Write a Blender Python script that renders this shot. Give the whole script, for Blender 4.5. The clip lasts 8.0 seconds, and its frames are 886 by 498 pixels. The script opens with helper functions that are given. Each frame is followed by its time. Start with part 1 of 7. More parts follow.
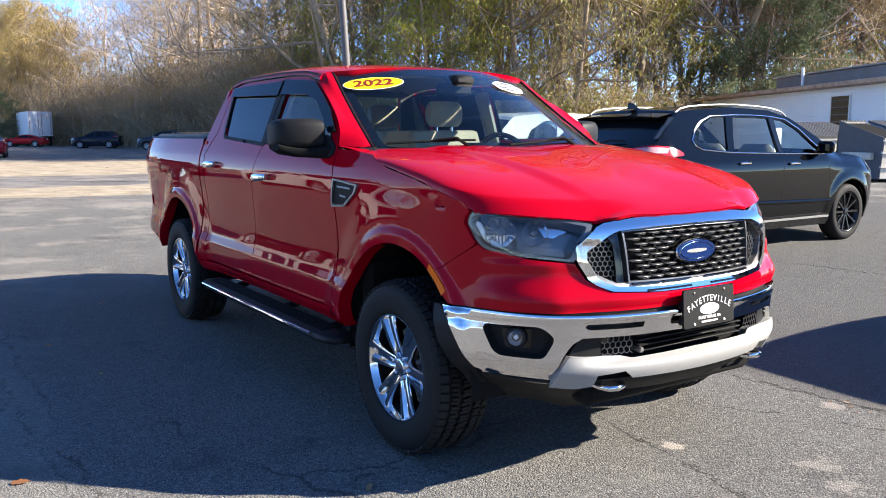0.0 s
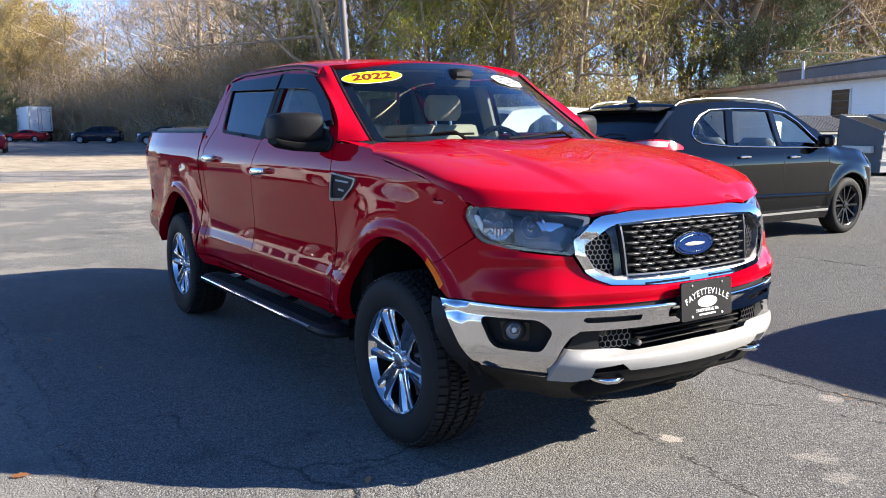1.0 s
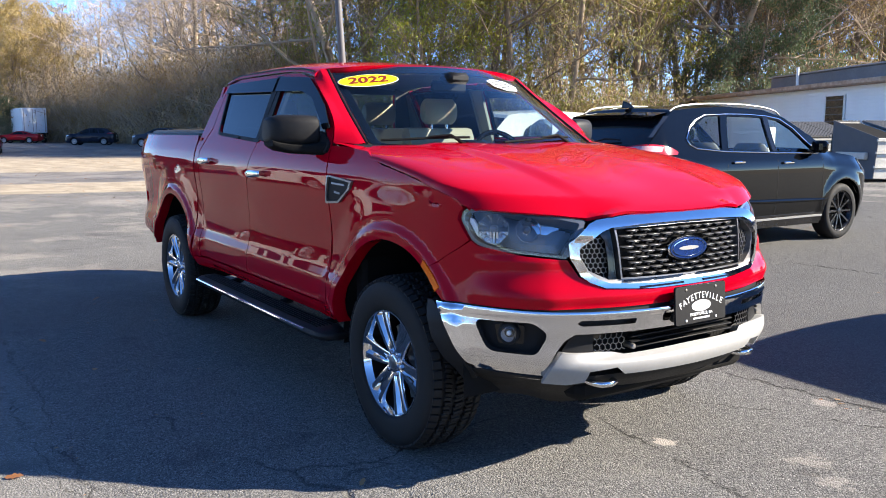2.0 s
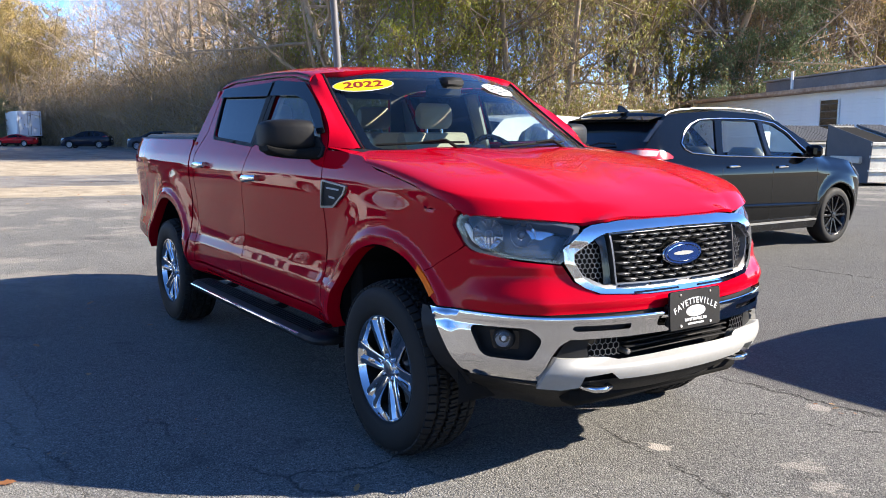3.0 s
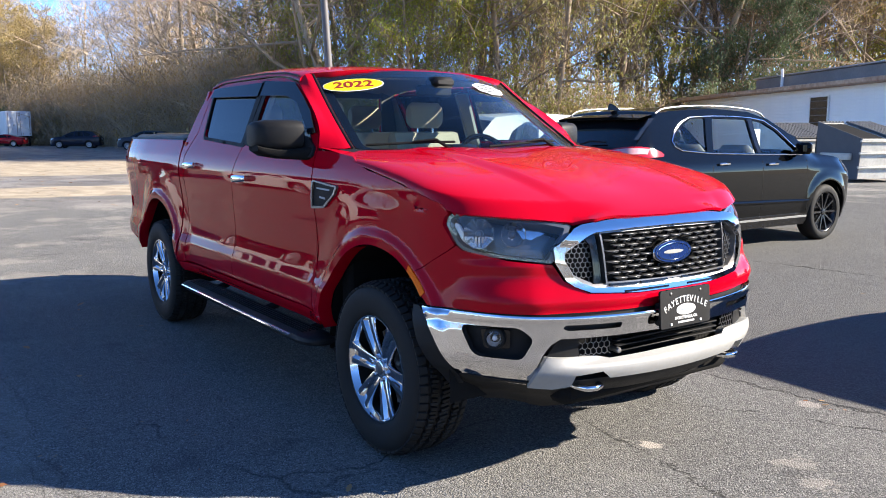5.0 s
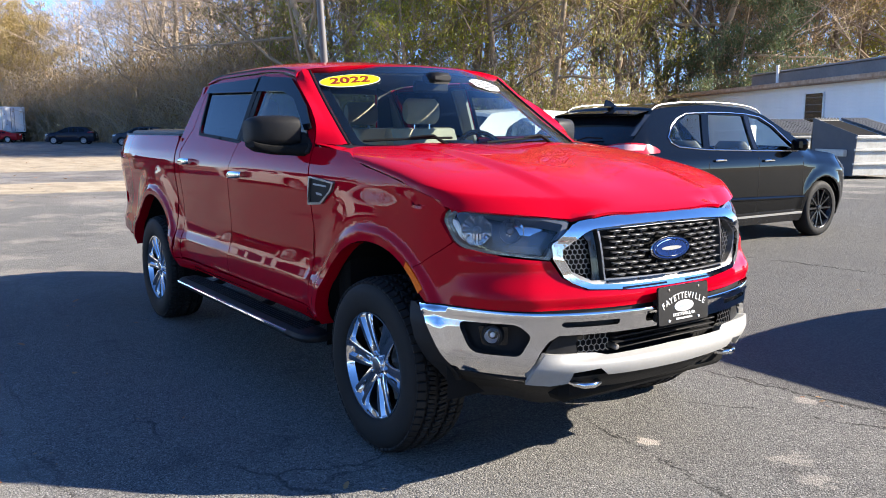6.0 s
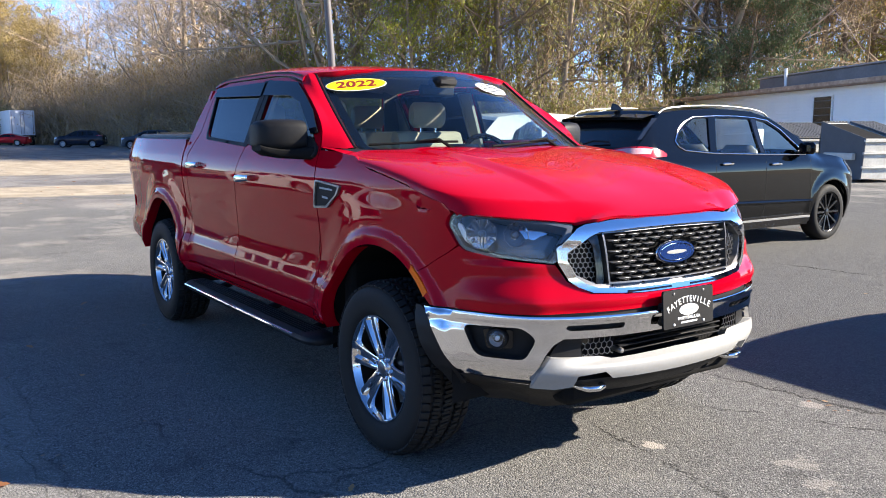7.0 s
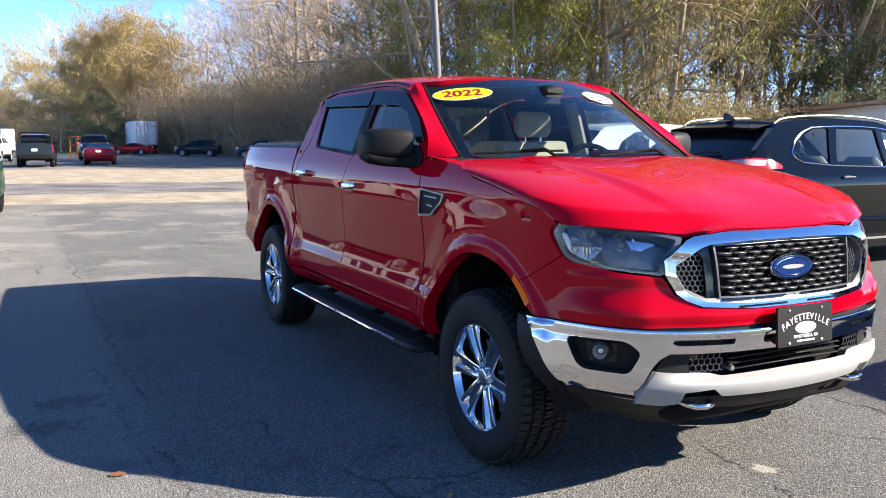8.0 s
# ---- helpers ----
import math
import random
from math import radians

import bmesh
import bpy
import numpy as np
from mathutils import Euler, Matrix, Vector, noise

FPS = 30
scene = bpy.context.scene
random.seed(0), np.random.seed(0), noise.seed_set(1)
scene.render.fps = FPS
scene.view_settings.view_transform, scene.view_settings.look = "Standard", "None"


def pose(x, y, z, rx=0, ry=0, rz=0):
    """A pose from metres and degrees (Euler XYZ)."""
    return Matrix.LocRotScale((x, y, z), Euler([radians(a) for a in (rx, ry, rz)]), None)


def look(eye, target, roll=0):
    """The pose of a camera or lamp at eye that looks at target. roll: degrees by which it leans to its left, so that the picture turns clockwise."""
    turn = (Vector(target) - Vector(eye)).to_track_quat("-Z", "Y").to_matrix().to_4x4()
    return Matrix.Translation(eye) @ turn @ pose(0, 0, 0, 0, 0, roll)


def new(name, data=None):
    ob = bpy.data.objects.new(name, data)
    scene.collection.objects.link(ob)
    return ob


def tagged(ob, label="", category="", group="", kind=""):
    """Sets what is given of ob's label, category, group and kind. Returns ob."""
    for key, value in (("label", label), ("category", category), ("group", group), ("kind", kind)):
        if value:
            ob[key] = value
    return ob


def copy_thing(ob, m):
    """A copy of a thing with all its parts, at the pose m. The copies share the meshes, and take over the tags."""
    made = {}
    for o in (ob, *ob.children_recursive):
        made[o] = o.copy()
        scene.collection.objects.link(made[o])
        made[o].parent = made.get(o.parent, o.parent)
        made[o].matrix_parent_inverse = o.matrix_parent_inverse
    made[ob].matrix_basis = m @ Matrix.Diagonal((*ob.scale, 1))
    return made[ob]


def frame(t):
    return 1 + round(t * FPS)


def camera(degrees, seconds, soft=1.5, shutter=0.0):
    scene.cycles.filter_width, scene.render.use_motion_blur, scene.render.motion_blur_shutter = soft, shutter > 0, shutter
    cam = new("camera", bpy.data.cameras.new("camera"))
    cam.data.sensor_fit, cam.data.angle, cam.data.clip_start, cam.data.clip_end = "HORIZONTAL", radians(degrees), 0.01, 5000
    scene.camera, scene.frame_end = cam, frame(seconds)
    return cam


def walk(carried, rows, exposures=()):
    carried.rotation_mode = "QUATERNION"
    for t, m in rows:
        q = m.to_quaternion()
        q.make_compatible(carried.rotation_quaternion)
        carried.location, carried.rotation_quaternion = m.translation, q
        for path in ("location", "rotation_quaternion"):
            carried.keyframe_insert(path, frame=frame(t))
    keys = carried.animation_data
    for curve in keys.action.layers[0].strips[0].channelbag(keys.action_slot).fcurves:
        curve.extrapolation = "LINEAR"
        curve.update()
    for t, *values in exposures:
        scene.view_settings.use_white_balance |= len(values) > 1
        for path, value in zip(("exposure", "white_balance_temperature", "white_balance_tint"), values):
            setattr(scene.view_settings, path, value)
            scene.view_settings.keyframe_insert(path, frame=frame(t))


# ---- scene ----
# ---------------------------------------------------------------- camera
cam = camera(56.5, 8.0, soft=0.95)
PATH = [
    (0, (3.058, -2.682, 1.408), (1.409, -1.585, 1.131), -0.1),
    (0.5, (3.056, -2.679, 1.403), (1.408, -1.583, 1.118), -0.3),
    (1, (3.067, -2.677, 1.404), (1.419, -1.582, 1.114), -0.2),
    (1.5, (3.075, -2.686, 1.4), (1.43, -1.586, 1.114), 0.0),
    (3, (3.074, -2.68, 1.409), (1.436, -1.564, 1.136), 0.2),
    (3.5, (3.089, -2.676, 1.408), (1.451, -1.56, 1.141), 0.1),
    (4, (3.089, -2.684, 1.411), (1.454, -1.563, 1.143), 0.1),
    (4.5, (3.087, -2.677, 1.416), (1.456, -1.552, 1.145), -0.0),
    (6, (3.063, -2.675, 1.415), (1.444, -1.536, 1.129), -0.0),
    (6.5, (3.073, -2.67, 1.416), (1.452, -1.533, 1.132), -0.0),
    (7, (3.077, -2.674, 1.417), (1.447, -1.549, 1.139), -0.0),
    (7.5, (3.078, -2.678, 1.414), (1.404, -1.617, 1.148), 0.0),
    (8, (3.067, -2.675, 1.408), (1.307, -1.759, 1.155), 0.2),
]
walk(cam, [(t, look(eye, target, roll)) for t, eye, target, roll in PATH], [(0.0, 1.88, 7150, 10), (8.0, 1.88, 7150, 10)])

# ---------------------------------------------------------------- daylight
SUN = Vector((1.09, 1.45, 1.0)).normalized()
world = bpy.data.worlds.new("sky")
scene.world = world
world.use_nodes = True
sky = world.node_tree.nodes.new("ShaderNodeTexSky")
sky.sky_type, sky.sun_disc = "NISHITA", False
sky.sun_elevation, sky.sun_rotation = math.asin(SUN.z), math.atan2(SUN.x, SUN.y)
sky.altitude, sky.air_density, sky.dust_density, sky.ozone_density = 1500, 0.55, 0.0, 2.0
back = world.node_tree.nodes["Background"]
back.inputs["Strength"].default_value = 0.128
deep = world.node_tree.nodes.new("ShaderNodeHueSaturation")
deep.inputs["Saturation"].default_value, deep.inputs["Hue"].default_value = 1.22, 0.507
world.node_tree.links.new(sky.outputs["Color"], deep.inputs["Color"])
world.node_tree.links.new(deep.outputs["Color"], back.inputs["Color"])
sun_lamp = new("sun", bpy.data.lights.new("sun", "SUN"))
sun_lamp.data.energy, sun_lamp.data.angle, sun_lamp.data.color = 4.6, radians(0.55), (1.0, 0.95, 0.88)
sun_lamp.matrix_world = look(SUN * 60, (0, 0, 0))

# ---------------------------------------------------------------- materials
def node_material(name):
    mat = bpy.data.materials.new(name)
    mat.use_nodes = True
    tree = mat.node_tree
    return mat, tree.nodes, tree.links, tree.nodes["Principled BSDF"]


def surface(name, color, color2=None, rough=0.5, rough2=None, metal=0.0, scale=8.0, fine=60.0, bump=0.0, bump_scale=80.0, coat=0.0,
            spec=0.5, per_piece=0.0):
    """A surface with two sizes of variation between two colours, and a fine relief."""
    mat, nodes, links, bsdf = node_material(name)
    coords = nodes.new("ShaderNodeTexCoord")
    color2 = color2 or tuple(c * 0.8 for c in color)
    wide, small = nodes.new("ShaderNodeTexNoise"), nodes.new("ShaderNodeTexNoise")
    wide.inputs["Scale"].default_value, wide.inputs["Detail"].default_value = scale, 4
    small.inputs["Scale"].default_value, small.inputs["Detail"].default_value = fine, 3
    for n in (wide, small):
        links.new(coords.outputs["Object"], n.inputs["Vector"])
    both = nodes.new("ShaderNodeMath")
    both.operation = "MULTIPLY_ADD"
    both.inputs[1].default_value = 0.6
    half = nodes.new("ShaderNodeMath")
    half.operation = "MULTIPLY"
    half.inputs[1].default_value = 0.4
    links.new(small.outputs["Fac"], half.inputs[0])
    links.new(wide.outputs["Fac"], both.inputs[0])
    links.new(half.outputs[0], both.inputs[2])
    ramp = nodes.new("ShaderNodeMapRange")
    ramp.inputs["From Min"].default_value, ramp.inputs["From Max"].default_value = 0.32, 0.68
    links.new(both.outputs[0], ramp.inputs["Value"])
    mix = nodes.new("ShaderNodeMix")
    mix.data_type = "RGBA"
    mix.inputs["A"].default_value, mix.inputs["B"].default_value = (*color, 1), (*color2, 1)
    links.new(ramp.outputs[0], mix.inputs["Factor"])
    out = mix.outputs["Result"]
    if per_piece:
        info, hsv, span = nodes.new("ShaderNodeObjectInfo"), nodes.new("ShaderNodeHueSaturation"), nodes.new("ShaderNodeMapRange")
        span.inputs["To Min"].default_value, span.inputs["To Max"].default_value = 1 - per_piece, 1 + per_piece
        links.new(info.outputs["Random"], span.inputs["Value"])
        links.new(span.outputs[0], hsv.inputs["Value"])
        links.new(out, hsv.inputs["Color"])
        out = hsv.outputs["Color"]
    links.new(out, bsdf.inputs["Base Color"])
    rr = nodes.new("ShaderNodeMapRange")
    rr.inputs["To Min"].default_value, rr.inputs["To Max"].default_value = rough, rough if rough2 is None else rough2
    links.new(ramp.outputs[0], rr.inputs["Value"])
    links.new(rr.outputs[0], bsdf.inputs["Roughness"])
    bsdf.inputs["Metallic"].default_value = metal
    bsdf.inputs["Specular IOR Level"].default_value = spec
    bsdf.inputs["Coat Weight"].default_value = coat
    bsdf.inputs["Coat Roughness"].default_value = 0.015
    if bump:
        tex, relief = nodes.new("ShaderNodeTexNoise"), nodes.new("ShaderNodeBump")
        tex.inputs["Scale"].default_value, tex.inputs["Detail"].default_value = bump_scale, 3
        links.new(coords.outputs["Object"], tex.inputs["Vector"])
        relief.inputs["Strength"].default_value, relief.inputs["Distance"].default_value = min(1, bump * 100), 0.01 * min(1, bump * 100)
        links.new(tex.outputs["Fac"], relief.inputs["Height"])
        links.new(relief.outputs[0], bsdf.inputs["Normal"])
    return mat


def clear_glass(name, tint, gloss=1.0, ior=1.6):
    """Thin glass: tinted and see-through, with the gloss of its surface."""
    mat, nodes, links, bsdf = node_material(name)
    nodes.remove(bsdf)
    through_it, mirror, slant, mix = (nodes.new("ShaderNodeBsdfTransparent"), nodes.new("ShaderNodeBsdfGlossy"),
                                      nodes.new("ShaderNodeLayerWeight"), nodes.new("ShaderNodeMixShader"))
    through_it.inputs["Color"].default_value = (*tint, 1)
    mirror.inputs["Roughness"].default_value = 0.01
    mirror.inputs["Color"].default_value = (gloss, gloss, gloss, 1)
    slant.inputs["Blend"].default_value = 0.5
    steep, share = nodes.new("ShaderNodeMath"), nodes.new("ShaderNodeMath")
    steep.operation, share.operation = "POWER", "MULTIPLY_ADD"
    steep.inputs[1].default_value = 4.0
    facing = ((ior - 1) / (ior + 1)) ** 2
    share.inputs[1].default_value, share.inputs[2].default_value = 1 - facing, facing
    links.new(slant.outputs["Facing"], steep.inputs[0])
    links.new(steep.outputs[0], share.inputs[0])
    links.new(share.outputs[0], mix.inputs[0])
    links.new(through_it.outputs[0], mix.inputs[1])
    links.new(mirror.outputs[0], mix.inputs[2])
    links.new(mix.outputs[0], nodes["Material Output"].inputs["Surface"])
    return mat


def paint(name, color, color2=None, flake=0.0, rough=0.3, ior=1.34):
    mat = surface(name, color, color2 or tuple(c * 0.92 for c in color), rough=rough, rough2=rough + 0.06, scale=3, fine=400, coat=0.85, metal=flake, spec=0.0)
    mat.node_tree.nodes["Principled BSDF"].inputs["Coat IOR"].default_value = ior
    return mat


RED = paint("red_paint", (0.37, 0.0010, 0.011), (0.34, 0.0010, 0.010), rough=0.42, ior=1.28)
CHROME = surface("chrome", (0.74, 0.74, 0.75), (0.64, 0.64, 0.66), rough=0.03, rough2=0.08, metal=1, scale=14, fine=150)
BLACK_PLASTIC = surface("black_plastic", (0.007, 0.007, 0.0075), (0.012, 0.012, 0.0125), rough=0.5, rough2=0.62, spec=0.22, bump=0.0015, bump_scale=900)
GLOSS_BLACK = surface("gloss_black", (0.005, 0.005, 0.006), (0.008, 0.008, 0.009), rough=0.04, rough2=0.07, spec=0.4)
SMOKED = surface("smoked_acrylic", (0.004, 0.005, 0.007), (0.006, 0.007, 0.009), rough=0.05, rough2=0.10, spec=0.10)
LINER = surface("arch_liner", (0.006, 0.006, 0.006), (0.010, 0.010, 0.010), rough=0.8, rough2=0.9, spec=0.12, bump=0.003, bump_scale=300)
SILVER = surface("satin_silver", (0.265, 0.265, 0.258), (0.235, 0.235, 0.228), rough=0.45, rough2=0.55, metal=0.0, scale=9, bump=0.0006, bump_scale=500)
RUBBER = surface("tyre_rubber", (0.009, 0.009, 0.009), (0.018, 0.0175, 0.017), rough=0.65, rough2=0.8, spec=0.22, scale=12, fine=120, bump=0.002, bump_scale=400)
AMBER = surface("amber_lens", (0.90, 0.17, 0.003), (0.75, 0.12, 0.002), rough=0.35, spec=0.2)
RED_LENS = surface("red_lens", (0.42, 0.01, 0.02), (0.34, 0.008, 0.015), rough=0.04, coat=0.3)
WHITE_LENS = surface("white_lens", (0.75, 0.75, 0.76), (0.62, 0.62, 0.64), rough=0.12, coat=0.8)
SCREEN_GLASS = clear_glass("windscreen_glass", (0.76, 0.84, 0.81), ior=1.45)
TINTED_GLASS = clear_glass("privacy_glass", (0.03, 0.036, 0.042), gloss=0.55, ior=1.45)
SIDE_GLASS = clear_glass("door_glass", (0.55, 0.63, 0.64), gloss=0.55, ior=1.45)
LAMP_MIRROR = surface("lamp_mirror", (0.86, 0.87, 0.88), (0.78, 0.79, 0.80), rough=0.08, rough2=0.16, metal=1.0)
SEAL_BLACK = surface("satin_window_seal", (0.006, 0.006, 0.007), (0.010, 0.010, 0.011), rough=0.55, rough2=0.7, spec=0.15)
LENS_GLASS = clear_glass("lamp_lens", (0.93, 0.94, 0.96), ior=1.6)
LAMP_DARK = surface("lamp_housing", (0.085, 0.092, 0.102), (0.12, 0.127, 0.137), rough=0.28, rough2=0.4, metal=0.5)
SEAT = surface("beige_cloth", (0.50, 0.45, 0.36), (0.42, 0.38, 0.30), rough=0.85, rough2=0.95, fine=200, bump=0.004, bump_scale=500)
TRIM_GREY = surface("grey_trim", (0.10, 0.10, 0.098), (0.13, 0.13, 0.125), rough=0.6, rough2=0.75, bump=0.002, bump_scale=600)
HEADLINER = surface("pale_headliner", (0.42, 0.41, 0.38), (0.38, 0.37, 0.34), rough=0.9)
YELLOW = surface("yellow_vinyl", (0.93, 0.74, 0.01), (0.88, 0.68, 0.01), rough=0.35)
RED_INK = surface("red_ink", (0.20, 0.010, 0.006), (0.16, 0.008, 0.005), rough=0.5)
DARK_INK = surface("dark_ink", (0.06, 0.065, 0.075), (0.09, 0.095, 0.105), rough=0.5)
WHITE_INK = surface("white_ink", (0.80, 0.80, 0.79), (0.74, 0.74, 0.73), rough=0.45)
GREY_INK = surface("grey_ink", (0.30, 0.33, 0.38), rough=0.45)
BLUE_ENAMEL = surface("blue_enamel", (0.007, 0.020, 0.085), (0.010, 0.028, 0.11), rough=0.15, coat=1.0)
STEEL = surface("cast_steel", (0.30, 0.29, 0.28), (0.20, 0.19, 0.18), rough=0.4, rough2=0.6, metal=0.9, scale=20)
VINYL = surface("black_vinyl_cover", (0.016, 0.016, 0.017), (0.026, 0.026, 0.027), rough=0.5, rough2=0.65, bump=0.002, bump_scale=350)


# ---------------------------------------------------------------- mesh tools
class Geo:
    """Collects vertices and faces for one mesh."""

    def __init__(self):
        self.v, self.f = [], []

    def add(self, verts, faces, m=None):
        n = len(self.v)
        self.v.extend(tuple(m @ Vector(p)) if m else tuple(p) for p in verts)
        self.f.extend(tuple(i + n for i in f) for f in faces)
        return self

    def box(self, x, y, z, sx, sy, sz, bevel=0.01, m=None):
        """A box about its centre, with chamfered edges."""
        hx, hy, hz = sx / 2, sy / 2, sz / 2
        b = min(bevel, hx * 0.9, hy * 0.9, hz * 0.9)
        vs, at = [], {}
        for i in (-1, 1):
            for j in (-1, 1):
                for k in (-1, 1):
                    for a, p in enumerate(((hx, hy - b, hz - b), (hx - b, hy, hz - b), (hx - b, hy - b, hz))):
                        at[i, j, k, a] = len(vs)
                        vs.append((x + i * p[0], y + j * p[1], z + k * p[2]))
        fs = []
        for s in (-1, 1):
            fs.append([at[s, j, k, 0] for j, k in ((-1, -1), (1, -1), (1, 1), (-1, 1))][::s])
            fs.append([at[i, s, k, 1] for i, k in ((-1, -1), (-1, 1), (1, 1), (1, -1))][::s])
            fs.append([at[i, j, s, 2] for i, j in ((-1, -1), (1, -1), (1, 1), (-1, 1))][::s])
        for i in (-1, 1):
            for j in (-1, 1):
                fs.append([at[i, j, -1, 0], at[i, j, 1, 0], at[i, j, 1, 1], at[i, j, -1, 1]][::-i * j])
                fs.append([at[i, -1, j, 0], at[i, 1, j, 0], at[i, 1, j, 2], at[i, -1, j, 2]][::i * j])
                fs.append([at[-1, i, j, 1], at[1, i, j, 1], at[1, i, j, 2], at[-1, i, j, 2]][::-i * j])
        for i in (-1, 1):
            for j in (-1, 1):
                for k in (-1, 1):
                    fs.append([at[i, j, k, 0], at[i, j, k, 1], at[i, j, k, 2]][::i * j * k])
        return self.add(vs, fs, m)

    def grid(self, rows, closed=False, m=None):
        """A sheet through rows of points; closed: each row is a ring."""
        n = len(rows[0])
        vs = [p for r in rows for p in r]
        fs = []
        for i in range(len(rows) - 1):
            for j in range(n if closed else n - 1):
                k = (j + 1) % n
                fs.append((i * n + j, i * n + k, (i + 1) * n + k, (i + 1) * n + j))
        return self.add(vs, fs, m)

    def loft(self, rings, m=None):
        """Closed rings joined into a body with end caps."""
        n, c = len(self.v), len(rings[0])
        self.grid(rings, True, m)
        self.f.append(tuple(n + j for j in range(c))[::-1])
        self.f.append(tuple(n + (len(rings) - 1) * c + j for j in range(c)))
        return self

    def lathe(self, profile, count=48, m=None, caps=False):
        """Turns (radius, y) pairs about the y axis."""
        rows = [[(r * math.cos(a), y, r * math.sin(a)) for r, y in profile] for a in (2 * math.pi * i / count for i in range(count))]
        return self.grid(rows + [rows[0]], False, m)

    def tube(self, pts, r, count=8, m=None):
        pts = [Vector(p) for p in pts]
        rings = []
        for i, p in enumerate(pts):
            d = (pts[min(i + 1, len(pts) - 1)] - pts[max(i - 1, 0)]).normalized()
            side = d.orthogonal().normalized() if i == 0 else (side - d * side.dot(d)).normalized()
            up = d.cross(side)
            rad = r[i] if isinstance(r, (list, tuple)) else r
            rings.append([tuple(p + rad * (side * math.cos(2 * math.pi * j / count) + up * math.sin(2 * math.pi * j / count))) for j in range(count)])
        return self.loft(rings, m)

    def prism(self, outline, depth, m=None, bevel=0.0):
        """A flat outline in x, z given thickness along y, from 0 to depth."""
        n = len(outline)
        if bevel:
            cx, cz = sum(p[0] for p in outline) / n, sum(p[1] for p in outline) / n
            size = max(math.hypot(p[0] - cx, p[1] - cz) for p in outline)
            k = 1 - bevel / size
            small = [(cx + (p[0] - cx) * k, cz + (p[1] - cz) * k) for p in outline]
            step = math.copysign(bevel, depth)
            rings = [[(p[0], y, p[1]) for p in o] for o, y in ((small, 0), (outline, step), (outline, depth - step), (small, depth))]
        else:
            rings = [[(p[0], y, p[1]) for p in outline] for y in (0, depth)]
        return self.loft(rings, m)


def mesh_of(name, geo, mats, smooth=40, normals=None):
    me = bpy.data.meshes.new(name)
    me.from_pydata(geo.v, [], geo.f)
    for mat in (mats if isinstance(mats, (list, tuple)) else [mats]):
        me.materials.append(mat)
    if normals is None:
        bm = bmesh.new()
        bm.from_mesh(me)
        bmesh.ops.recalc_face_normals(bm, faces=bm.faces)
        bm.to_mesh(me)
        bm.free()
    me.update()
    if smooth:
        me.shade_smooth()
        if normals is None:
            me.set_sharp_from_angle(angle=radians(smooth))
        else:
            me.normals_split_custom_set_from_vertices(normals)
    return me


def part(name, geo, mat, parent=None, label="", m=None, smooth=40):
    """Links a Geo, or a mesh that is there already, as one object under a thing or a part."""
    ob = new(name, geo if isinstance(geo, bpy.types.Mesh) else mesh_of(name, geo, mat, smooth))
    if parent is not None:
        ob.parent = parent
    if m is not None:
        ob.matrix_basis = m
    return tagged(ob, label)


def thing(name, label, category, group="", m=None, kind=""):
    ob = new(name)
    ob.empty_display_size = 0.2
    if m is not None:
        ob.matrix_basis = m
    return tagged(ob, label, category, group, kind)


def inside(p, poly):
    hit = False
    for i in range(len(poly)):
        a, b = poly[i - 1], poly[i]
        if (a[1] > p[1]) != (b[1] > p[1]) and p[0] < (b[0] - a[0]) * (p[1] - a[1]) / (b[1] - a[1]) + a[0]:
            hit = not hit
    return hit


def rounded(poly, r, scale=(1, 1), n=4):
    """The polygon with its corners rounded; a third number in a corner is a radius of its own."""
    out = []
    for i in range(len(poly)):
        a, b, c = poly[i - 1], poly[i], poly[(i + 1) % len(poly)]
        rad = b[2] if len(b) > 2 else r
        pa, pb, pc = (Vector((q[0] * scale[0], q[1] * scale[1])) for q in (a, b, c))
        la, lc = (pa - pb).length, (pc - pb).length
        k = min(rad, la * 0.48, lc * 0.48)
        s, e = pb + (pa - pb) / la * k, pb + (pc - pb) / lc * k
        for j in range(n + 1):
            t = j / n
            q = s * (1 - t) ** 2 + pb * 2 * t * (1 - t) + e * t * t
            out.append((q.x / scale[0], q.y / scale[1]))
    return out


def skin_normal(surf, u, v, du, dv):
    p = Vector(surf(u, v))
    n = (Vector(surf(u + du, v)) - Vector(surf(u - du, v))).cross(Vector(surf(u, v + dv)) - Vector(surf(u, v - dv)))
    n = n.normalized() if n.length > 1e-12 else Vector((0, 0, 1))
    core = Vector((min(0.0, max(-4.2, p.x)), 0, min(p.z, 0.9)))
    return p, (n if n.dot(p - core) > 0 else -n)


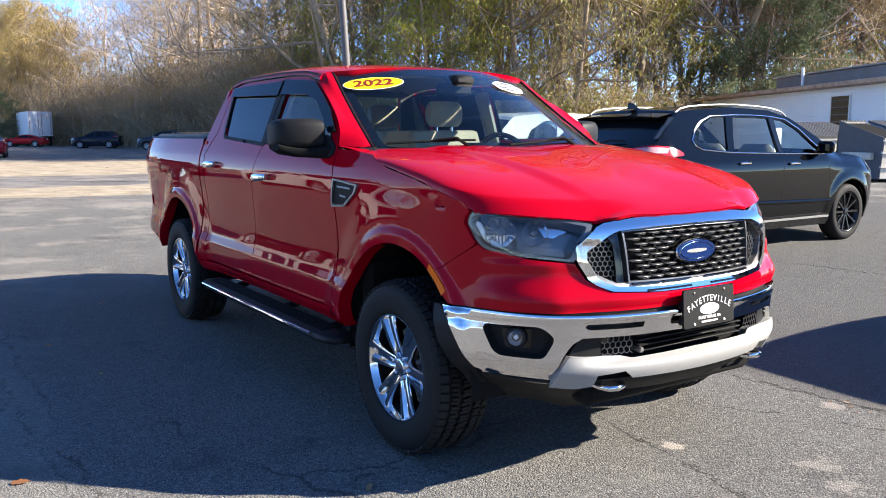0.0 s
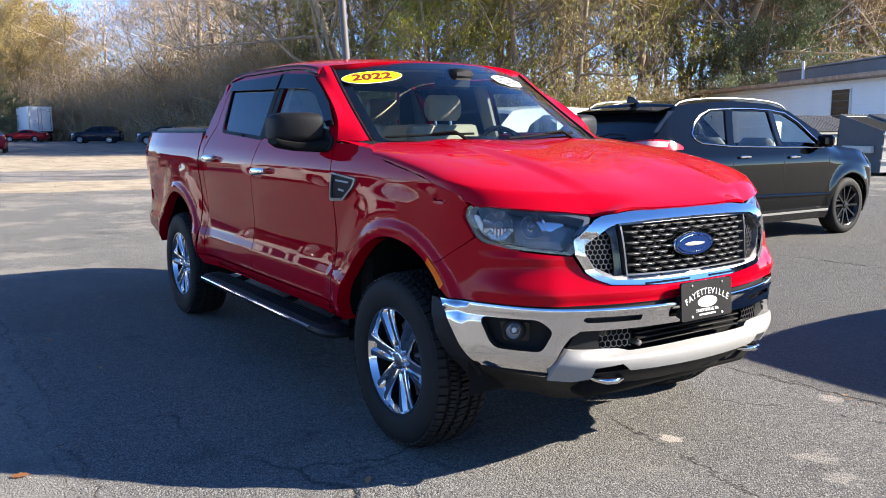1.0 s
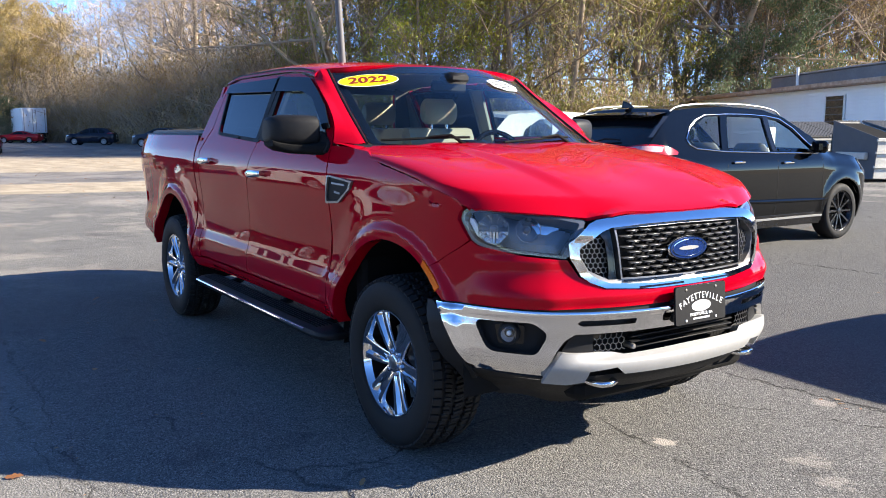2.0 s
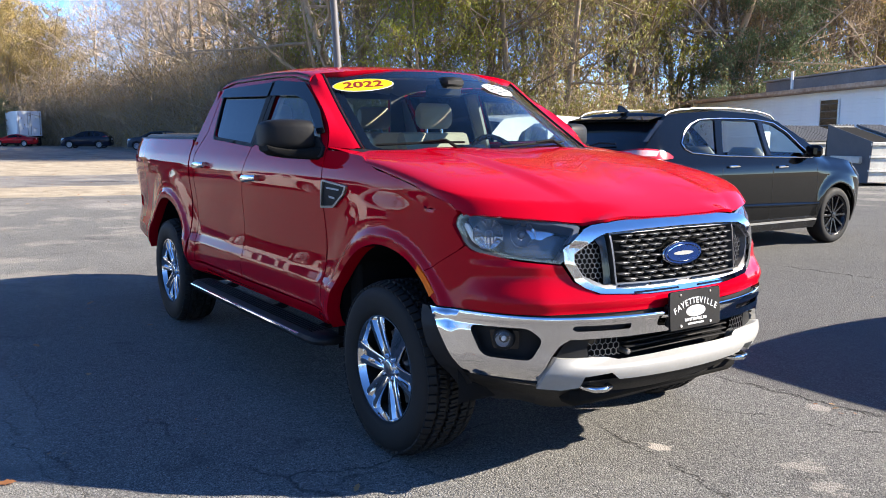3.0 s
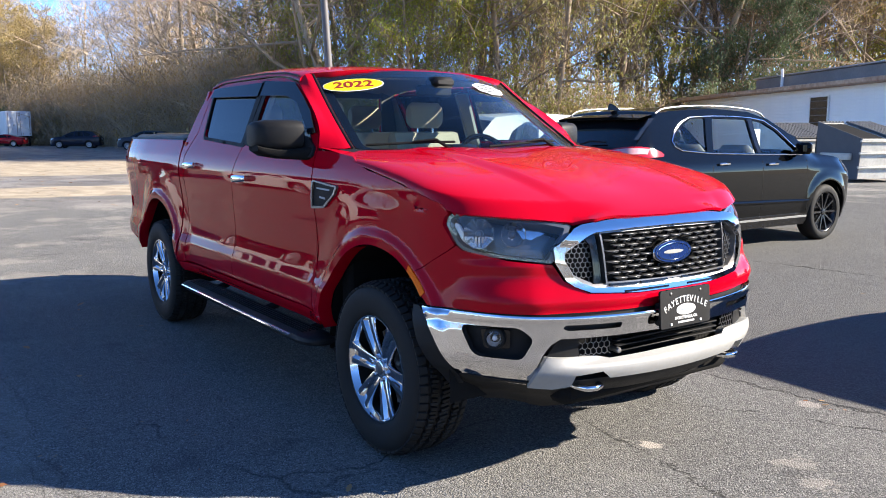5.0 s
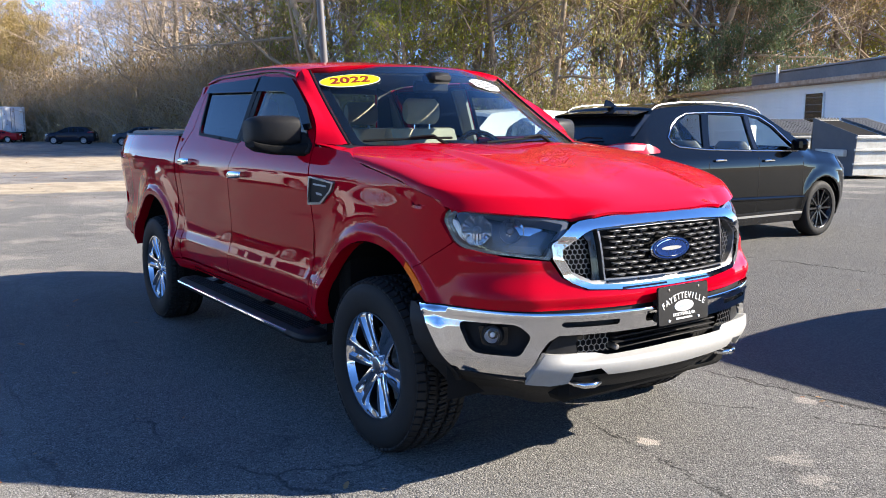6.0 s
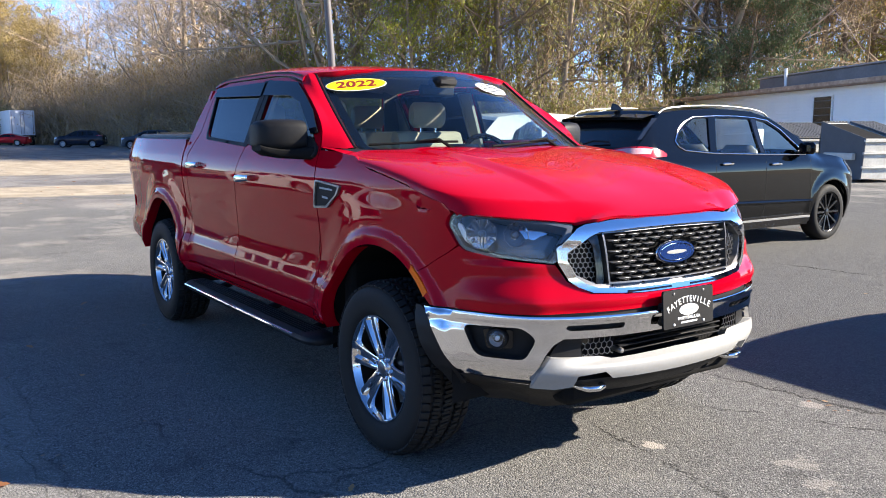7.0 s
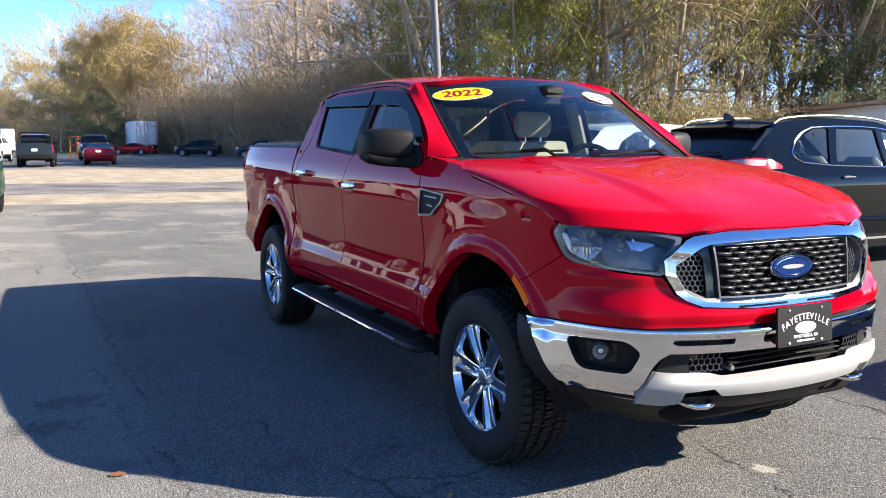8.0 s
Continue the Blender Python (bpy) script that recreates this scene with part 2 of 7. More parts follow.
def panel(name, outline, surf, mat, parent=None, holes=(), out=0.0, depth=0.02, step=0.04, scale=(1, 1), label=""):
    """A panel cut from a skin: outline and holes in the skin's own two measures, scale in metres for each; its edge is turned in by depth."""
    from mathutils.geometry import delaunay_2d_cdt
    su, sv = scale

    def dense(poly):
        pts = []
        for i in range(len(poly)):
            a, b = Vector((poly[i][0] * su, poly[i][1] * sv)), Vector((poly[(i + 1) % len(poly)][0] * su, poly[(i + 1) % len(poly)][1] * sv))
            k = max(1, math.ceil((b - a).length / step))
            pts += [a.lerp(b, j / k) for j in range(k)]
        return [p for i, p in enumerate(pts) if (p - pts[i - 1]).length > 1e-5]
    loops = [dense(outline)] + [dense(h) for h in holes]
    pts, edges = [], []
    for loop in loops:
        n = len(pts)
        pts += loop
        edges += [(n + i, n + (i + 1) % len(loop)) for i in range(len(loop))]
    border = np.array([tuple(p) for p in pts])
    lo, hi = border.min(0), border.max(0)
    row = 0
    y = lo[1] + step * 0.5
    inner = []
    while y < hi[1]:
        x = lo[0] + step * (0.5 if row % 2 else 0.25)
        while x < hi[0]:
            if inside((x, y), loops[0]) and not any(inside((x, y), h) for h in loops[1:]) and ((border - (x, y)) ** 2).sum(1).min() > (0.5 * step) ** 2:
                inner.append(Vector((x, y)))
            x += step
        y += step * 0.87
        row += 1
    verts, _, faces = delaunay_2d_cdt(pts + inner, edges, [], 0, 1e-6)[:3]
    geo, normals = Geo(), []
    places = []
    for p in verts:
        q, n = skin_normal(surf, p.x / su, p.y / sv, 0.002 / su, 0.002 / sv)
        places.append((q, n))
        geo.v.append(tuple(q + n * out))
        normals.append(n)
    for f in faces:
        c = (verts[f[0]] + verts[f[1]] + verts[f[2]]) / 3
        if inside(c, loops[0]) and not any(inside(c, h) for h in loops[1:]):
            a, b, d = (Vector(geo.v[i]) for i in f)
            geo.f.append(tuple(f) if (b - a).cross(d - a).dot(normals[f[0]]) > 0 else tuple(f[::-1]))
    for loop in loops:
        n, count = len(geo.v), len(loop)
        for p in loop:
            q, nor = skin_normal(surf, p.x / su, p.y / sv, 0.002 / su, 0.002 / sv)
            for d in (out, out - depth):
                geo.v.append(tuple(q + nor * d))
                normals.append(Vector((0, 0, 0)))
        for i in range(count):
            j = (i + 1) % count
            geo.f.append((n + 2 * i, n + 2 * j, n + 2 * j + 1, n + 2 * i + 1))
    me = mesh_of(name, geo, mat, 40, normals)
    return part(name, me, None, parent, label)


def words(name, text, size, mat, parent, m, depth=0.002, label="", align="CENTER", bold=0.0):
    """Lettering in the built-in font, as a mesh in the x, y plane of m."""
    data = bpy.data.curves.new(name, "FONT")
    data.body, data.size, data.align_x, data.align_y, data.extrude, data.resolution_u, data.offset = text, size, align, "CENTER", depth, 3, bold
    tmp = bpy.data.objects.new("lettering", data)
    me = bpy.data.meshes.new_from_object(tmp)
    bpy.data.objects.remove(tmp)
    bpy.data.curves.remove(data)
    me.name = name
    me.materials.clear()
    me.materials.append(mat)
    return part(name, me, None, parent, label, m)


def ellipse(cx, cy, rx, ry, n=40):
    return [(cx + rx * math.cos(2 * math.pi * i / n), cy + ry * math.sin(2 * math.pi * i / n)) for i in range(n)]


def curve(*pts):
    """A smooth line through (t, v) pairs without overshoot."""
    pts = sorted(pts)
    xs, ys = [float(p[0]) for p in pts], [float(p[1]) for p in pts]
    n = len(xs)
    h = [xs[i + 1] - xs[i] for i in range(n - 1)]
    d = [(ys[i + 1] - ys[i]) / h[i] for i in range(n - 1)]
    m = [d[0]] + [0.0] * (n - 2) + [d[-1]]
    for i in range(1, n - 1):
        if d[i - 1] * d[i] > 0:
            a, b = 2 * h[i] + h[i - 1], h[i] + 2 * h[i - 1]
            m[i] = (a + b) / (a / d[i - 1] + b / d[i])

    def at(t):
        if t <= xs[0]:
            return ys[0] + m[0] * (t - xs[0])
        if t >= xs[-1]:
            return ys[-1] + m[-1] * (t - xs[-1])
        i = 0
        while t > xs[i + 1]:
            i += 1
        k = (t - xs[i]) / h[i]
        return ((1 + 2 * k) * (1 - k) ** 2 * ys[i] + k * (1 - k) ** 2 * h[i] * m[i]
                + k * k * (3 - 2 * k) * ys[i + 1] + k * k * (k - 1) * h[i] * m[i + 1])
    return at


def ease(a, b, t):
    k = min(1.0, max(0.0, (t - a) / (b - a)))
    return k * k * (3 - 2 * k)

# ---------------------------------------------------------------- ground
def pavement():
    """Asphalt with stones, stains and cracks; strips of pale concrete and older asphalt cross the lot behind the pickup."""
    mat, nodes, links, bsdf = node_material("car_park_pavement")
    coords = nodes.new("ShaderNodeTexCoord")

    def noise_at(scale, detail=4, rough=0.55, vector=None):
        n = nodes.new("ShaderNodeTexNoise")
        n.inputs["Scale"].default_value, n.inputs["Detail"].default_value, n.inputs["Roughness"].default_value = scale, detail, rough
        links.new(vector or coords.outputs["Object"], n.inputs["Vector"])
        return n.outputs["Fac"]

    def math_node(op, a, b=None, c=None):
        n = nodes.new("ShaderNodeMath")
        n.operation = op
        for i, v in enumerate((a, b, c)):
            if v is None:
                continue
            if isinstance(v, (int, float)):
                n.inputs[i].default_value = v
            else:
                links.new(v, n.inputs[i])
        return n.outputs[0]

    def spread(v, lo, hi, to_lo=0.0, to_hi=1.0):
        n = nodes.new("ShaderNodeMapRange")
        n.interpolation_type = "SMOOTHSTEP"
        for k, x in (("From Min", lo), ("From Max", hi), ("To Min", to_lo), ("To Max", to_hi)):
            n.inputs[k].default_value = x
        links.new(v, n.inputs["Value"])
        return n.outputs[0]

    def mixed(fac, a, b):
        n = nodes.new("ShaderNodeMix")
        n.data_type = "RGBA"
        for key, v in (("Factor", fac), ("A", a), ("B", b)):
            if isinstance(v, tuple):
                n.inputs[key].default_value = (*v, 1)
            elif isinstance(v, (int, float)):
                n.inputs[key].default_value = v
            else:
                links.new(v, n.inputs[key])
        return n.outputs["Result"]
    sep = nodes.new("ShaderNodeSeparateXYZ")
    links.new(coords.outputs["Object"], sep.inputs[0])
    stones = nodes.new("ShaderNodeTexVoronoi")
    stones.inputs["Scale"].default_value = 125
    links.new(coords.outputs["Object"], stones.inputs["Vector"])
    speck = nodes.new("ShaderNodeSeparateColor")
    links.new(stones.outputs["Color"], speck.inputs[0])
    chips = nodes.new("ShaderNodeTexVoronoi")
    chips.inputs["Scale"].default_value = 260
    links.new(coords.outputs["Object"], chips.inputs["Vector"])
    chip = nodes.new("ShaderNodeSeparateColor")
    links.new(chips.outputs["Color"], chip.inputs[0])
    base = mixed(spread(noise_at(0.35, 5), 0.35, 0.65), (0.094, 0.092, 0.087), (0.130, 0.127, 0.119))
    base = mixed(spread(speck.outputs[0], 0.60, 1.0, 0, 0.7), base, (0.27, 0.262, 0.243))
    base = mixed(spread(speck.outputs[1], 0.62, 1.0, 0, 0.8), base, (0.035, 0.035, 0.034))
    base = mixed(spread(chip.outputs[0], 0.74, 1.0, 0, 0.7), base, (0.34, 0.332, 0.31))
    base = mixed(spread(chip.outputs[1], 0.70, 1.0, 0, 0.7), base, (0.025, 0.025, 0.025))
    base = mixed(spread(noise_at(1.7, 6, 0.65), 0.58, 0.74, 0, 0.40), base, (0.21, 0.20, 0.178))
    base = mixed(spread(noise_at(0.9, 5, 0.7), 0.30, 0.42, 0.55, 0.0), base, (0.035, 0.035, 0.036))

    def near_to(x, y, reach, ragged, stretch=1.0):
        """Distance to a place on the ground, with a ragged edge."""
        dx = math_node("MULTIPLY", math_node("SUBTRACT", sep.outputs[0], x), stretch)
        dy = math_node("SUBTRACT", sep.outputs[1], y)
        d = math_node("SQRT", math_node("ADD", math_node("MULTIPLY", dx, dx), math_node("MULTIPLY", dy, dy)))
        d = math_node("ADD", d, math_node("MULTIPLY", math_node("SUBTRACT", noise_at(14, 5, 0.7), 0.5), ragged))
        return spread(d, reach * 0.55, reach, 1, 0)
    # older, paler paving on one side and a newer, darker lane on the other
    lane = math_node("ADD", sep.outputs[1], math_node("MULTIPLY", math_node("SUBTRACT", noise_at(2.2, 6, 0.7), 0.5), 0.42))
    base = mixed(spread(lane, -2.30, -1.98, 0.26, 0), base, (0.30, 0.285, 0.25))
    base = mixed(math_node("MULTIPLY", spread(lane, 1.25, 1.55, 0, 0.42), spread(sep.outputs[0], -9, -6)), base, (0.040, 0.040, 0.039))
    worn = math_node("MULTIPLY", spread(noise_at(0.8, 7, 0.7), 0.50, 0.62, 0, 0.5), spread(sep.outputs[0], -7.0, -4.0, 1, 0))
    base = mixed(worn, base, (0.31, 0.285, 0.24))
    # scuffs and crumbled spots
    for x, y, reach, ragged, amount in ((0.64, 0.17, 0.055, 0.16, 0.9), (1.16, 0.52, 0.09, 0.55, 0.35), (1.32, 0.40, 0.07, 0.5, 0.35), (0.74, 1.30, 0.07, 0.2, 0.5), (-15.2, -1.9, 0.7, 1.2, 0.6), (-14.3, 1.2, 0.9, 2.5, 0.6), (-12.6, 2.3, 0.6, 2.0, 0.6)):
        base = mixed(math_node("MULTIPLY", near_to(x, y, reach, ragged), amount), base, (0.36, 0.325, 0.285))
    for x, y, reach, ragged in ((-1.75, -2.45, 0.22, 0.9), (-1.35, -2.62, 0.22, 0.9), (1.22, 0.44, 0.08, 0.5), (-2.3, -3.2, 0.2, 0.8)):
        base = mixed(math_node("MULTIPLY", near_to(x, y, reach, ragged, 1.5), 0.4), base, (0.020, 0.020, 0.021))
    # strips across the lot
    wob = math_node("ADD", sep.outputs[0], math_node("MULTIPLY", math_node("SUBTRACT", noise_at(0.5, 5, 0.6), 0.5), 1.6))
    wob = math_node("ADD", wob, math_node("MULTIPLY", sep.outputs[1], -0.2))
    tan = mixed(spread(noise_at(1.2, 6, 0.65), 0.38, 0.62), (0.27, 0.222, 0.160), (0.40, 0.335, 0.245))
    old = mixed(spread(noise_at(0.6, 6, 0.65), 0.4, 0.6), (0.125, 0.115, 0.108), (0.215, 0.20, 0.182))

    def strip(col, what, a, b, soft=0.25, amount=1.0):
        k = math_node("MULTIPLY", spread(wob, a - soft, a + soft), spread(wob, b - soft, b + soft, 1, 0))
        return mixed(math_node("MULTIPLY", k, amount), col, what)
    base = strip(base, old, -2000, -14.5, 1.5, 0.5)
    base = strip(base, tan, -21.6, -17.4)
    base = strip(base, old, -28.4, -21.6, 0.35)
    base = strip(base, tan, -2000, -28.4, 0.6)
    base = strip(base, old, -2000, -45, 2.0, 0.85)
    # cracks
    bend = nodes.new("ShaderNodeTexNoise")
    bend.inputs["Scale"].default_value, bend.inputs["Detail"].default_value = 1.3, 6
    links.new(coords.outputs["Object"], bend.inputs["Vector"])
    move = nodes.new("ShaderNodeVectorMath")
    move.operation = "MULTIPLY_ADD"
    move.inputs[1].default_value = (0.9, 0.9, 0)
    links.new(bend.outputs["Color"], move.inputs[0])
    links.new(coords.outputs["Object"], move.inputs[2])
    cracks = None
    for scale, width, lo, hi in ((0.42, 0.008, 0.54, 0.62), (2.6, 0.030, 0.60, 0.68), (1.1, 0.014, 0.50, 0.58)):
        v = nodes.new("ShaderNodeTexVoronoi")
        v.feature = "DISTANCE_TO_EDGE"
        v.inputs["Scale"].default_value = scale
        links.new(move.outputs[0], v.inputs["Vector"])
        line = math_node("MULTIPLY", spread(v.outputs["Distance"], 0.0, width, 1, 0), spread(noise_at(0.33 if scale < 1 else 0.45, 3), lo, hi))
        if scale == 1.1:
            line = math_node("MULTIPLY", line, spread(sep.outputs[0], -6.5, -4.5, 1, 0))
        cracks = line if cracks is None else math_node("MAXIMUM", cracks, line)
    # the joints between the paving lanes, run along the row of parked cars and cracked open
    for y0, slope, lo, hi, width in ((-2.12, 0.0, -17.0, 1.5, 0.006), (-2.20, 0.03, -4.0, 1.5, 0.004), (1.30, 0.16, -1.2, 4.0, 0.014), (0.20, -0.18, 0.0, 1.6, 0.010), (0.55, 0.6, 0.6, 2.2, 0.014), (5.6, 0.08, -6, 3, 0.018)):
        off = math_node("SUBTRACT", math_node("SUBTRACT", sep.outputs[1], y0), math_node("MULTIPLY", sep.outputs[0], slope))
        off = math_node("ADD", off, math_node("MULTIPLY", math_node("SUBTRACT", noise_at(3.4, 8, 0.75), 0.5), 0.36))
        line = spread(math_node("ABSOLUTE", off), 0.0, width, 1, 0)
        reach = math_node("MULTIPLY", spread(sep.outputs[0], lo - 0.5, lo + 0.5), spread(sep.outputs[0], hi - 0.3, hi + 0.3, 1, 0))
        broken = spread(noise_at(3.1, 4), 0.40, 0.52)
        cracks = math_node("MAXIMUM", cracks, math_node("MULTIPLY", line, math_node("MULTIPLY", reach, broken)))
    base = mixed(math_node("MULTIPLY", cracks, 0.55), base, (0.014, 0.014, 0.014))
    links.new(base, bsdf.inputs["Base Color"])
    bsdf.inputs["Roughness"].default_value = 0.9
    bsdf.inputs["Specular IOR Level"].default_value = 0.3
    height = math_node("SUBTRACT", math_node("MULTIPLY", stones.outputs["Distance"], -0.5), math_node("MULTIPLY", cracks, 1.2))
    relief = nodes.new("ShaderNodeBump")
    relief.inputs["Strength"].default_value, relief.inputs["Distance"].default_value = 0.9, 0.010
    links.new(height, relief.inputs["Height"])
    links.new(relief.outputs[0], bsdf.inputs["Normal"])
    return mat


PAVEMENT = pavement()
ground = part("ground", Geo().grid([[(x, y, 0) for y in (-900, -60, 0, 60, 900)] for x in (-900, -60, 0, 60, 900)]), PAVEMENT)
tagged(ground, "worn grey asphalt car park with cracks and pale strips", "ground", kind="structure")
LITTER = surface("leaf_litter", (0.20, 0.145, 0.085), (0.13, 0.10, 0.055), rough=0.95, scale=0.8, fine=12, bump=0.02, bump_scale=6)
GRASS = surface("lawn_grass", (0.16, 0.21, 0.035), (0.10, 0.14, 0.028), rough=0.9, scale=0.5, fine=14, bump=0.01, bump_scale=40)

# the eye's bearing at the start, to set far things out by bearing and distance
EYE, AHEAD, ASIDE = Vector((3.06, -2.68, 0)), Vector((-0.8328, 0.5540, 0)), Vector((0.5540, 0.8328, 0))


def far_place(bearing, depth):
    """A place on the ground: bearing is the tangent to the right of the line ahead."""
    return EYE + AHEAD * depth + ASIDE * (bearing * depth)


WOOD_EDGE = curve((-0.66, 132), (-0.56, 126), (-0.47, 112), (-0.40, 106), (-0.36, 101), (-0.30, 86), (-0.24, 82), (-0.18, 70), (-0.10, 56), (0.0, 48), (0.16, 48), (0.28, 58), (0.6, 60), (0.9, 60))
rows = []
rng = random.Random(11)
for back_off, high in ((-2.5, 0.015), (2, 0.25), (10, 0.8), (24, 1.8), (40, 3.2), (60, 4.0)):
    row = []
    for i in range(81):
        b = -1.1 + 2.2 * i / 80
        p = far_place(b, WOOD_EDGE(max(-0.66, min(0.9, b))) + back_off)
        row.append((p.x, p.y, high * (1 + 1.6 * ease(-0.38, -0.48, b)) * (1 + 0.22 * math.sin(i * 0.9) + rng.uniform(-0.12, 0.12)) if high > 0.1 else high))
    rows.append(row)
bank = part("woodland_bank", Geo().grid(rows), LITTER)
tagged(bank, "leaf-strewn bank rising under the bare woods", "woodland floor", kind="structure")

# ---------------------------------------------------------------- trees
BARK = surface("grey_bark", (0.29, 0.215, 0.145), (0.16, 0.118, 0.078), rough=0.9, scale=3, fine=30, bump=0.02, bump_scale=25, per_piece=0.35)
PALE_BARK = surface("pale_bark", (0.50, 0.39, 0.275), (0.33, 0.25, 0.17), rough=0.9, scale=3, fine=30, bump=0.02, bump_scale=25, per_piece=0.3)


def leaf_material(name, *colors):
    """Leaves of several tones, each leaf its own, with some light passing through."""
    mat, nodes, links, bsdf = node_material(name)
    geo, ramp = nodes.new("ShaderNodeNewGeometry"), nodes.new("ShaderNodeValToRGB")
    while len(ramp.color_ramp.elements) < len(colors):
        ramp.color_ramp.elements.new(0.5)
    for i, c in enumerate(colors):
        ramp.color_ramp.elements[i].position, ramp.color_ramp.elements[i].color = i / (len(colors) - 1), (*c, 1)
    links.new(geo.outputs["Random Per Island"], ramp.inputs[0])
    links.new(ramp.outputs[0], bsdf.inputs["Base Color"])
    bsdf.inputs["Roughness"].default_value = 0.6
    glow, mix = nodes.new("ShaderNodeBsdfTranslucent"), nodes.new("ShaderNodeMixShader")
    links.new(ramp.outputs[0], glow.inputs["Color"])
    mix.inputs[0].default_value = 0.35
    links.new(bsdf.outputs[0], mix.inputs[1])
    links.new(glow.outputs[0], mix.inputs[2])
    links.new(mix.outputs[0], nodes["Material Output"].inputs["Surface"])
    return mat


LEAF_OLIVE = leaf_material("olive_leaves", (0.20, 0.20, 0.048), (0.28, 0.26, 0.066), (0.32, 0.25, 0.09), (0.15, 0.16, 0.04))
LEAF_BROWN = leaf_material("brown_leaves", (0.42, 0.275, 0.12), (0.30, 0.195, 0.09), (0.48, 0.33, 0.15), (0.35, 0.27, 0.11))
LEAF_LIME = leaf_material("yellow_green_leaves", (0.30, 0.30, 0.035), (0.22, 0.25, 0.035), (0.40, 0.34, 0.04), (0.14, 0.17, 0.03))
LEAF_GOLD = leaf_material("golden_leaves", (0.48, 0.33, 0.10), (0.40, 0.32, 0.12), (0.50, 0.36, 0.13), (0.35, 0.28, 0.12))
LEAF_DARK = leaf_material("evergreen_leaves", (0.07, 0.105, 0.05), (0.10, 0.14, 0.06), (0.14, 0.17, 0.08))


def tree_meshes(seed, height, girth, limbs, low, leaves, leaf_size, bark, leaf_mat, spread=0.42, lift=0.5, trunk_lean=0.04, twigs=7):
    """Trunk with limbs, branches and twigs; leaves are small folded blades along the twigs."""
    rng = random.Random(seed)
    wood, crown = Geo(), Geo()

    def leaf(p):
        s = leaf_size * rng.uniform(0.6, 1.3)
        m = Matrix.Translation(p) @ pose(0, 0, 0, rng.uniform(0, 360), rng.uniform(0, 360), rng.uniform(0, 360))
        crown.add([(-s, 0, 0), (0, -0.45 * s, 0.12 * s), (s, 0, 0), (0, 0.45 * s, 0.12 * s)], [(0, 1, 2, 3)], m)

    def twig(p, d):
        """A fine spray: one slender three-sided blade."""
        d = (d + Vector((rng.gauss(0, 0.7), rng.gauss(0, 0.7), rng.gauss(0.15, 0.5)))).normalized()
        side, q = d.orthogonal().normalized() * 0.011, p + d * rng.uniform(0.35, 0.95)
        wood.add([p + side, p + d.cross(side), p - side, q], [(0, 1, 3), (1, 2, 3), (2, 0, 3)])

    def limb(p, d, length, r, level):
        n = (8, 6, 4, 2)[level]
        pts, rs = [p.copy()], [r]
        for i in range(n):
            d = (d + Vector((rng.gauss(0, 0.16), rng.gauss(0, 0.16), rng.gauss(0.05, 0.12))) * (0.35 if level == 0 else 1.15)).normalized()
            p = p + d * (length / n)
            pts.append(p.copy())
            rs.append(max(0.009, r * (1 - 0.8 * (i + 1) / n)))
        wood.tube(pts, rs, (8, 5, 4, 3)[level])
        if level >= 2 and leaves:
            for _ in range(leaves if level == 3 else leaves // 2):
                k = rng.randrange(1, len(pts))
                leaf(pts[k] + Vector((rng.gauss(0, 0.28), rng.gauss(0, 0.28), rng.gauss(0, 0.22))))
        if level >= 2:
            for _ in range(twigs):
                k = rng.randrange(0, len(pts) - 1)
                twig(pts[k].lerp(pts[k + 1], rng.random()), d)
        if level == 3:
            return
        kids = (limbs, 5, 4)[level]
        for j in range(kids):
            t = low + (1 - low) * (j + rng.random()) / kids if level == 0 else rng.uniform(0.3, 1.0)
            k = min(n - 1, int(t * n))
            at = pts[k].lerp(pts[k + 1], t * n - k)
            a = rng.uniform(0, 2 * math.pi)
            out = Vector((math.cos(a), math.sin(a), rng.uniform(-0.1, lift * 2)))
            if level:
                out = (d * 0.5 + out.normalized() * 0.9)
            limb(at, out.normalized(), length * (spread * (1.15 - 0.5 * t) if level == 0 else rng.uniform(0.42, 0.62)), max(0.011, rs[k] * 0.42), level + 1)
    limb(Vector((0, 0, -0.3)), Vector((rng.gauss(0, trunk_lean), rng.gauss(0, trunk_lean), 1)).normalized(), height, girth, 0)
    return mesh_of("trunk", wood, bark, 60), (mesh_of("crown", crown, leaf_mat, 0) if crown.v else None)


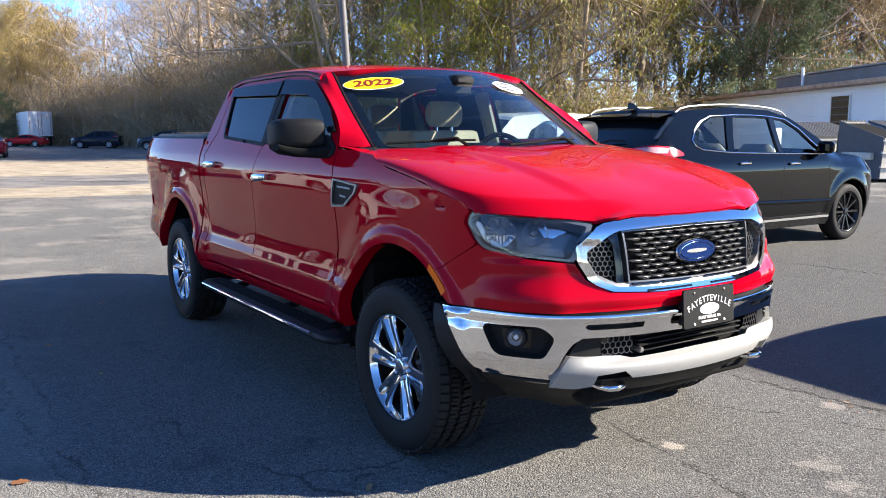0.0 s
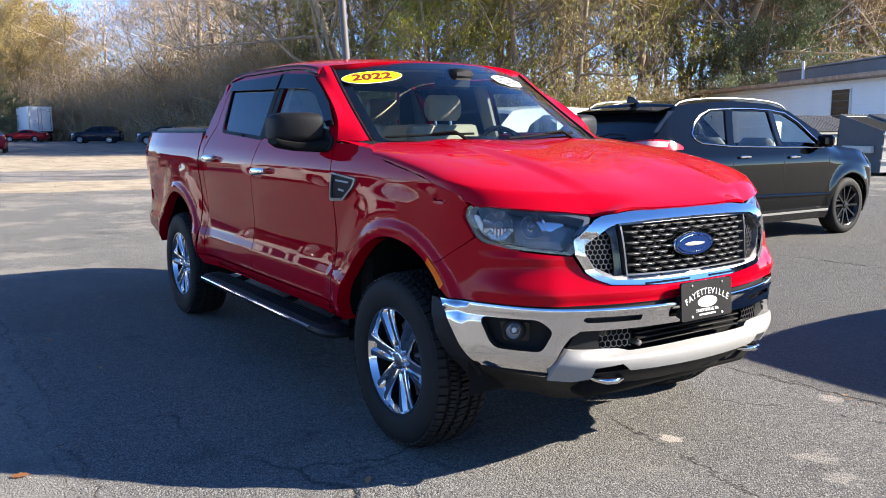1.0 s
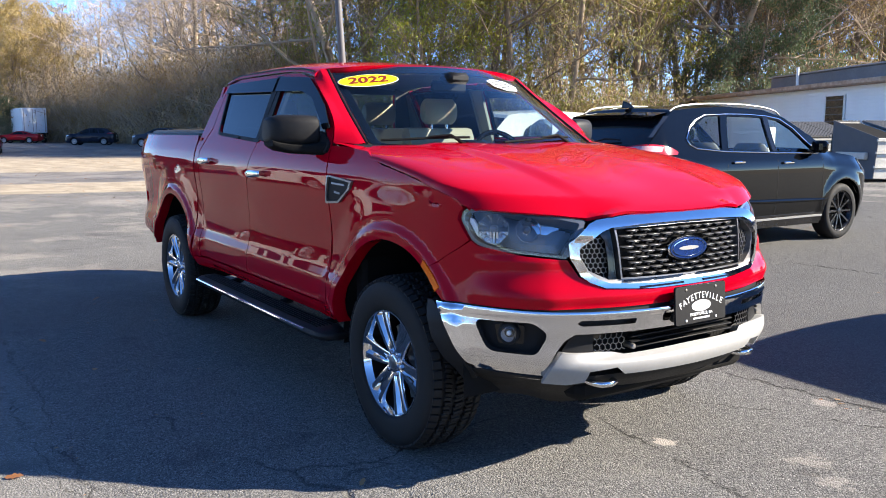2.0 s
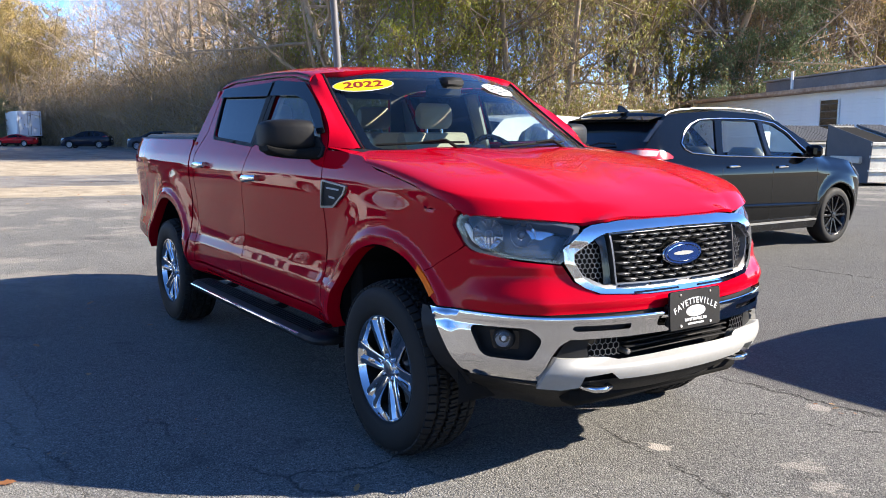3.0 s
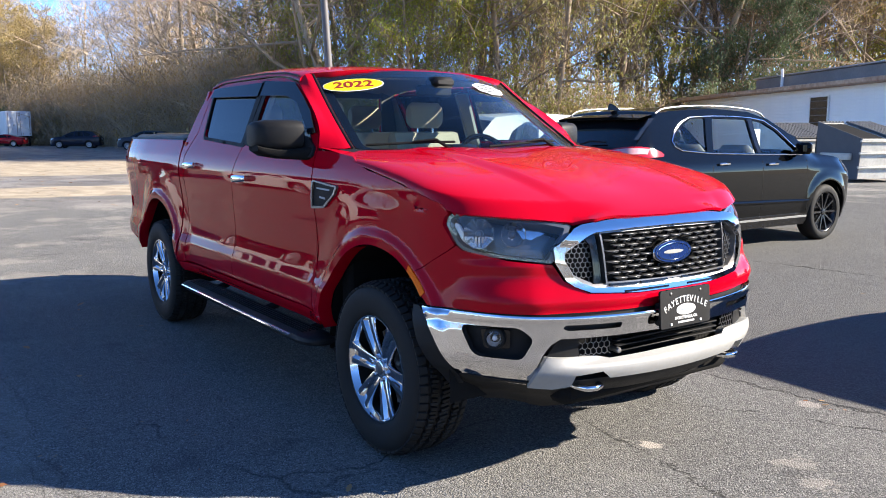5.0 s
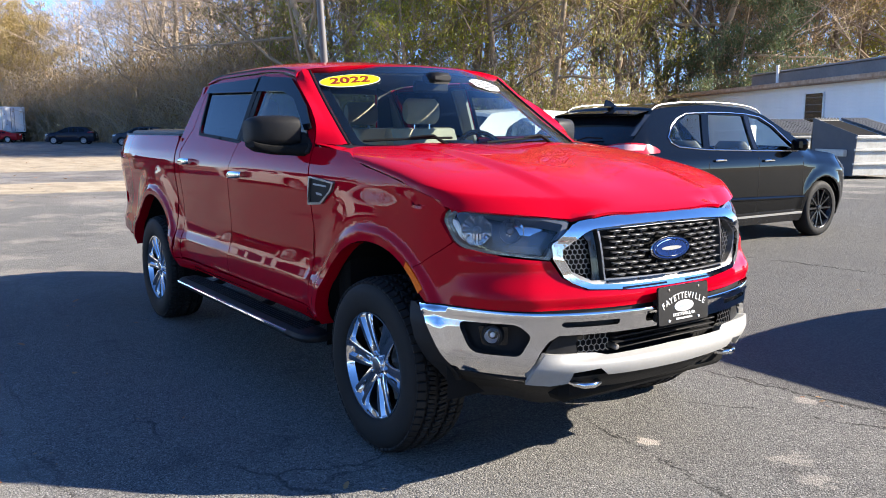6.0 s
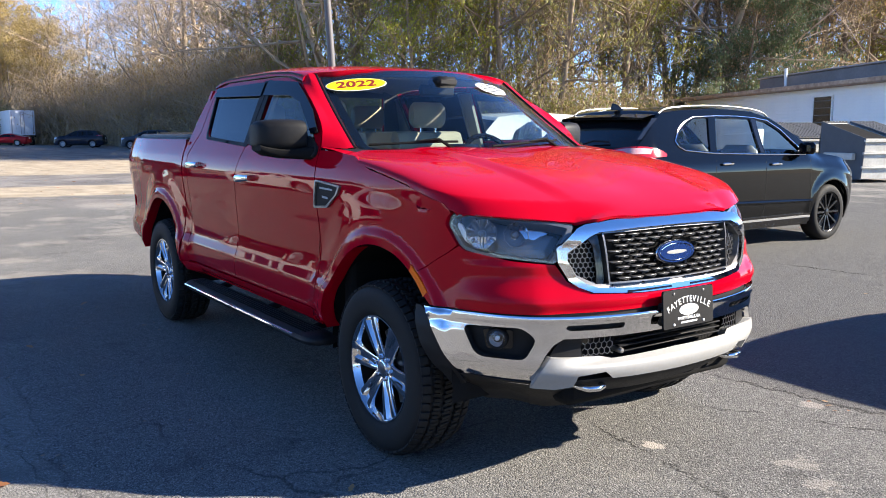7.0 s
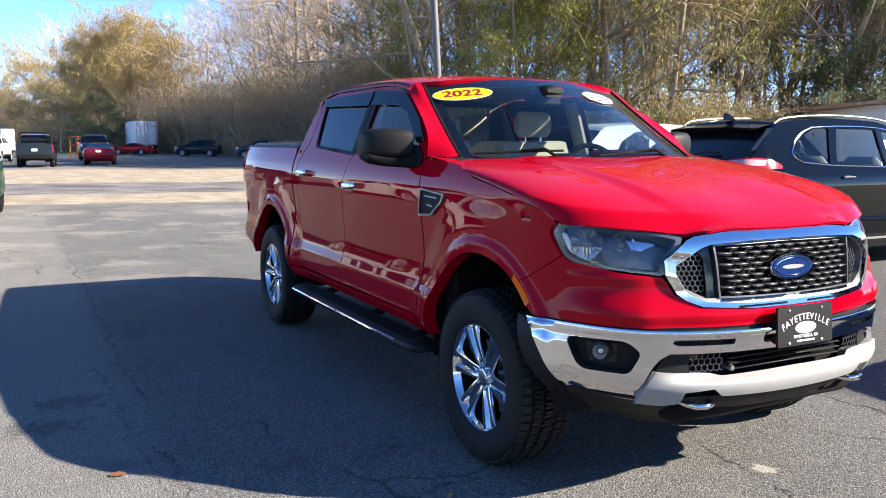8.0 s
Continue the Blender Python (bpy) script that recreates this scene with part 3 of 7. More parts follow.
def bush_meshes(seed, size, stems, leaves, leaf_size, bark, leaf_mat):
    rng = random.Random(seed)
    wood, crown = Geo(), Geo()
    for i in range(stems):
        a = rng.uniform(0, 2 * math.pi)
        p = Vector((rng.gauss(0, 0.3 * size), rng.gauss(0, 0.3 * size), -0.1))
        d = Vector((math.cos(a) * 0.5, math.sin(a) * 0.5, 1)).normalized()
        pts = [p]
        for k in range(4):
            d = (d + Vector((rng.gauss(0, 0.25), rng.gauss(0, 0.25), rng.gauss(-0.05, 0.15)))).normalized()
            pts.append(pts[-1] + d * size * rng.uniform(0.2, 0.36))
        wood.tube(pts, [0.022, 0.018, 0.014, 0.010, 0.007], 3)
        for k in range(1, 5):
            for _ in range(6):
                q = pts[k] + Vector((rng.gauss(0, 0.35), rng.gauss(0, 0.35), rng.gauss(0.2, 0.25))) * size * 0.42
                side = Vector((0.010, 0, 0))
                wood.add([pts[k] + side, pts[k] + Vector((0, 0.010, 0)), pts[k] - side, q], [(0, 1, 3), (1, 2, 3), (2, 0, 3)])
            for _ in range(leaves):
                s = leaf_size * rng.uniform(0.6, 1.3)
                q = pts[k] + Vector((rng.gauss(0, 0.2), rng.gauss(0, 0.2), rng.gauss(0.05, 0.2))) * size * 0.6
                crown.add([(-s, 0, 0), (0, -0.5 * s, 0.12 * s), (s, 0, 0), (0, 0.5 * s, 0.12 * s)], [(0, 1, 2, 3)],
                          Matrix.Translation(q) @ pose(0, 0, 0, rng.uniform(0, 360), rng.uniform(0, 360), rng.uniform(0, 360)))
    return mesh_of("stems", wood, bark, 60), mesh_of("foliage", crown, leaf_mat, 0)


def planted(name, meshes, label, category, group, m):
    ob = thing(name, label, category, group, m)
    part("trunk" if name == "tree" else "brushwood", meshes[0], None, ob)
    if meshes[1]:
        part("crown" if name == "tree" else "foliage", meshes[1], None, ob)
    return ob


KINDS = {
    "bare": (tree_meshes(1, 17, 0.24, 15, 0.14, 0, 0.1, PALE_BARK, None), "bare grey-brown deciduous tree with fine twigs"),
    "bare_tall": (tree_meshes(2, 19, 0.20, 15, 0.10, 2, 0.09, BARK, LEAF_BROWN, 0.34, 0.7), "tall bare tree with a few brown leaves"),
    "bare_wide": (tree_meshes(3, 14, 0.26, 14, 0.10, 0, 0.1, PALE_BARK, None, 0.58, 0.35, 0.12), "wide bare tree with drooping branches"),
    "olive": (tree_meshes(4, 16, 0.18, 14, 0.08, 17, 0.085, BARK, LEAF_OLIVE, 0.32, 0.5), "slim tree with thin olive leaves"),
    "brown": (tree_meshes(5, 15, 0.19, 14, 0.08, 15, 0.08, BARK, LEAF_BROWN, 0.36, 0.5), "tree holding dry brown leaves"),
    "lime": (tree_meshes(6, 11, 0.15, 13, 0.10, 28, 0.092, BARK, LEAF_LIME, 0.34, 0.5), "yellow-green leafy tree at the wood's edge"),
    "gold": (tree_meshes(7, 19, 0.32, 16, 0.10, 38, 0.125, PALE_BARK, LEAF_GOLD, 0.46, 0.5), "large golden autumn tree"),
    "arching": (tree_meshes(9, 21, 0.34, 13, 0.16, 0, 0.1, PALE_BARK, None, 0.70, 0.30, 0.10, 8), "old bare tree with long arching limbs"),
    "dark": (tree_meshes(8, 12, 0.22, 16, 0.06, 40, 0.11, BARK, LEAF_DARK, 0.36, 0.3), "dense dark evergreen tree"),
}
BUSHES = {
    "brush": (bush_meshes(21, 3.4, 70, 7, 0.065, PALE_BARK, LEAF_BROWN), "tangle of brown brush at the wood's edge"),
    "scrub": (bush_meshes(22, 2.8, 55, 15, 0.07, BARK, LEAF_OLIVE), "olive green scrub at the wood's edge"),
}
rng = random.Random(5)


def bank_height(back_off):
    return 0 if back_off < 0 else np.interp(back_off, (0, 2, 10, 24, 40), (0.1, 0.25, 0.8, 1.8, 3.2))


for back_off, gap, mix in ((0.5, 0.062, "bare bare_tall olive brown bare_wide olive lime"), (5, 0.058, "bare_tall olive bare brown olive bare_tall"), (12, 0.058, "bare bare_tall brown olive bare_tall"), (21, 0.066, "bare_tall brown bare olive"), (31, 0.075, "brown bare_tall brown olive")):
    b = -0.68 + rng.uniform(0, 0.05)
    while b < 0.62:
        bearing = b + rng.uniform(-0.02, 0.02)
        kind = rng.choice(mix.split())
        if bearing < -0.24:
            kind = rng.choice(("bare", "bare_wide", "bare", "bare_wide", "bare_tall"))
        if bearing < -0.46:
            kind = rng.choice(("gold", "gold", "bare", "olive"))
        if -0.09 < bearing < 0.05 and back_off < 8:
            kind = rng.choice(("lime", "olive", "lime"))
        if bearing > 0.44:
            kind = rng.choice(("lime", "olive", "brown", "bare_tall"))
        if -0.28 < bearing < 0.0 and back_off > 20 and rng.random() < 0.5:
            b += gap
            continue
        if bearing < -0.2 and back_off < 8 and rng.random() < 0.5:
            b += gap * 0.5
            continue
        p = far_place(bearing, WOOD_EDGE(bearing) + back_off + rng.uniform(-1.5, 2.5))
        meshes, label = KINDS[kind]
        s = rng.uniform(0.85, 1.2) * (0.70 if kind == "gold" else 1.35 if -0.38 < bearing < -0.06 else 1.32 if bearing > 0.25 else 1.2 if bearing > -0.2 else 1)
        planted("tree", meshes, label, "tree", "trees of the wood", Matrix.Translation((p.x, p.y, bank_height(back_off) - 0.1)) @ pose(0, 0, 0, 0, 0, rng.uniform(0, 360)) @ Matrix.Diagonal((s, s, s, 1)))
        b += gap * (47 / WOOD_EDGE(bearing)) ** 0.35 * rng.uniform(0.7, 1.3)
b = -0.66
while b < 0.75:
    p = far_place(b, WOOD_EDGE(b) + rng.uniform(-2.0, 9.0))
    meshes, label = BUSHES[rng.choice(("brush", "brush", "scrub") if b < -0.12 else ("scrub", "scrub", "brush"))]
    s = rng.uniform(0.8, 1.7)
    planted("bush", meshes, label, "bush", "brush at the wood's edge", Matrix.Translation((p.x, p.y, 0.1)) @ pose(0, 0, 0, 0, 0, rng.uniform(0, 360)) @ Matrix.Diagonal((s, s, s, 1)))
    b += 0.015 * rng.uniform(0.6, 1.4)
for i in range(70):
    bearing = rng.uniform(-0.46, -0.17)
    p = far_place(bearing, WOOD_EDGE(bearing) + rng.uniform(-4.5, 4))
    meshes, label = BUSHES["brush"]
    s = rng.uniform(1.2, 2.1)
    planted("bush", meshes, label, "bush", "brush at the wood's edge", Matrix.Translation((p.x, p.y, 0.2)) @ pose(0, 0, 0, 0, 0, rng.uniform(0, 360)) @ Matrix.Diagonal((s, s, s * 1.15, 1)))
for i in range(16):
    bearing = -0.60 + 0.155 * (i + rng.random()) / 16
    p = far_place(bearing, 116 + 5 * (i % 3) + rng.uniform(-1, 1))
    s = (0.88 - 2.2 * abs(bearing + 0.515)) * rng.uniform(0.92, 1.05)
    planted("tree", KINDS["gold" if i % 4 else "bare_wide"][0], KINDS["gold" if i % 4 else "bare_wide"][1], "tree", "trees of the wood", Matrix.Translation((p.x, p.y, -0.1)) @ pose(0, 0, 0, 0, 0, rng.uniform(0, 360)) @ Matrix.Diagonal((s, s, s, 1)))
for bearing, depth, s in ((0.365, 56, 0.95), (0.392, 58, 1.05)):
    p = far_place(bearing, depth)
    planted("tree", KINDS["dark"][0], KINDS["dark"][1], "tree", "trees of the wood", Matrix.Translation((p.x, p.y, -0.1)) @ pose(0, 0, 0, 0, 0, 900 * bearing) @ Matrix.Diagonal((s * 0.8, s * 0.8, s, 1)))
for bearing, depth, s, turn in ((-0.245, 80, 1.0, 40), (-0.30, 90, 0.85, 200)):
    p = far_place(bearing, depth)
    planted("tree", KINDS["arching"][0], KINDS["arching"][1], "tree", "trees of the wood", Matrix.Translation((p.x, p.y, -0.1)) @ pose(0, 0, 0, 0, 0, turn) @ Matrix.Diagonal((s, s, s, 1)))
for bearing, depth, s in ((-0.535, 106, 0.50), (-0.552, 110, 0.62), (-0.518, 104, 0.42), (-0.575, 112, 0.40)):
    p = far_place(bearing, depth)
    planted("tree", KINDS["dark"][0], "dark evergreen tree standing on the lawn", "tree", "trees of the wood", Matrix.Translation((p.x, p.y, -0.1)) @ Matrix.Diagonal((s, s, s, 1)))
lawn_rows = [[tuple(far_place(-0.62 + 0.14 * j / 6, d) + Vector((0, 0, 0.012))) for j in range(7)] for d in (101, 106, 112, 119)]
tagged(part("lawn", Geo().grid(lawn_rows), GRASS), "patch of green grass beyond the car park", "lawn", kind="structure")

# an unseen wooded bank round the rest of the lot, added to close reflections
rows = []
for radius, high in ((62, 0.02), (66, 0.2), (74, 0.6), (84, 1.0), (110, 1.2)):
    rows.append([(radius * math.cos(a), radius * math.sin(a), high * (1 + 0.15 * math.sin(a * 17) + 0.1 * math.sin(a * 41)) if high > 0.1 else high) for a in (radians(-158 + 3 * i) for i in range(91))])
tagged(part("woodland_bank", Geo().grid(rows), LITTER), "unseen leaf-strewn bank, added round the car park to close the horizon", "woodland floor", kind="structure")
# more woods round the rest of the lot, unseen, added to darken the reflections
for i in range(136):
    a = radians(-150 + 2.1 * i)
    p = Vector((math.cos(a), math.sin(a), 0)) * (70 + 6 * (i % 3) + rng.uniform(-2, 2))
    side = p - EYE
    if 30 < math.degrees(a) % 360 < 100:
        continue
    if side.dot(AHEAD) > 0 and abs(side.dot(ASIDE) / side.dot(AHEAD)) < 1.1:
        continue
    meshes, label = KINDS[rng.choice(("brown", "olive", "olive", "bare_tall"))]
    low = 0.38 if 180 < math.degrees(a) % 360 < 262 else 0.85
    planted("tree", meshes, label, "tree", "trees round the lot", Matrix.Translation((p.x, p.y, -0.1)) @ pose(0, 0, 0, 0, 0, rng.uniform(0, 360)) @ Matrix.Diagonal((low, low, low, 1)))

# ---------------------------------------------------------------- light pole, white building, bins, trailer
POLE_METAL = surface("painted_steel_pole", (0.085, 0.075, 0.075), (0.115, 0.105, 0.105), rough=0.5, rough2=0.65, scale=2)
base = far_place(-0.1065, 24.5)
lean = ASIDE * -0.055
lamp_post = thing("lamp_post", "dark steel car park light pole leaning slightly", "lamp post", m=Matrix.Translation(base))
part("pole", Geo().tube([(0, 0, -0.02), tuple(lean * 4 + Vector((0, 0, 4))), tuple(lean * 9 + Vector((0, 0, 9)))], [0.115, 0.105, 0.085], 16), POLE_METAL, lamp_post)
part("foot", Geo().lathe([(0.0, 0.30), (0.22, 0.30), (0.25, 0.26), (0.26, -0.02)], 20, pose(0, 0, 0, 0, 0, 0) @ pose(0, 0, 0, 90, 0, 0)), surface("pole_foot", (0.35, 0.34, 0.32), rough=0.9), lamp_post)
head = part("lamp_head", Geo().box(*(lean * 9 + Vector((0.25, 0, 9.05))), 0.7, 0.35, 0.14, 0.03), POLE_METAL, lamp_post)

SIDING = surface("white_siding", (0.88, 0.88, 0.88), (0.82, 0.82, 0.83), rough=0.5, rough2=0.65, scale=1.2, fine=20)
ROOF_EDGE = surface("rusty_roof_edge", (0.55, 0.40, 0.29), (0.30, 0.17, 0.11), rough=0.8, scale=2.0, fine=8, bump=0.004, bump_scale=40)
TAR = surface("grey_roofing_felt", (0.14, 0.145, 0.16), (0.20, 0.205, 0.22), rough=0.8, scale=1.0, fine=10)
near, far = far_place(0.66, 22.0), far_place(0.307, 42.4)
run = far - near
length = run.length
along = run.normalized()
out_dir = Vector((along.y, -along.x, 0))
if out_dir.dot(EYE - near) < 0:
    out_dir = -out_dir
at_wall = Matrix((along, out_dir, Vector((0, 0, 1)))).transposed().to_4x4()
house = thing("building", "long white building with horizontal siding and a flat rusty-edged roof", "building", m=Matrix.Translation(far_place(0.66, 28.6) + Vector((0, 0, -0.42))) @ at_wall @ Matrix.Diagonal((1.3, 1.3, 1.3, 1)))
EAVE = 3.02
core = part("wall", Geo().box(length / 2, -3.0, EAVE / 2, length, 5.9, EAVE - 0.02, 0.01), SIDING, house)
board = mesh_of("siding_board", Geo().loft([[(0, 0.0, 0), (length, 0.0, 0), (length, 0.040, 0.004), (0, 0.040, 0.004)], [(0, 0.0, 0.122), (length, 0.0, 0.122), (length, 0.006, 0.124), (0, 0.006, 0.124)]]), SIDING)
for i in range(24):
    part("siding_board", board, None, core, "", pose(0, -0.05 + 0.002, 0.10 + 0.12 * i))
eave = part("roof", Geo().box(length / 2, -2.9, EAVE + 0.05, length + 0.7, 6.9, 0.16, 0.03), ROOF_EDGE, house, "rusty metal roof edge")
upper = Geo().box(6.3, -3.4, EAVE + 0.42, 16.6, 4.6, 0.62, 0.04)
part("upper_roof", upper, TAR, house, "grey felt roof box")
part("upper_cap", Geo().box(6.3, -3.4, EAVE + 0.76, 16.8, 4.8, 0.06, 0.02), surface("pale_cap", (0.33, 0.34, 0.36), rough=0.6), house)
part("vent_pipe", Geo().tube([(11.6, -0.75, EAVE + 0.05), (11.64, -0.75, EAVE + 0.98)], 0.06, 10), WHITE_INK, house)
pane = part("window", Geo().box(7.4, -0.03, 2.18, 1.15, 0.12, 1.02, 0.01), surface("window_dark", (0.018, 0.018, 0.020), (0.03, 0.03, 0.032), rough=0.15, rough2=0.3), house, "dark louvred window")
for i in range(4):
    part("louvre", Geo().box(7.4, 0.035, 1.80 + 0.25 * i, 1.12, 0.02, 0.03, 0.004), TRIM_GREY, pane)
for sx in (-0.6, 0.6):
    part("window_frame", Geo().box(7.4 + sx, 0.02, 2.18, 0.06, 0.05, 1.10, 0.008), WHITE_INK, pane)

BIN_GREY = surface("painted_bin_steel", (0.55, 0.54, 0.49), (0.40, 0.385, 0.34), rough=0.6, rough2=0.8, scale=2.5, fine=14, bump=0.004, bump_scale=30)
# the same bin paint with blue shade put into the colour, for one side wall
BIN_SHADED = surface("shaded_bin_steel", (0.045, 0.052, 0.065), (0.075, 0.08, 0.09), rough=0.55, rough2=0.7, scale=3)


LID_GREY = surface("weathered_lid", (0.075, 0.075, 0.072), (0.11, 0.11, 0.105), rough=0.5, rough2=0.65, scale=4)


def dumpster(m, label, open_lid):
    """A front-load bin: sloped body, ribs, fork pockets, ribbed plastic lids."""
    ob = thing("dumpster", label, "dumpster", "bins beside the white building", m)
    section = [(-0.85, 0.12), (0.80, 0.12), (0.92, 1.25), (-0.88, 1.72)]
    body = part("bin_body", Geo().loft([[(x, y, z) for y, z in section] for x in (-0.95, 0.95)]), BIN_GREY, ob)
    for z in (0.45, 0.85, 1.2):
        part("rib", Geo().box(0, 0.80 + 0.1 * (z - 0.12) / 1.13 + 0.03, z, 1.95, 0.06, 0.08, 0.015), BIN_GREY, body)
    for s in (-1, 1):
        part("fork_pocket", Geo().box(s * 1.02, 0.0, 0.75, 0.14, 1.2, 0.20, 0.02), BIN_GREY, ob)
        part("side_wall", Geo().prism([(-0.90, 0.10), (0.85, 0.10), (0.96, 1.27), (-0.90, 1.78)], 0.02, Matrix.Translation((s * 0.965, 0, 0)) @ pose(0, 0, 0, 0, 0, 90)), BIN_SHADED if open_lid and s > 0 else BIN_GREY, ob)
    for s in (-1, 1):
        lid, rib = Geo(), []
        for i in range(8):
            x = s * 0.48 + (i - 3.5) * 0.115
            rib += [(x - 0.052, 0.012), (x - 0.03, 0.05), (x + 0.03, 0.05), (x + 0.052, 0.012)]
        rib += [(s * 0.48 + 0.46, -0.004), (s * 0.48 - 0.46, -0.004)]
        lid.loft([[(x, y, z + h) for x, h in rib] for y, z in (((-0.88, 1.74), (0.0, 1.53), (0.97, 1.27)) if not (open_lid and s > 0) else ((-0.90, 1.74), (-0.98, 1.2), (-1.0, 0.8)))])
        part("lid", lid, LID_GREY, ob, "ribbed black plastic lid")
    if open_lid:
        # black sheet over the solid body, standing for the shade inside the bin
        part("inside_shade", Geo().loft([[(0.08, -0.80, 1.68), (0.90, -0.80, 1.68), (0.90, 0.86, 1.255), (0.08, 0.86, 1.255)], [(0.08, -0.80, 1.70), (0.90, -0.80, 1.70), (0.90, 0.86, 1.275), (0.08, 0.86, 1.275)]]), LINER, ob)
    return ob


face = math.degrees(math.atan2(out_dir.y, out_dir.x)) - 90
for bearing, depth, label, opened in ((0.455, 27.5, "weathered grey dumpster with ribbed black lids", False), (0.535, 24.5, "weathered grey dumpster with one lid thrown open", True)):
    p = far_place(bearing, depth)
    dumpster(Matrix.Translation(p) @ pose(0, 0, 0, 0, 0, -110), label, opened)

TRAILER_WHITE = surface("trailer_white", (0.70, 0.71, 0.73), (0.60, 0.61, 0.64), rough=0.45, scale=0.6, fine=10)
p = far_place(-0.483, 99)
trailer = thing("box_trailer", "white box trailer with rear doors beside the woods", "trailer", m=Matrix.Translation(p) @ pose(0, 0, 0, 0, 0, math.degrees(math.atan2(AHEAD.y, AHEAD.x)) + 35))
box = part("box", Geo().box(4.0, 0, 2.6, 8.0, 2.7, 3.0, 0.05), TRAILER_WHITE, trailer)
for y in (-0.66, 0.66):
    door = part("door", Geo().box(-0.03, y, 2.6, 0.06, 1.28, 2.8, 0.02), TRAILER_WHITE, trailer)
    for k in (-0.48, 0.48):
        part("lock_rod", Geo().tube([(-0.08, y + k, 1.3), (-0.08, y + k, 3.9)], 0.03, 6), STEEL, door)
part("sill", Geo().box(-0.05, 0, 1.1, 0.15, 2.7, 0.2, 0.02), LINER, trailer)
for x in (1.2, 2.4):
    for y in (-1.2, 1.2):
        part("wheel", Geo().lathe([(0.0, -0.15), (0.3, -0.15), (0.48, -0.13), (0.5, 0), (0.48, 0.13), (0.0, 0.15)], 20, pose(x, y, 0.5)), RUBBER, trailer)
part("chassis", Geo().box(4.0, 0, 1.0, 7.5, 1.2, 0.25, 0.03), LINER, trailer)
ORANGE = surface("orange_steel", (0.55, 0.16, 0.03), (0.42, 0.11, 0.02), rough=0.55)
p = far_place(-0.575, 72)
rack = thing("equipment_rack", "orange steel equipment rack behind parked trucks", "rack", m=Matrix.Translation(p) @ pose(0, 0, 0, 0, 0, 40))
for x in (-0.5, 0.5):
    for y in (-0.4, 0.4):
        part("post", Geo().box(x, y, 1.0, 0.10, 0.10, 2.0, 0.01), ORANGE, rack)
for z in (0.5, 1.2, 1.95):
    part("beam", Geo().box(0, -0.4, z, 1.1, 0.08, 0.12, 0.01), ORANGE, rack)
    part("beam", Geo().box(0, 0.4, z, 1.1, 0.08, 0.12, 0.01), ORANGE, rack)
p = far_place(-0.668, 66)
small = copy_thing(trailer, Matrix.Translation(p) @ pose(0, 0, 0, 0, 0, 235))
small.scale = (0.7, 0.62, 0.62)
tagged(small, "white cargo trailer beside the parked trucks")

# ---------------------------------------------------------------- fallen leaves
LEAF_FALLEN = leaf_material("fallen_leaf", (0.36, 0.14, 0.05), (0.25, 0.115, 0.05), (0.42, 0.24, 0.10), (0.20, 0.13, 0.075))
rng = random.Random(31)
litter = Geo()


def fallen(x, y, s):
    """One curled leaf with a bent midrib and lobed edge."""
    m = Matrix.Translation((x, y, 0.004 + 0.1 * s)) @ pose(0, 0, 0, rng.uniform(-14, 14), rng.uniform(-14, 14), rng.uniform(0, 360))
    edge = [(1.0, 0), (0.55, 0.35), (0.30, 0.30), (0.05, 0.52), (-0.25, 0.30), (-0.6, 0.36), (-0.85, 0.05)]
    left = [(a * s, b * s, 0.22 * b * s) for a, b in edge]
    right = [(a * s, -b * s, 0.22 * b * s) for a, b in edge[1:-1]]
    litter.add(left + right[::-1] + [(0, 0, 0)], [(i, (i + 1) % 12, 12) for i in range(12)], m)


for x, y, s in ((0.28, -1.19, 0.030), (0.80, 1.35, 0.020), (0.86, 1.30, 0.016), (0.75, 1.40, 0.018), (0.90, 1.36, 0.014), (0.70, 1.33, 0.015), (-0.55, -2.35, 0.04), (-2.0, -1.75, 0.035), (-2.9, -1.9, 0.035), (-4.2, -1.3, 0.04), (-3.1, -1.1, 0.03)):
    fallen(x, y, s)
for i in range(230):
    fallen(rng.uniform(-16, 3.5), rng.choice((rng.uniform(-4.5, -1.2), rng.uniform(1.2, 9.0))), rng.uniform(0.010, 0.030))
for i in range(70):
    fallen(rng.uniform(-5, 1.5), rng.uniform(-3.2, -1.0), rng.uniform(0.006, 0.014))
for i in range(500):
    fallen(rng.uniform(-46, -14), rng.uniform(-9, 16), rng.uniform(0.03, 0.06))
tagged(part("fallen_leaves", litter, LEAF_FALLEN), "scattered orange-brown fallen leaves on the asphalt", "fallen leaves", kind="stuff")


# ---------------------------------------------------------------- pickup body: the skin
# The pickup heads along +x with its front axle at x = 0; w is the distance from its middle plane.
AXLES = (0.0, -3.22)
ARCH_Z, ARCH_A, ARCH_B = 0.40, 0.50, 0.54
SIDE = curve((0.30, 0.80), (0.46, 0.845), (0.52, 0.882), (0.60, 0.900), (0.66, 0.900), (0.73, 0.881), (0.83, 0.873), (0.95, 0.880),
             (1.06, 0.893), (1.13, 0.901), (1.18, 0.902), (1.25, 0.892), (1.33, 0.866), (1.39, 0.842), (1.55, 0.783), (1.70, 0.724), (1.80, 0.68))
PLAN = curve((-4.45, -0.085), (-4.2, -0.045), (-3.6, -0.012), (-2.6, -0.004), (-1.4, 0), (-0.4, -0.002), (0.05, -0.012), (0.18, -0.0192), (0.3, -0.02))


def arch_gap(x, z, ax):
    """How far (x, z) lies outside the wheel arch of the axle at ax."""
    return math.hypot((x - ax) * ARCH_B / ARCH_A, z - ARCH_Z) - ARCH_B


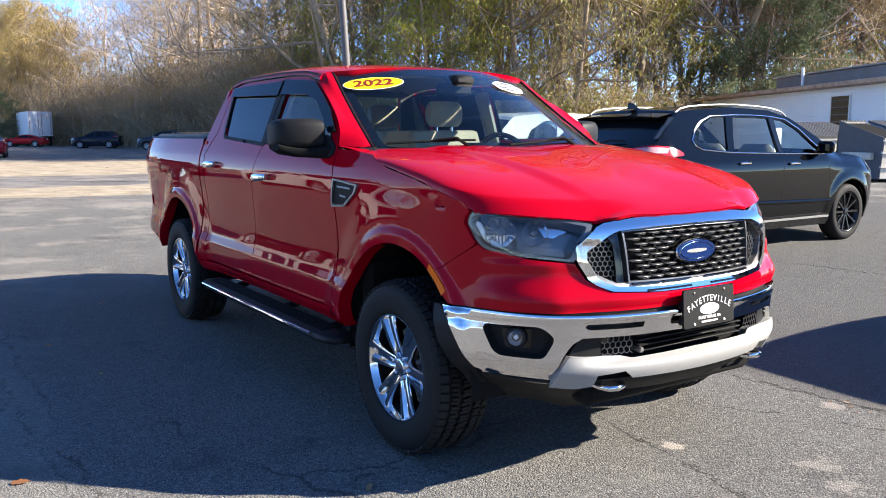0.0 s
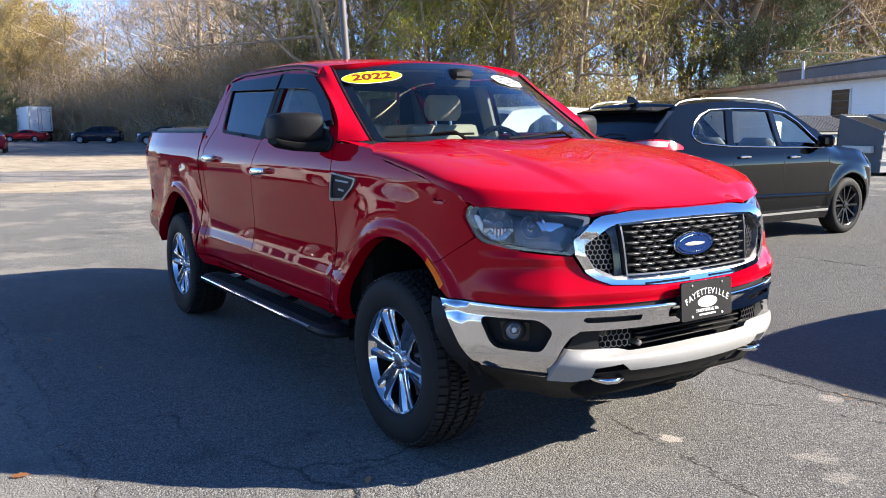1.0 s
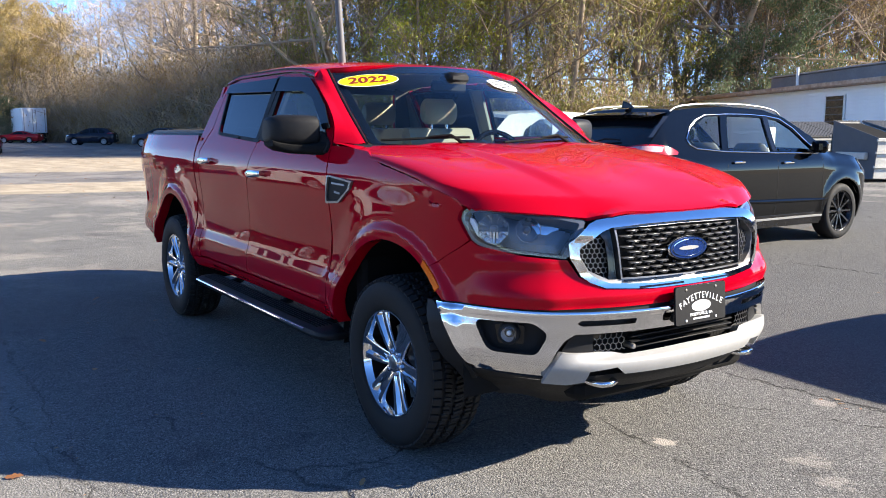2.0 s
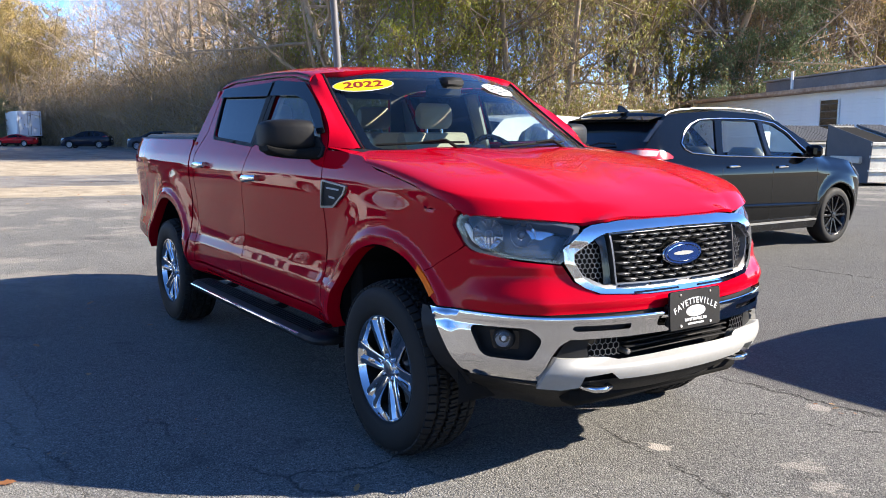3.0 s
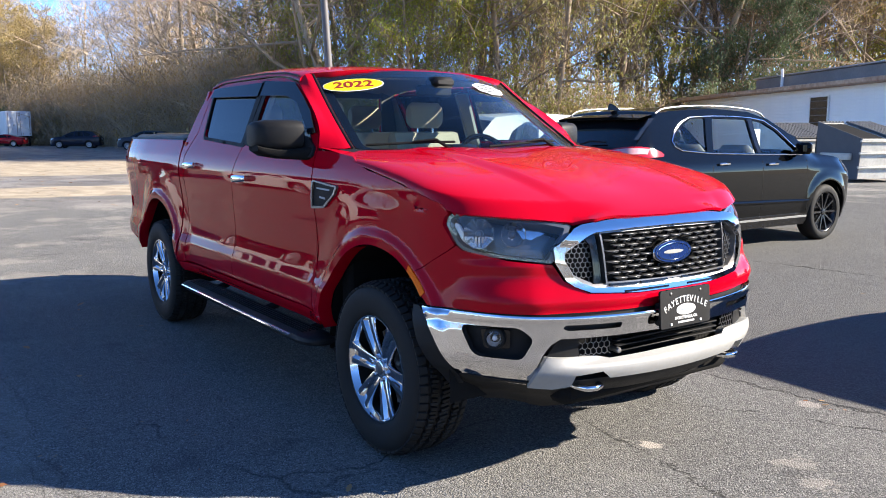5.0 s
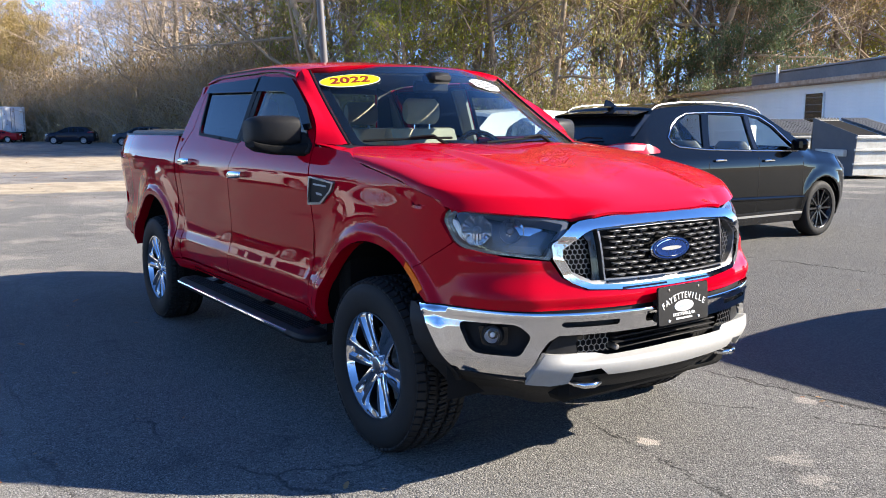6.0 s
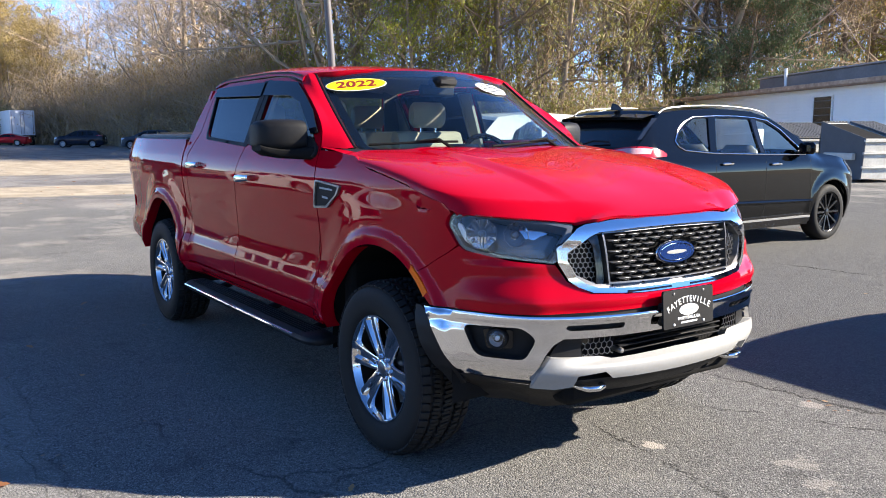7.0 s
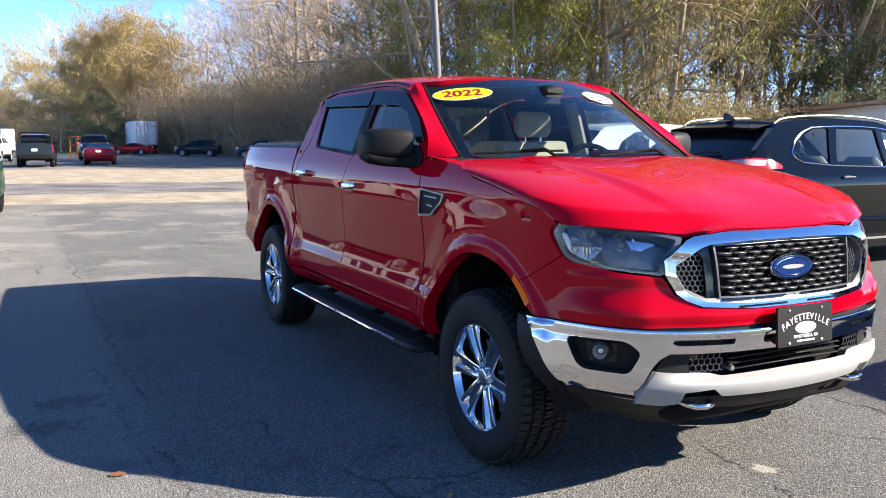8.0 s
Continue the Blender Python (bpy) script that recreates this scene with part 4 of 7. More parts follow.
def flare(x, z):
    f = 0.0
    for ax in AXLES:
        d = arch_gap(x, z, ax)
        f += 0.022 * (1 - ease(0.035, 0.085, d)) + 0.024 * (1 - ease(0.07, 0.27, d)) * (1 - ease(1.05, 1.3, z))
    return f


XS, ROUND = 0.30, 2.5
FRONT = curve((0.34, 0.84), (0.42, 0.895), (0.50, 0.915), (0.60, 0.90), (0.66, 0.91), (0.72, 0.92), (0.78, 0.905), (0.84, 0.885),
              (0.95, 0.87), (1.04, 0.85), (1.10, 0.80))


def side_w(x, z):
    if x > XS:
        k = min(1.0, (x - XS) / (FRONT(z) - XS))
        s = (1 - k ** ROUND) ** (1 / ROUND)
        return (SIDE(z) + PLAN(XS)) * s + flare(x, z) * ease(55, 90, math.degrees(math.asin(s)))
    return SIDE(z) + PLAN(x) + flare(x, z)


def nose(deg, z):
    """The skin of the front: deg 0 in the middle, 90 where it meets the side at x = XS."""
    s = math.sin(math.radians(abs(deg)))
    sign = -1 if deg < 0 else 1
    base = SIDE(z) + PLAN(XS)
    x = XS + (FRONT(z) - XS) * max(0.0, 1 - s ** ROUND) ** (1 / ROUND)
    w = base * s + flare(x, z) * ease(55, 90, abs(deg))
    return (x, sign * w, z)


HOOD_Z = curve((-0.75, 1.37), (-0.5, 1.355), (-0.1, 1.325), (0.3, 1.262), (0.6, 1.185), (0.76, 1.13), (0.84, 1.09), (0.88, 1.05))
SEAM_Z = curve((-0.75, 1.32), (-0.5, 1.305), (-0.1, 1.262), (0.255, 1.197), (0.49, 1.137), (0.6, 1.10), (0.84, 1.06), (0.88, 1.03))


EDGE_Z = curve((0.34, 1.094), (0.42, 1.083), (0.473, 1.074), (0.578, 1.086), (0.673, 1.095), (0.757, 1.103), (0.831, 1.111), (0.90, 1.120))


def brow(w):
    """How far forward the bonnet's leading edge lies over the headlight, at a distance from the middle."""
    s = min(1.0, w / (SIDE(1.1) + PLAN(XS) + flare(XS, 1.1)))
    return XS + (FRONT(1.1) - XS) * max(0.0, 1 - s ** ROUND) ** (1 / ROUND)


def hood(x, deg):
    """The skin of the bonnet: deg 0 along its middle, 90 down at the seam of the wing."""
    s = math.sin(math.radians(abs(deg)))
    sign = -1 if deg < 0 else 1
    lo, hi = SEAM_Z(x), HOOD_Z(x)
    w = (side_w(min(x, 0.5), lo) - 0.3 * max(0, x - 0.5)) * s
    z = lo + (hi - lo) * max(0.0, 1 - s ** 3.2) ** (1 / 3.2)
    fade = ease(0.86, 0.5, x) * ease(-0.6, -0.2, x)
    z += fade * (0.012 * (1 - ease(0.40, 0.50, w + 0.06 * (x - 0.3))) - 0.010 * math.exp(-(w / 0.2) ** 2))
    roll = max(0.0, min(1.0, 1 + (x - brow(w)) / 0.07)) ** 2 * ease(0.20, 0.473, w)
    z += (EDGE_Z(w) - z) * roll
    return (x, sign * w, z)


def flank(x, z, sign=-1):
    return (x, sign * side_w(x, z), z)


def screen(u, v):
    """The windscreen: u from -1 to 1 across, v from 0 to 1 upwards."""
    k = math.sin(math.pi * min(1, max(0, v)))
    lo = (-0.22 - 0.25 * u * u, 0.735 * u, 1.325 + 0.014 * u * u)
    hi = (-0.93 - 0.15 * u * u, 0.645 * u, 1.775 - 0.035 * u * u)
    return tuple(a + (b - a) * v + c * k for a, b, c in zip(lo, hi, (0.03 - 0.05 * u * u, 0, 0.022 - 0.018 * u * u)))


RAIL_Z = curve((-1.02, 1.672), (-1.1, 1.702), (-1.3, 1.735), (-1.6, 1.748), (-2.2, 1.748), (-2.42, 1.725), (-2.56, 1.66))
ROOF_Z = curve((-0.9, 1.768), (-1.0, 1.782), (-1.3, 1.812), (-1.8, 1.832), (-2.3, 1.822), (-2.5, 1.79), (-2.6, 1.74))


def roof(x, deg):
    s = math.sin(math.radians(abs(deg)))
    sign = -1 if deg < 0 else 1
    lo, hi = RAIL_Z(x), ROOF_Z(x)
    return (x, sign * side_w(x, lo) * s, lo + (hi - lo) * max(0.0, 1 - s ** 2.3) ** (1 / 2.3))


# ---------------------------------------------------------------- pickup: outer panels
def mirrored(half):
    """A whole outline from its right half, which runs from the top middle to the bottom middle."""
    return [(-a, b) for a, b in half] + [(a, b) for a, b in half[::-1] if a > 1e-6]


def on_side(sign):
    return lambda x, z: flank(x, z, sign)


def arch_points(ax, start, end, n=18, grow=0.0):
    return [(ax + (ARCH_A + grow) * math.cos(radians(start + (end - start) * i / n)),
             ARCH_Z + (ARCH_B + grow) * math.sin(radians(start + (end - start) * i / n))) for i in range(n + 1)]


NOSE = (0.0135, 1.0)
SPLIT = [(-1.52, 1.735), (-1.555, 1.42), (-1.60, 1.31), (-1.67, 1.18), (-1.71, 1.0), (-1.735, 0.545)]
truck = thing("pickup_truck", "glossy red four-door pickup truck with chrome trim, parked on asphalt", "pickup truck")

HOOD_HALF = [(-0.30, 0), (-0.33, 40), (-0.40, 58), (-0.31, 74), (-0.18, 88), (0.0, 89.7), (0.30, 89.7), (0.455, 89.0)]
for w in (0.838, 0.815, 0.79, 0.757, 0.715, 0.673, 0.625, 0.578, 0.525, 0.473):
    x = brow(w) - 0.002
    HOOD_HALF.append((x, math.degrees(math.asin(min(1.0, w / (side_w(min(x, 0.5), SEAM_Z(x)) - 0.3 * max(0, x - 0.5)))))))
HOOD_HALF += [(0.818, 31), (0.834, 15), (0.838, 0)]
panel("bonnet", [(x, -d) for x, d in HOOD_HALF] + [(x, d) for x, d in HOOD_HALF[-2:0:-1]], hood, RED, truck, scale=(1, 0.0135), depth=0.012, step=0.02)

for sign in (-1, 1):
    skin = on_side(sign)
    top_edge = [(x, SEAM_Z(x) - 0.0015) for x in (0.455, 0.35, 0.25, 0.1, 0.0, -0.08)]
    panel("wing", [(-0.594, 0.505), (-0.59, 1.15), (-0.604, 1.335), (-0.40, 1.33), (-0.27, 1.325), (-0.18, 1.295)][:3] + [(-0.45, 1.332), (-0.24, 1.315), (-0.17, 1.285)]
          + top_edge[::-1] + [(0.484, 1.112), (0.468, 1.095), (0.459, 1.066), (0.478, 1.035), (0.507, 0.988), (0.474, 0.963), (0.40, 0.9165), (0.308, 0.862)] + arch_points(0, 54, 168, 26),
          skin, RED, truck, step=0.02, depth=0.025)
    door = panel("front_door", [(-0.606, 0.545), (-0.600, 1.15), (-0.615, 1.345), (-0.655, 1.425), (-0.81, 1.545), (-0.955, 1.620), (-1.095, 1.69), (-1.30, 1.727)]
                 + [(x + 0.003, z) for x, z in SPLIT], skin, RED, truck, step=0.035, depth=0.03,
                 holes=[rounded([(-0.70, 1.385), (-0.985, 1.605), (-1.13, 1.66), (-1.49, 1.692), (-1.535, 1.365)], 0.03)])
    rear = panel("rear_door", [(x - 0.004, z) for x, z in SPLIT[::-1]] + [(-2.20, 1.738), (-2.39, 1.715), (-2.44, 1.64), (-2.47, 1.42), (-2.53, 1.35), (-2.595, 1.27), (-2.60, 0.9), (-2.60, 0.545)],
                 skin, RED, truck, step=0.035, depth=0.03,
                 holes=[rounded([(-1.575, 1.355), (-2.31, 1.395, 0.06), (-2.385, 1.69, 0.05), (-1.565, 1.695)], 0.02)])
    for d, hole, hx, hz in ((door, [(-0.69, 1.375), (-0.985, 1.612), (-1.13, 1.668), (-1.50, 1.70), (-1.545, 1.357)], -1.494, 1.161),
                            (rear, [(-1.565, 1.347), (-2.32, 1.388, 0.06), (-2.395, 1.698, 0.05), (-1.555, 1.703)], -2.404, 1.209)):
        inner = [(x + (0.0), z) for x, z, *_ in hole]
        mid = (sum(p[0] for p in inner) / len(inner), sum(p[1] for p in inner) / len(inner))
        small = rounded([(mid[0] + (x - mid[0]) * 0.972, mid[1] + (z - mid[1]) * 0.94) for x, z in inner], 0.035)
        wider = rounded([(mid[0] + (x - mid[0]) * 1.03, mid[1] + (z - mid[1]) * 1.06) for x, z in inner], 0.04)
        panel("window_seal", wider, skin, SEAL_BLACK, d, holes=[small], out=0.003, depth=0.010, label="black window frame")
        panel("window", rounded(inner, 0.03), skin, TINTED_GLASS if d is rear else SIDE_GLASS, d, out=-0.007, depth=0.003, step=0.06, label="dark tinted window" if d is rear else "lightly tinted window")
        w = side_w(hx, hz)
        handle = Geo()
        rings = []
        for i in range(9):
            t = i / 8 * 2 - 1
            bow = 0.045 - 0.018 * t ** 4
            hh = 0.017 + 0.005 * (1 - abs(t))
            rings.append([(hx + 0.105 * t, sign * (w + bow + 0.009 * math.cos(a)), hz + hh * math.sin(a) + 0.006 * t) for a in (2 * math.pi * k / 10 for k in range(10))])
        handle.loft(rings)
        for t in (-0.8, 0.8):
            handle.box(hx + 0.105 * t, sign * (w + 0.018), hz + 0.006 * t, 0.035, 0.05, 0.03, 0.008)
        part("door_handle", handle, CHROME, d, "chrome pull handle")
    panel("pillar_cover", [(-1.485, 1.352), (-1.475, 1.715), (-1.516, 1.722), (-1.552, 1.42), (-1.575, 1.352)], skin, SEAL_BLACK, door, out=0.0045, depth=0.006, label="black pillar cover")
    panel("pillar_cover", [(-1.582, 1.352), (-1.562, 1.42), (-1.527, 1.722), (-1.60, 1.722), (-1.62, 1.352)], skin, SEAL_BLACK, rear, out=0.0045, depth=0.006, label="black pillar cover")
    panel("cab_corner", [(-2.607, 0.535), (-2.607, 1.27), (-2.54, 1.357), (-2.478, 1.425), (-2.448, 1.64), (-2.40, 1.717), (-2.50, 1.70), (-2.585, 1.58), (-2.66, 1.40), (-2.69, 1.30), (-2.70, 0.535)],
          skin, RED, truck, step=0.03, depth=0.03)
    panel("sill", [(-0.60, 0.465), (-0.60, 0.538), (-2.70, 0.528), (-2.70, 0.465)], skin, RED, truck, step=0.04, depth=0.03)
    bed = panel("bed_side", [(-2.715, 0.53), (-2.715, 1.34), (-2.74, 1.375), (-4.30, 1.375), (-4.345, 1.34), (-4.37, 1.1), (-4.385, 0.70), (-4.33, 0.60), (-3.78, 0.545)]
                + arch_points(-3.22, 164, 14, 30), skin, RED, truck, step=0.024, depth=0.03,
                holes=[rounded([(-4.20, 0.80), (-4.36, 0.82), (-4.36, 0.90), (-4.20, 0.89)], 0.02)])
    panel("marker_recess", rounded([(-4.195, 0.795), (-4.362, 0.815), (-4.362, 0.905), (-4.195, 0.895)], 0.02), skin, RED, bed, out=-0.012, depth=0.004)
    tail = panel("tail_light", [(-4.352, 1.335), (-4.377, 1.1), (-4.391, 0.93), (-4.45, 0.93), (-4.45, 1.335)], skin, RED_LENS, truck, step=0.03, depth=0.05, label="red tail light")
    rail = Geo().grid([[(x, sign * (side_w(x, 1.375) - k), 1.375 + h) for k, h in ((0.0, 0), (0.006, 0.012), (0.05, 0.014), (0.09, 0.0))] for x in (-2.72, -3.1, -3.6, -4.0, -4.3, -4.4)])
    part("bed_rail_cap", rail, BLACK_PLASTIC, truck)
    # flare lips and wheel housings
    for ax in AXLES:
        a0, a1 = (54, 172) if ax == 0 else (8, 168)
        lip = Geo().grid([[(x, sign * (side_w(x, z) - k), z + 0.0) for k in (0.0, 0.03, 0.07)] for x, z in arch_points(ax, a0, a1, 30)])
        part("arch_lip", lip, RED, truck)
        well = Geo()
        pts = arch_points(ax, -4, 184, 26, 0.015)
        well.grid([[(x, sign * k, z) for k in (0.86, 0.7, 0.5)] for x, z in pts])
        hub = [(x, sign * 0.5, z) for x, z in pts]
        n = len(well.v)
        well.add(hub, [tuple(range(len(hub)))])
        part("wheel_housing", well, LINER, truck)
    # amber side marker on the arch edge
    edge, outer = arch_points(0, 58, 43, 10, 0.003), arch_points(0, 58, 43, 10, 0.034)
    panel("side_marker", edge + outer[::-1], skin, AMBER, truck, out=0.004, depth=0.012, step=0.02, label="amber side marker")
    # side vent badge
    vent = panel("vent_badge", rounded([(-0.605, 1.055), (-0.57, 1.195), (-0.315, 1.177), (-0.345, 1.135), (-0.465, 1.066)], 0.012), skin, STEEL, truck, out=0.014, depth=0.02, step=0.02,
                 holes=[rounded([(-0.590, 1.068), (-0.558, 1.187), (-0.336, 1.170), (-0.360, 1.136), (-0.472, 1.076)], 0.008)], label="chrome wing vent badge")
    panel("vent_face", rounded([(-0.594, 1.064), (-0.561, 1.190), (-0.332, 1.173), (-0.357, 1.134), (-0.470, 1.072)], 0.008), skin, SEAL_BLACK, vent, out=0.006, depth=0.006, step=0.03)
    for x0, x1, z0, z1 in ((-0.530, -0.40, 1.150, 1.158), (-0.505, -0.45, 1.108, 1.117)):
        panel("bar", [(x0, z0 + 0.004), (x1, z0), (x1, z1), (x0, z1 + 0.004)], skin, GREY_INK, vent, out=0.009, depth=0.003, step=0.05)
    # smoked rain visors over the door windows
    for outline in ([(-1.575, 1.715), (-2.39, 1.712), (-2.405, 1.655), (-1.580, 1.635)],
                    [(-1.535, 1.722), (-1.115, 1.694), (-0.955, 1.618), (-0.81, 1.540), (-0.66, 1.422), (-0.73, 1.414), (-0.985, 1.580), (-1.15, 1.622), (-1.54, 1.637)]):
        def bowed(x, z, sign=sign):
            return (x, sign * (side_w(x, z) + 0.012 + 0.25 * max(0, 1.70 - z) * 0.12), z)
        panel("rain_visor", outline, bowed, SMOKED, truck, depth=0.006, step=0.03, label="smoked acrylic rain visor")
    # windscreen pillar: a bright front face beside the glass and a side face that meets the door
    door_line = curve((1.345, -0.60), (1.432, -0.650), (1.50, -0.735), (1.55, -0.815), (1.60, -0.91), (1.65, -1.005), (1.70, -1.10))
    rows, moulding = [], []
    for t in (0.02, 0.1, 0.2, 0.3, 0.4, 0.5, 0.6, 0.7, 0.8, 0.88, 0.95, 1.0):
        a = Vector(screen(sign, t))
        z = min(1.702, a.z + 0.004)
        b = Vector(flank(door_line(z), z, sign))
        c = a + Vector((-0.004, sign * 0.046, -0.004))
        row = [a, a.lerp(c, 0.5) + Vector((0.003, 0, 0.003)), c, c.lerp(b, 0.33), c.lerp(b, 0.66), b]
        moulding.append(a + Vector((0.001, sign * 0.002, 0.001)))
        rows.append([tuple(p) for p in row] + [tuple(b + Vector((-0.01, -sign * 0.06, -0.03))), tuple(a + Vector((-0.05, -sign * 0.02, -0.03)))])
    part("windscreen_pillar", Geo().loft(rows), RED, truck, smooth=30)
    part("windscreen_moulding", Geo().tube(moulding, 0.006, 8), SEAL_BLACK, truck)
    foot = [[flank(x, z, sign) for x, z in ((-0.61, 1.348), (-0.52, 1.343), (-0.45, 1.336), (-0.32, 1.320), (-0.24, 1.308), (-0.17, 1.288))],
            [(-0.58, sign * 0.848, 1.350), (-0.50, sign * 0.832, 1.344), (-0.43, sign * 0.817, 1.337), (-0.35, sign * 0.80, 1.329), (-0.28, sign * 0.78, 1.319), (-0.20, sign * 0.77, 1.296)],
            [(-0.52, sign * 0.765, 1.336), (-0.48, sign * 0.752, 1.332), (-0.42, sign * 0.745, 1.327), (-0.35, sign * 0.735, 1.319), (-0.29, sign * 0.72, 1.309), (-0.22, sign * 0.70, 1.286)]]
    part("pillar_foot", Geo().grid(foot), RED, truck, smooth=60)

ROOF_HALF = [(-0.945, 0), (-0.965, 30), (-1.01, 50), (-1.075, 66), (-1.085, 78), (-1.075, 89.5), (-1.3, 89.5), (-1.8, 89.5), (-2.3, 89.5), (-2.45, 89.5), (-2.53, 70), (-2.56, 40), (-2.57, 0)]
ROOF_OUT = [(x, -d) for x, d in ROOF_HALF] + [(x, d) for x, d in ROOF_HALF[-2:0:-1]]
panel("roof", ROOF_OUT, roof, RED, truck, scale=(1, 0.012), depth=0.03, step=0.05)
panel("headliner", ROOF_OUT, roof, HEADLINER, truck, scale=(1, 0.012), out=-0.045, depth=0.01, step=0.12)
for sign in (-1, 1):
    part("roof_channel", Geo().tube([roof(x, sign * 80) for x in (-1.12, -1.3, -1.6, -2.0, -2.3, -2.40)], 0.007, 6), BLACK_PLASTIC, truck)

glass_edge = rounded([(-0.985, 0.0), (0.985, 0.0), (0.985, 1.0), (-0.985, 1.0)], 0.05, (0.7, 0.75))
windscreen = panel("windscreen", glass_edge, screen, SCREEN_GLASS, truck, scale=(0.7, 0.75), depth=0.005, step=0.06, label="clear windscreen")
clear = rounded([(-0.93, 0.03), (0.93, 0.03), (0.93, 0.90), (-0.93, 0.90)], 0.05, (0.7, 0.75))
panel("black_border", glass_edge, screen, GLOSS_BLACK, windscreen, holes=[clear], out=-0.008, depth=0.003, step=0.05, scale=(0.7, 0.75))


def on_screen(u, v, out):
    """A frame lying on the windscreen: x to the right as seen from ahead, y up, z outwards."""
    p, n = skin_normal(screen, u, v, 0.01, 0.01)
    side = (Vector(screen(u + 0.02, v)) - Vector(screen(u - 0.02, v))).normalized()
    up = n.cross(side)
    return Matrix((side, up, n)).transposed().to_4x4(), p + n * out


turn, place = on_screen(-0.765, 0.785, 0.004)
oval = Geo().prism(ellipse(0, 0, 0.158, 0.058, 48), 0.002)
LIE = pose(0, 0, 0, 90, 0, 0)
sticker = part("year_sticker", oval, YELLOW, windscreen, "yellow oval year sticker", Matrix.Translation(place) @ turn @ LIE)
part("sticker_rim", Geo().prism(ellipse(0, 0, 0.163, 0.063, 48), 0.001), WHITE_INK, windscreen, "", Matrix.Translation(place - Vector(turn.col[2][:3]) * 0.001) @ turn @ LIE)
words("year", "2022", 0.088, RED_INK, windscreen, Matrix.Translation(place + Vector(turn.col[2][:3]) * 0.003) @ turn @ Matrix.Diagonal((1.22, 0.98, 1, 1)), 0.001, "dark red numerals", bold=0.0022)
turn, place = on_screen(0.47, 0.74, 0.004)
seal = part("inspection_sticker", Geo().prism([(x * (1 + 0.06 * math.cos(i * 1.7)), z * (1 + 0.06 * math.cos(i * 1.7))) for i, (x, z) in enumerate(ellipse(0, 0, 0.125, 0.068, 26))], 0.002), WHITE_INK, windscreen,
            "white oval sticker", Matrix.Translation(place) @ turn @ LIE)
for i in range(4):
    for j in range(5):
        if (i + j) % 5 != 3 and not (i in (0, 3) and j in (0, 4)):
            part("bar", Geo().box(0, 0, 0, 0.024 + 0.006 * ((i * 2 + j) % 3), 0.010 + 0.004 * ((i + j) % 2), 0.002, 0.0004), DARK_INK if (i + j) % 3 else GREY_INK, windscreen, "",
                 Matrix.Translation(place + Vector(turn.col[2][:3]) * 0.005 + Vector(turn.col[1][:3]) * (0.026 * (i - 1.5)) + Vector(turn.col[0][:3]) * (0.040 * (j - 2) + 0.008 * (i % 2))) @ turn)
rear_glass = Geo().grid([[(-2.62 + 0.13 * v + 0.03 * (1 - u * u) * -1, 0.66 * u * (1 - 0.12 * v), 1.36 + 0.36 * v) for u in (-1, -0.5, 0, 0.5, 1)] for v in (0, 0.5, 1)])
part("rear_window", rear_glass, SIDE_GLASS, truck)
frame_geo = Geo()
for pts in ([(-2.66, -0.84, 1.30), (-2.63, -0.68, 1.36), (-2.50, -0.60, 1.72), (-2.52, -0.73, 1.70)], [(-2.66, 0.84, 1.30), (-2.63, 0.68, 1.36), (-2.50, 0.60, 1.72), (-2.52, 0.73, 1.70)],
            [(-2.54, -0.60, 1.70), (-2.54, 0.60, 1.70), (-2.55, 0.58, 1.765), (-2.55, -0.58, 1.765)], [(-2.68, -0.86, 0.5), (-2.68, 0.86, 0.5), (-2.66, 0.86, 1.36), (-2.66, -0.86, 1.36)]):
    frame_geo.loft([pts, [(x + 0.04, y, z) for x, y, z in pts]])
part("cab_back", frame_geo, RED, truck)
lining = Geo()
for pts in ([(-2.60, -0.82, 1.30), (-2.57, -0.66, 1.34), (-2.44, -0.58, 1.74), (-2.46, -0.71, 1.70)], [(-2.60, 0.82, 1.30), (-2.57, 0.66, 1.34), (-2.44, 0.58, 1.74), (-2.46, 0.71, 1.70)],
            [(-2.48, -0.62, 1.68), (-2.48, 0.62, 1.68), (-2.49, 0.60, 1.765), (-2.49, -0.60, 1.765)], [(-2.62, -0.84, 0.5), (-2.62, 0.84, 0.5), (-2.60, 0.84, 1.37), (-2.60, -0.84, 1.37)]):
    lining.loft([pts, [(x + 0.015, y, z) for x, y, z in pts]])
part("cab_lining", lining, TRIM_GREY, truck)
for sign in (-1, 1):
    part("pillar_trim", Geo().tube([Vector(screen(sign * 0.955, v)) + Vector((-0.035, 0, -0.012)) for v in (0.04, 0.2, 0.4, 0.6, 0.8, 0.95)], 0.016, 8), HEADLINER, truck, "pale inner pillar trim")

# ---------------------------------------------------------------- pickup: front end
GUNMETAL = surface("gunmetal", (0.17, 0.17, 0.175), (0.12, 0.12, 0.125), rough=0.3, rough2=0.4, metal=0.8)


def lamp_skin(deg, z):
    """The headlight's lens: the nose, leaned back towards the bonnet."""
    x, y, h = nose(deg, z)
    p = Vector((x - 0.2, y, 0))
    push = 0.004 - 0.018 * ease(0.93, 1.12, z)
    return (x + p.x / p.length * push, y + p.y / p.length * push, h)


fascia_half = [(0, 0.797), (15, 0.798), (31.2, 0.811), (38.6, 0.858), (41.8, 0.922), (55.3, 0.937), (72.6, 0.970), (74.3, 0.987), (77.5, 0.965), (84, 0.917), (89.7, 0.862), (89.7, 0.83), (87.1, 0.778), (84.0, 0.744),
               (65, 0.742), (47.7, 0.739), (20, 0.736), (0, 0.735)]


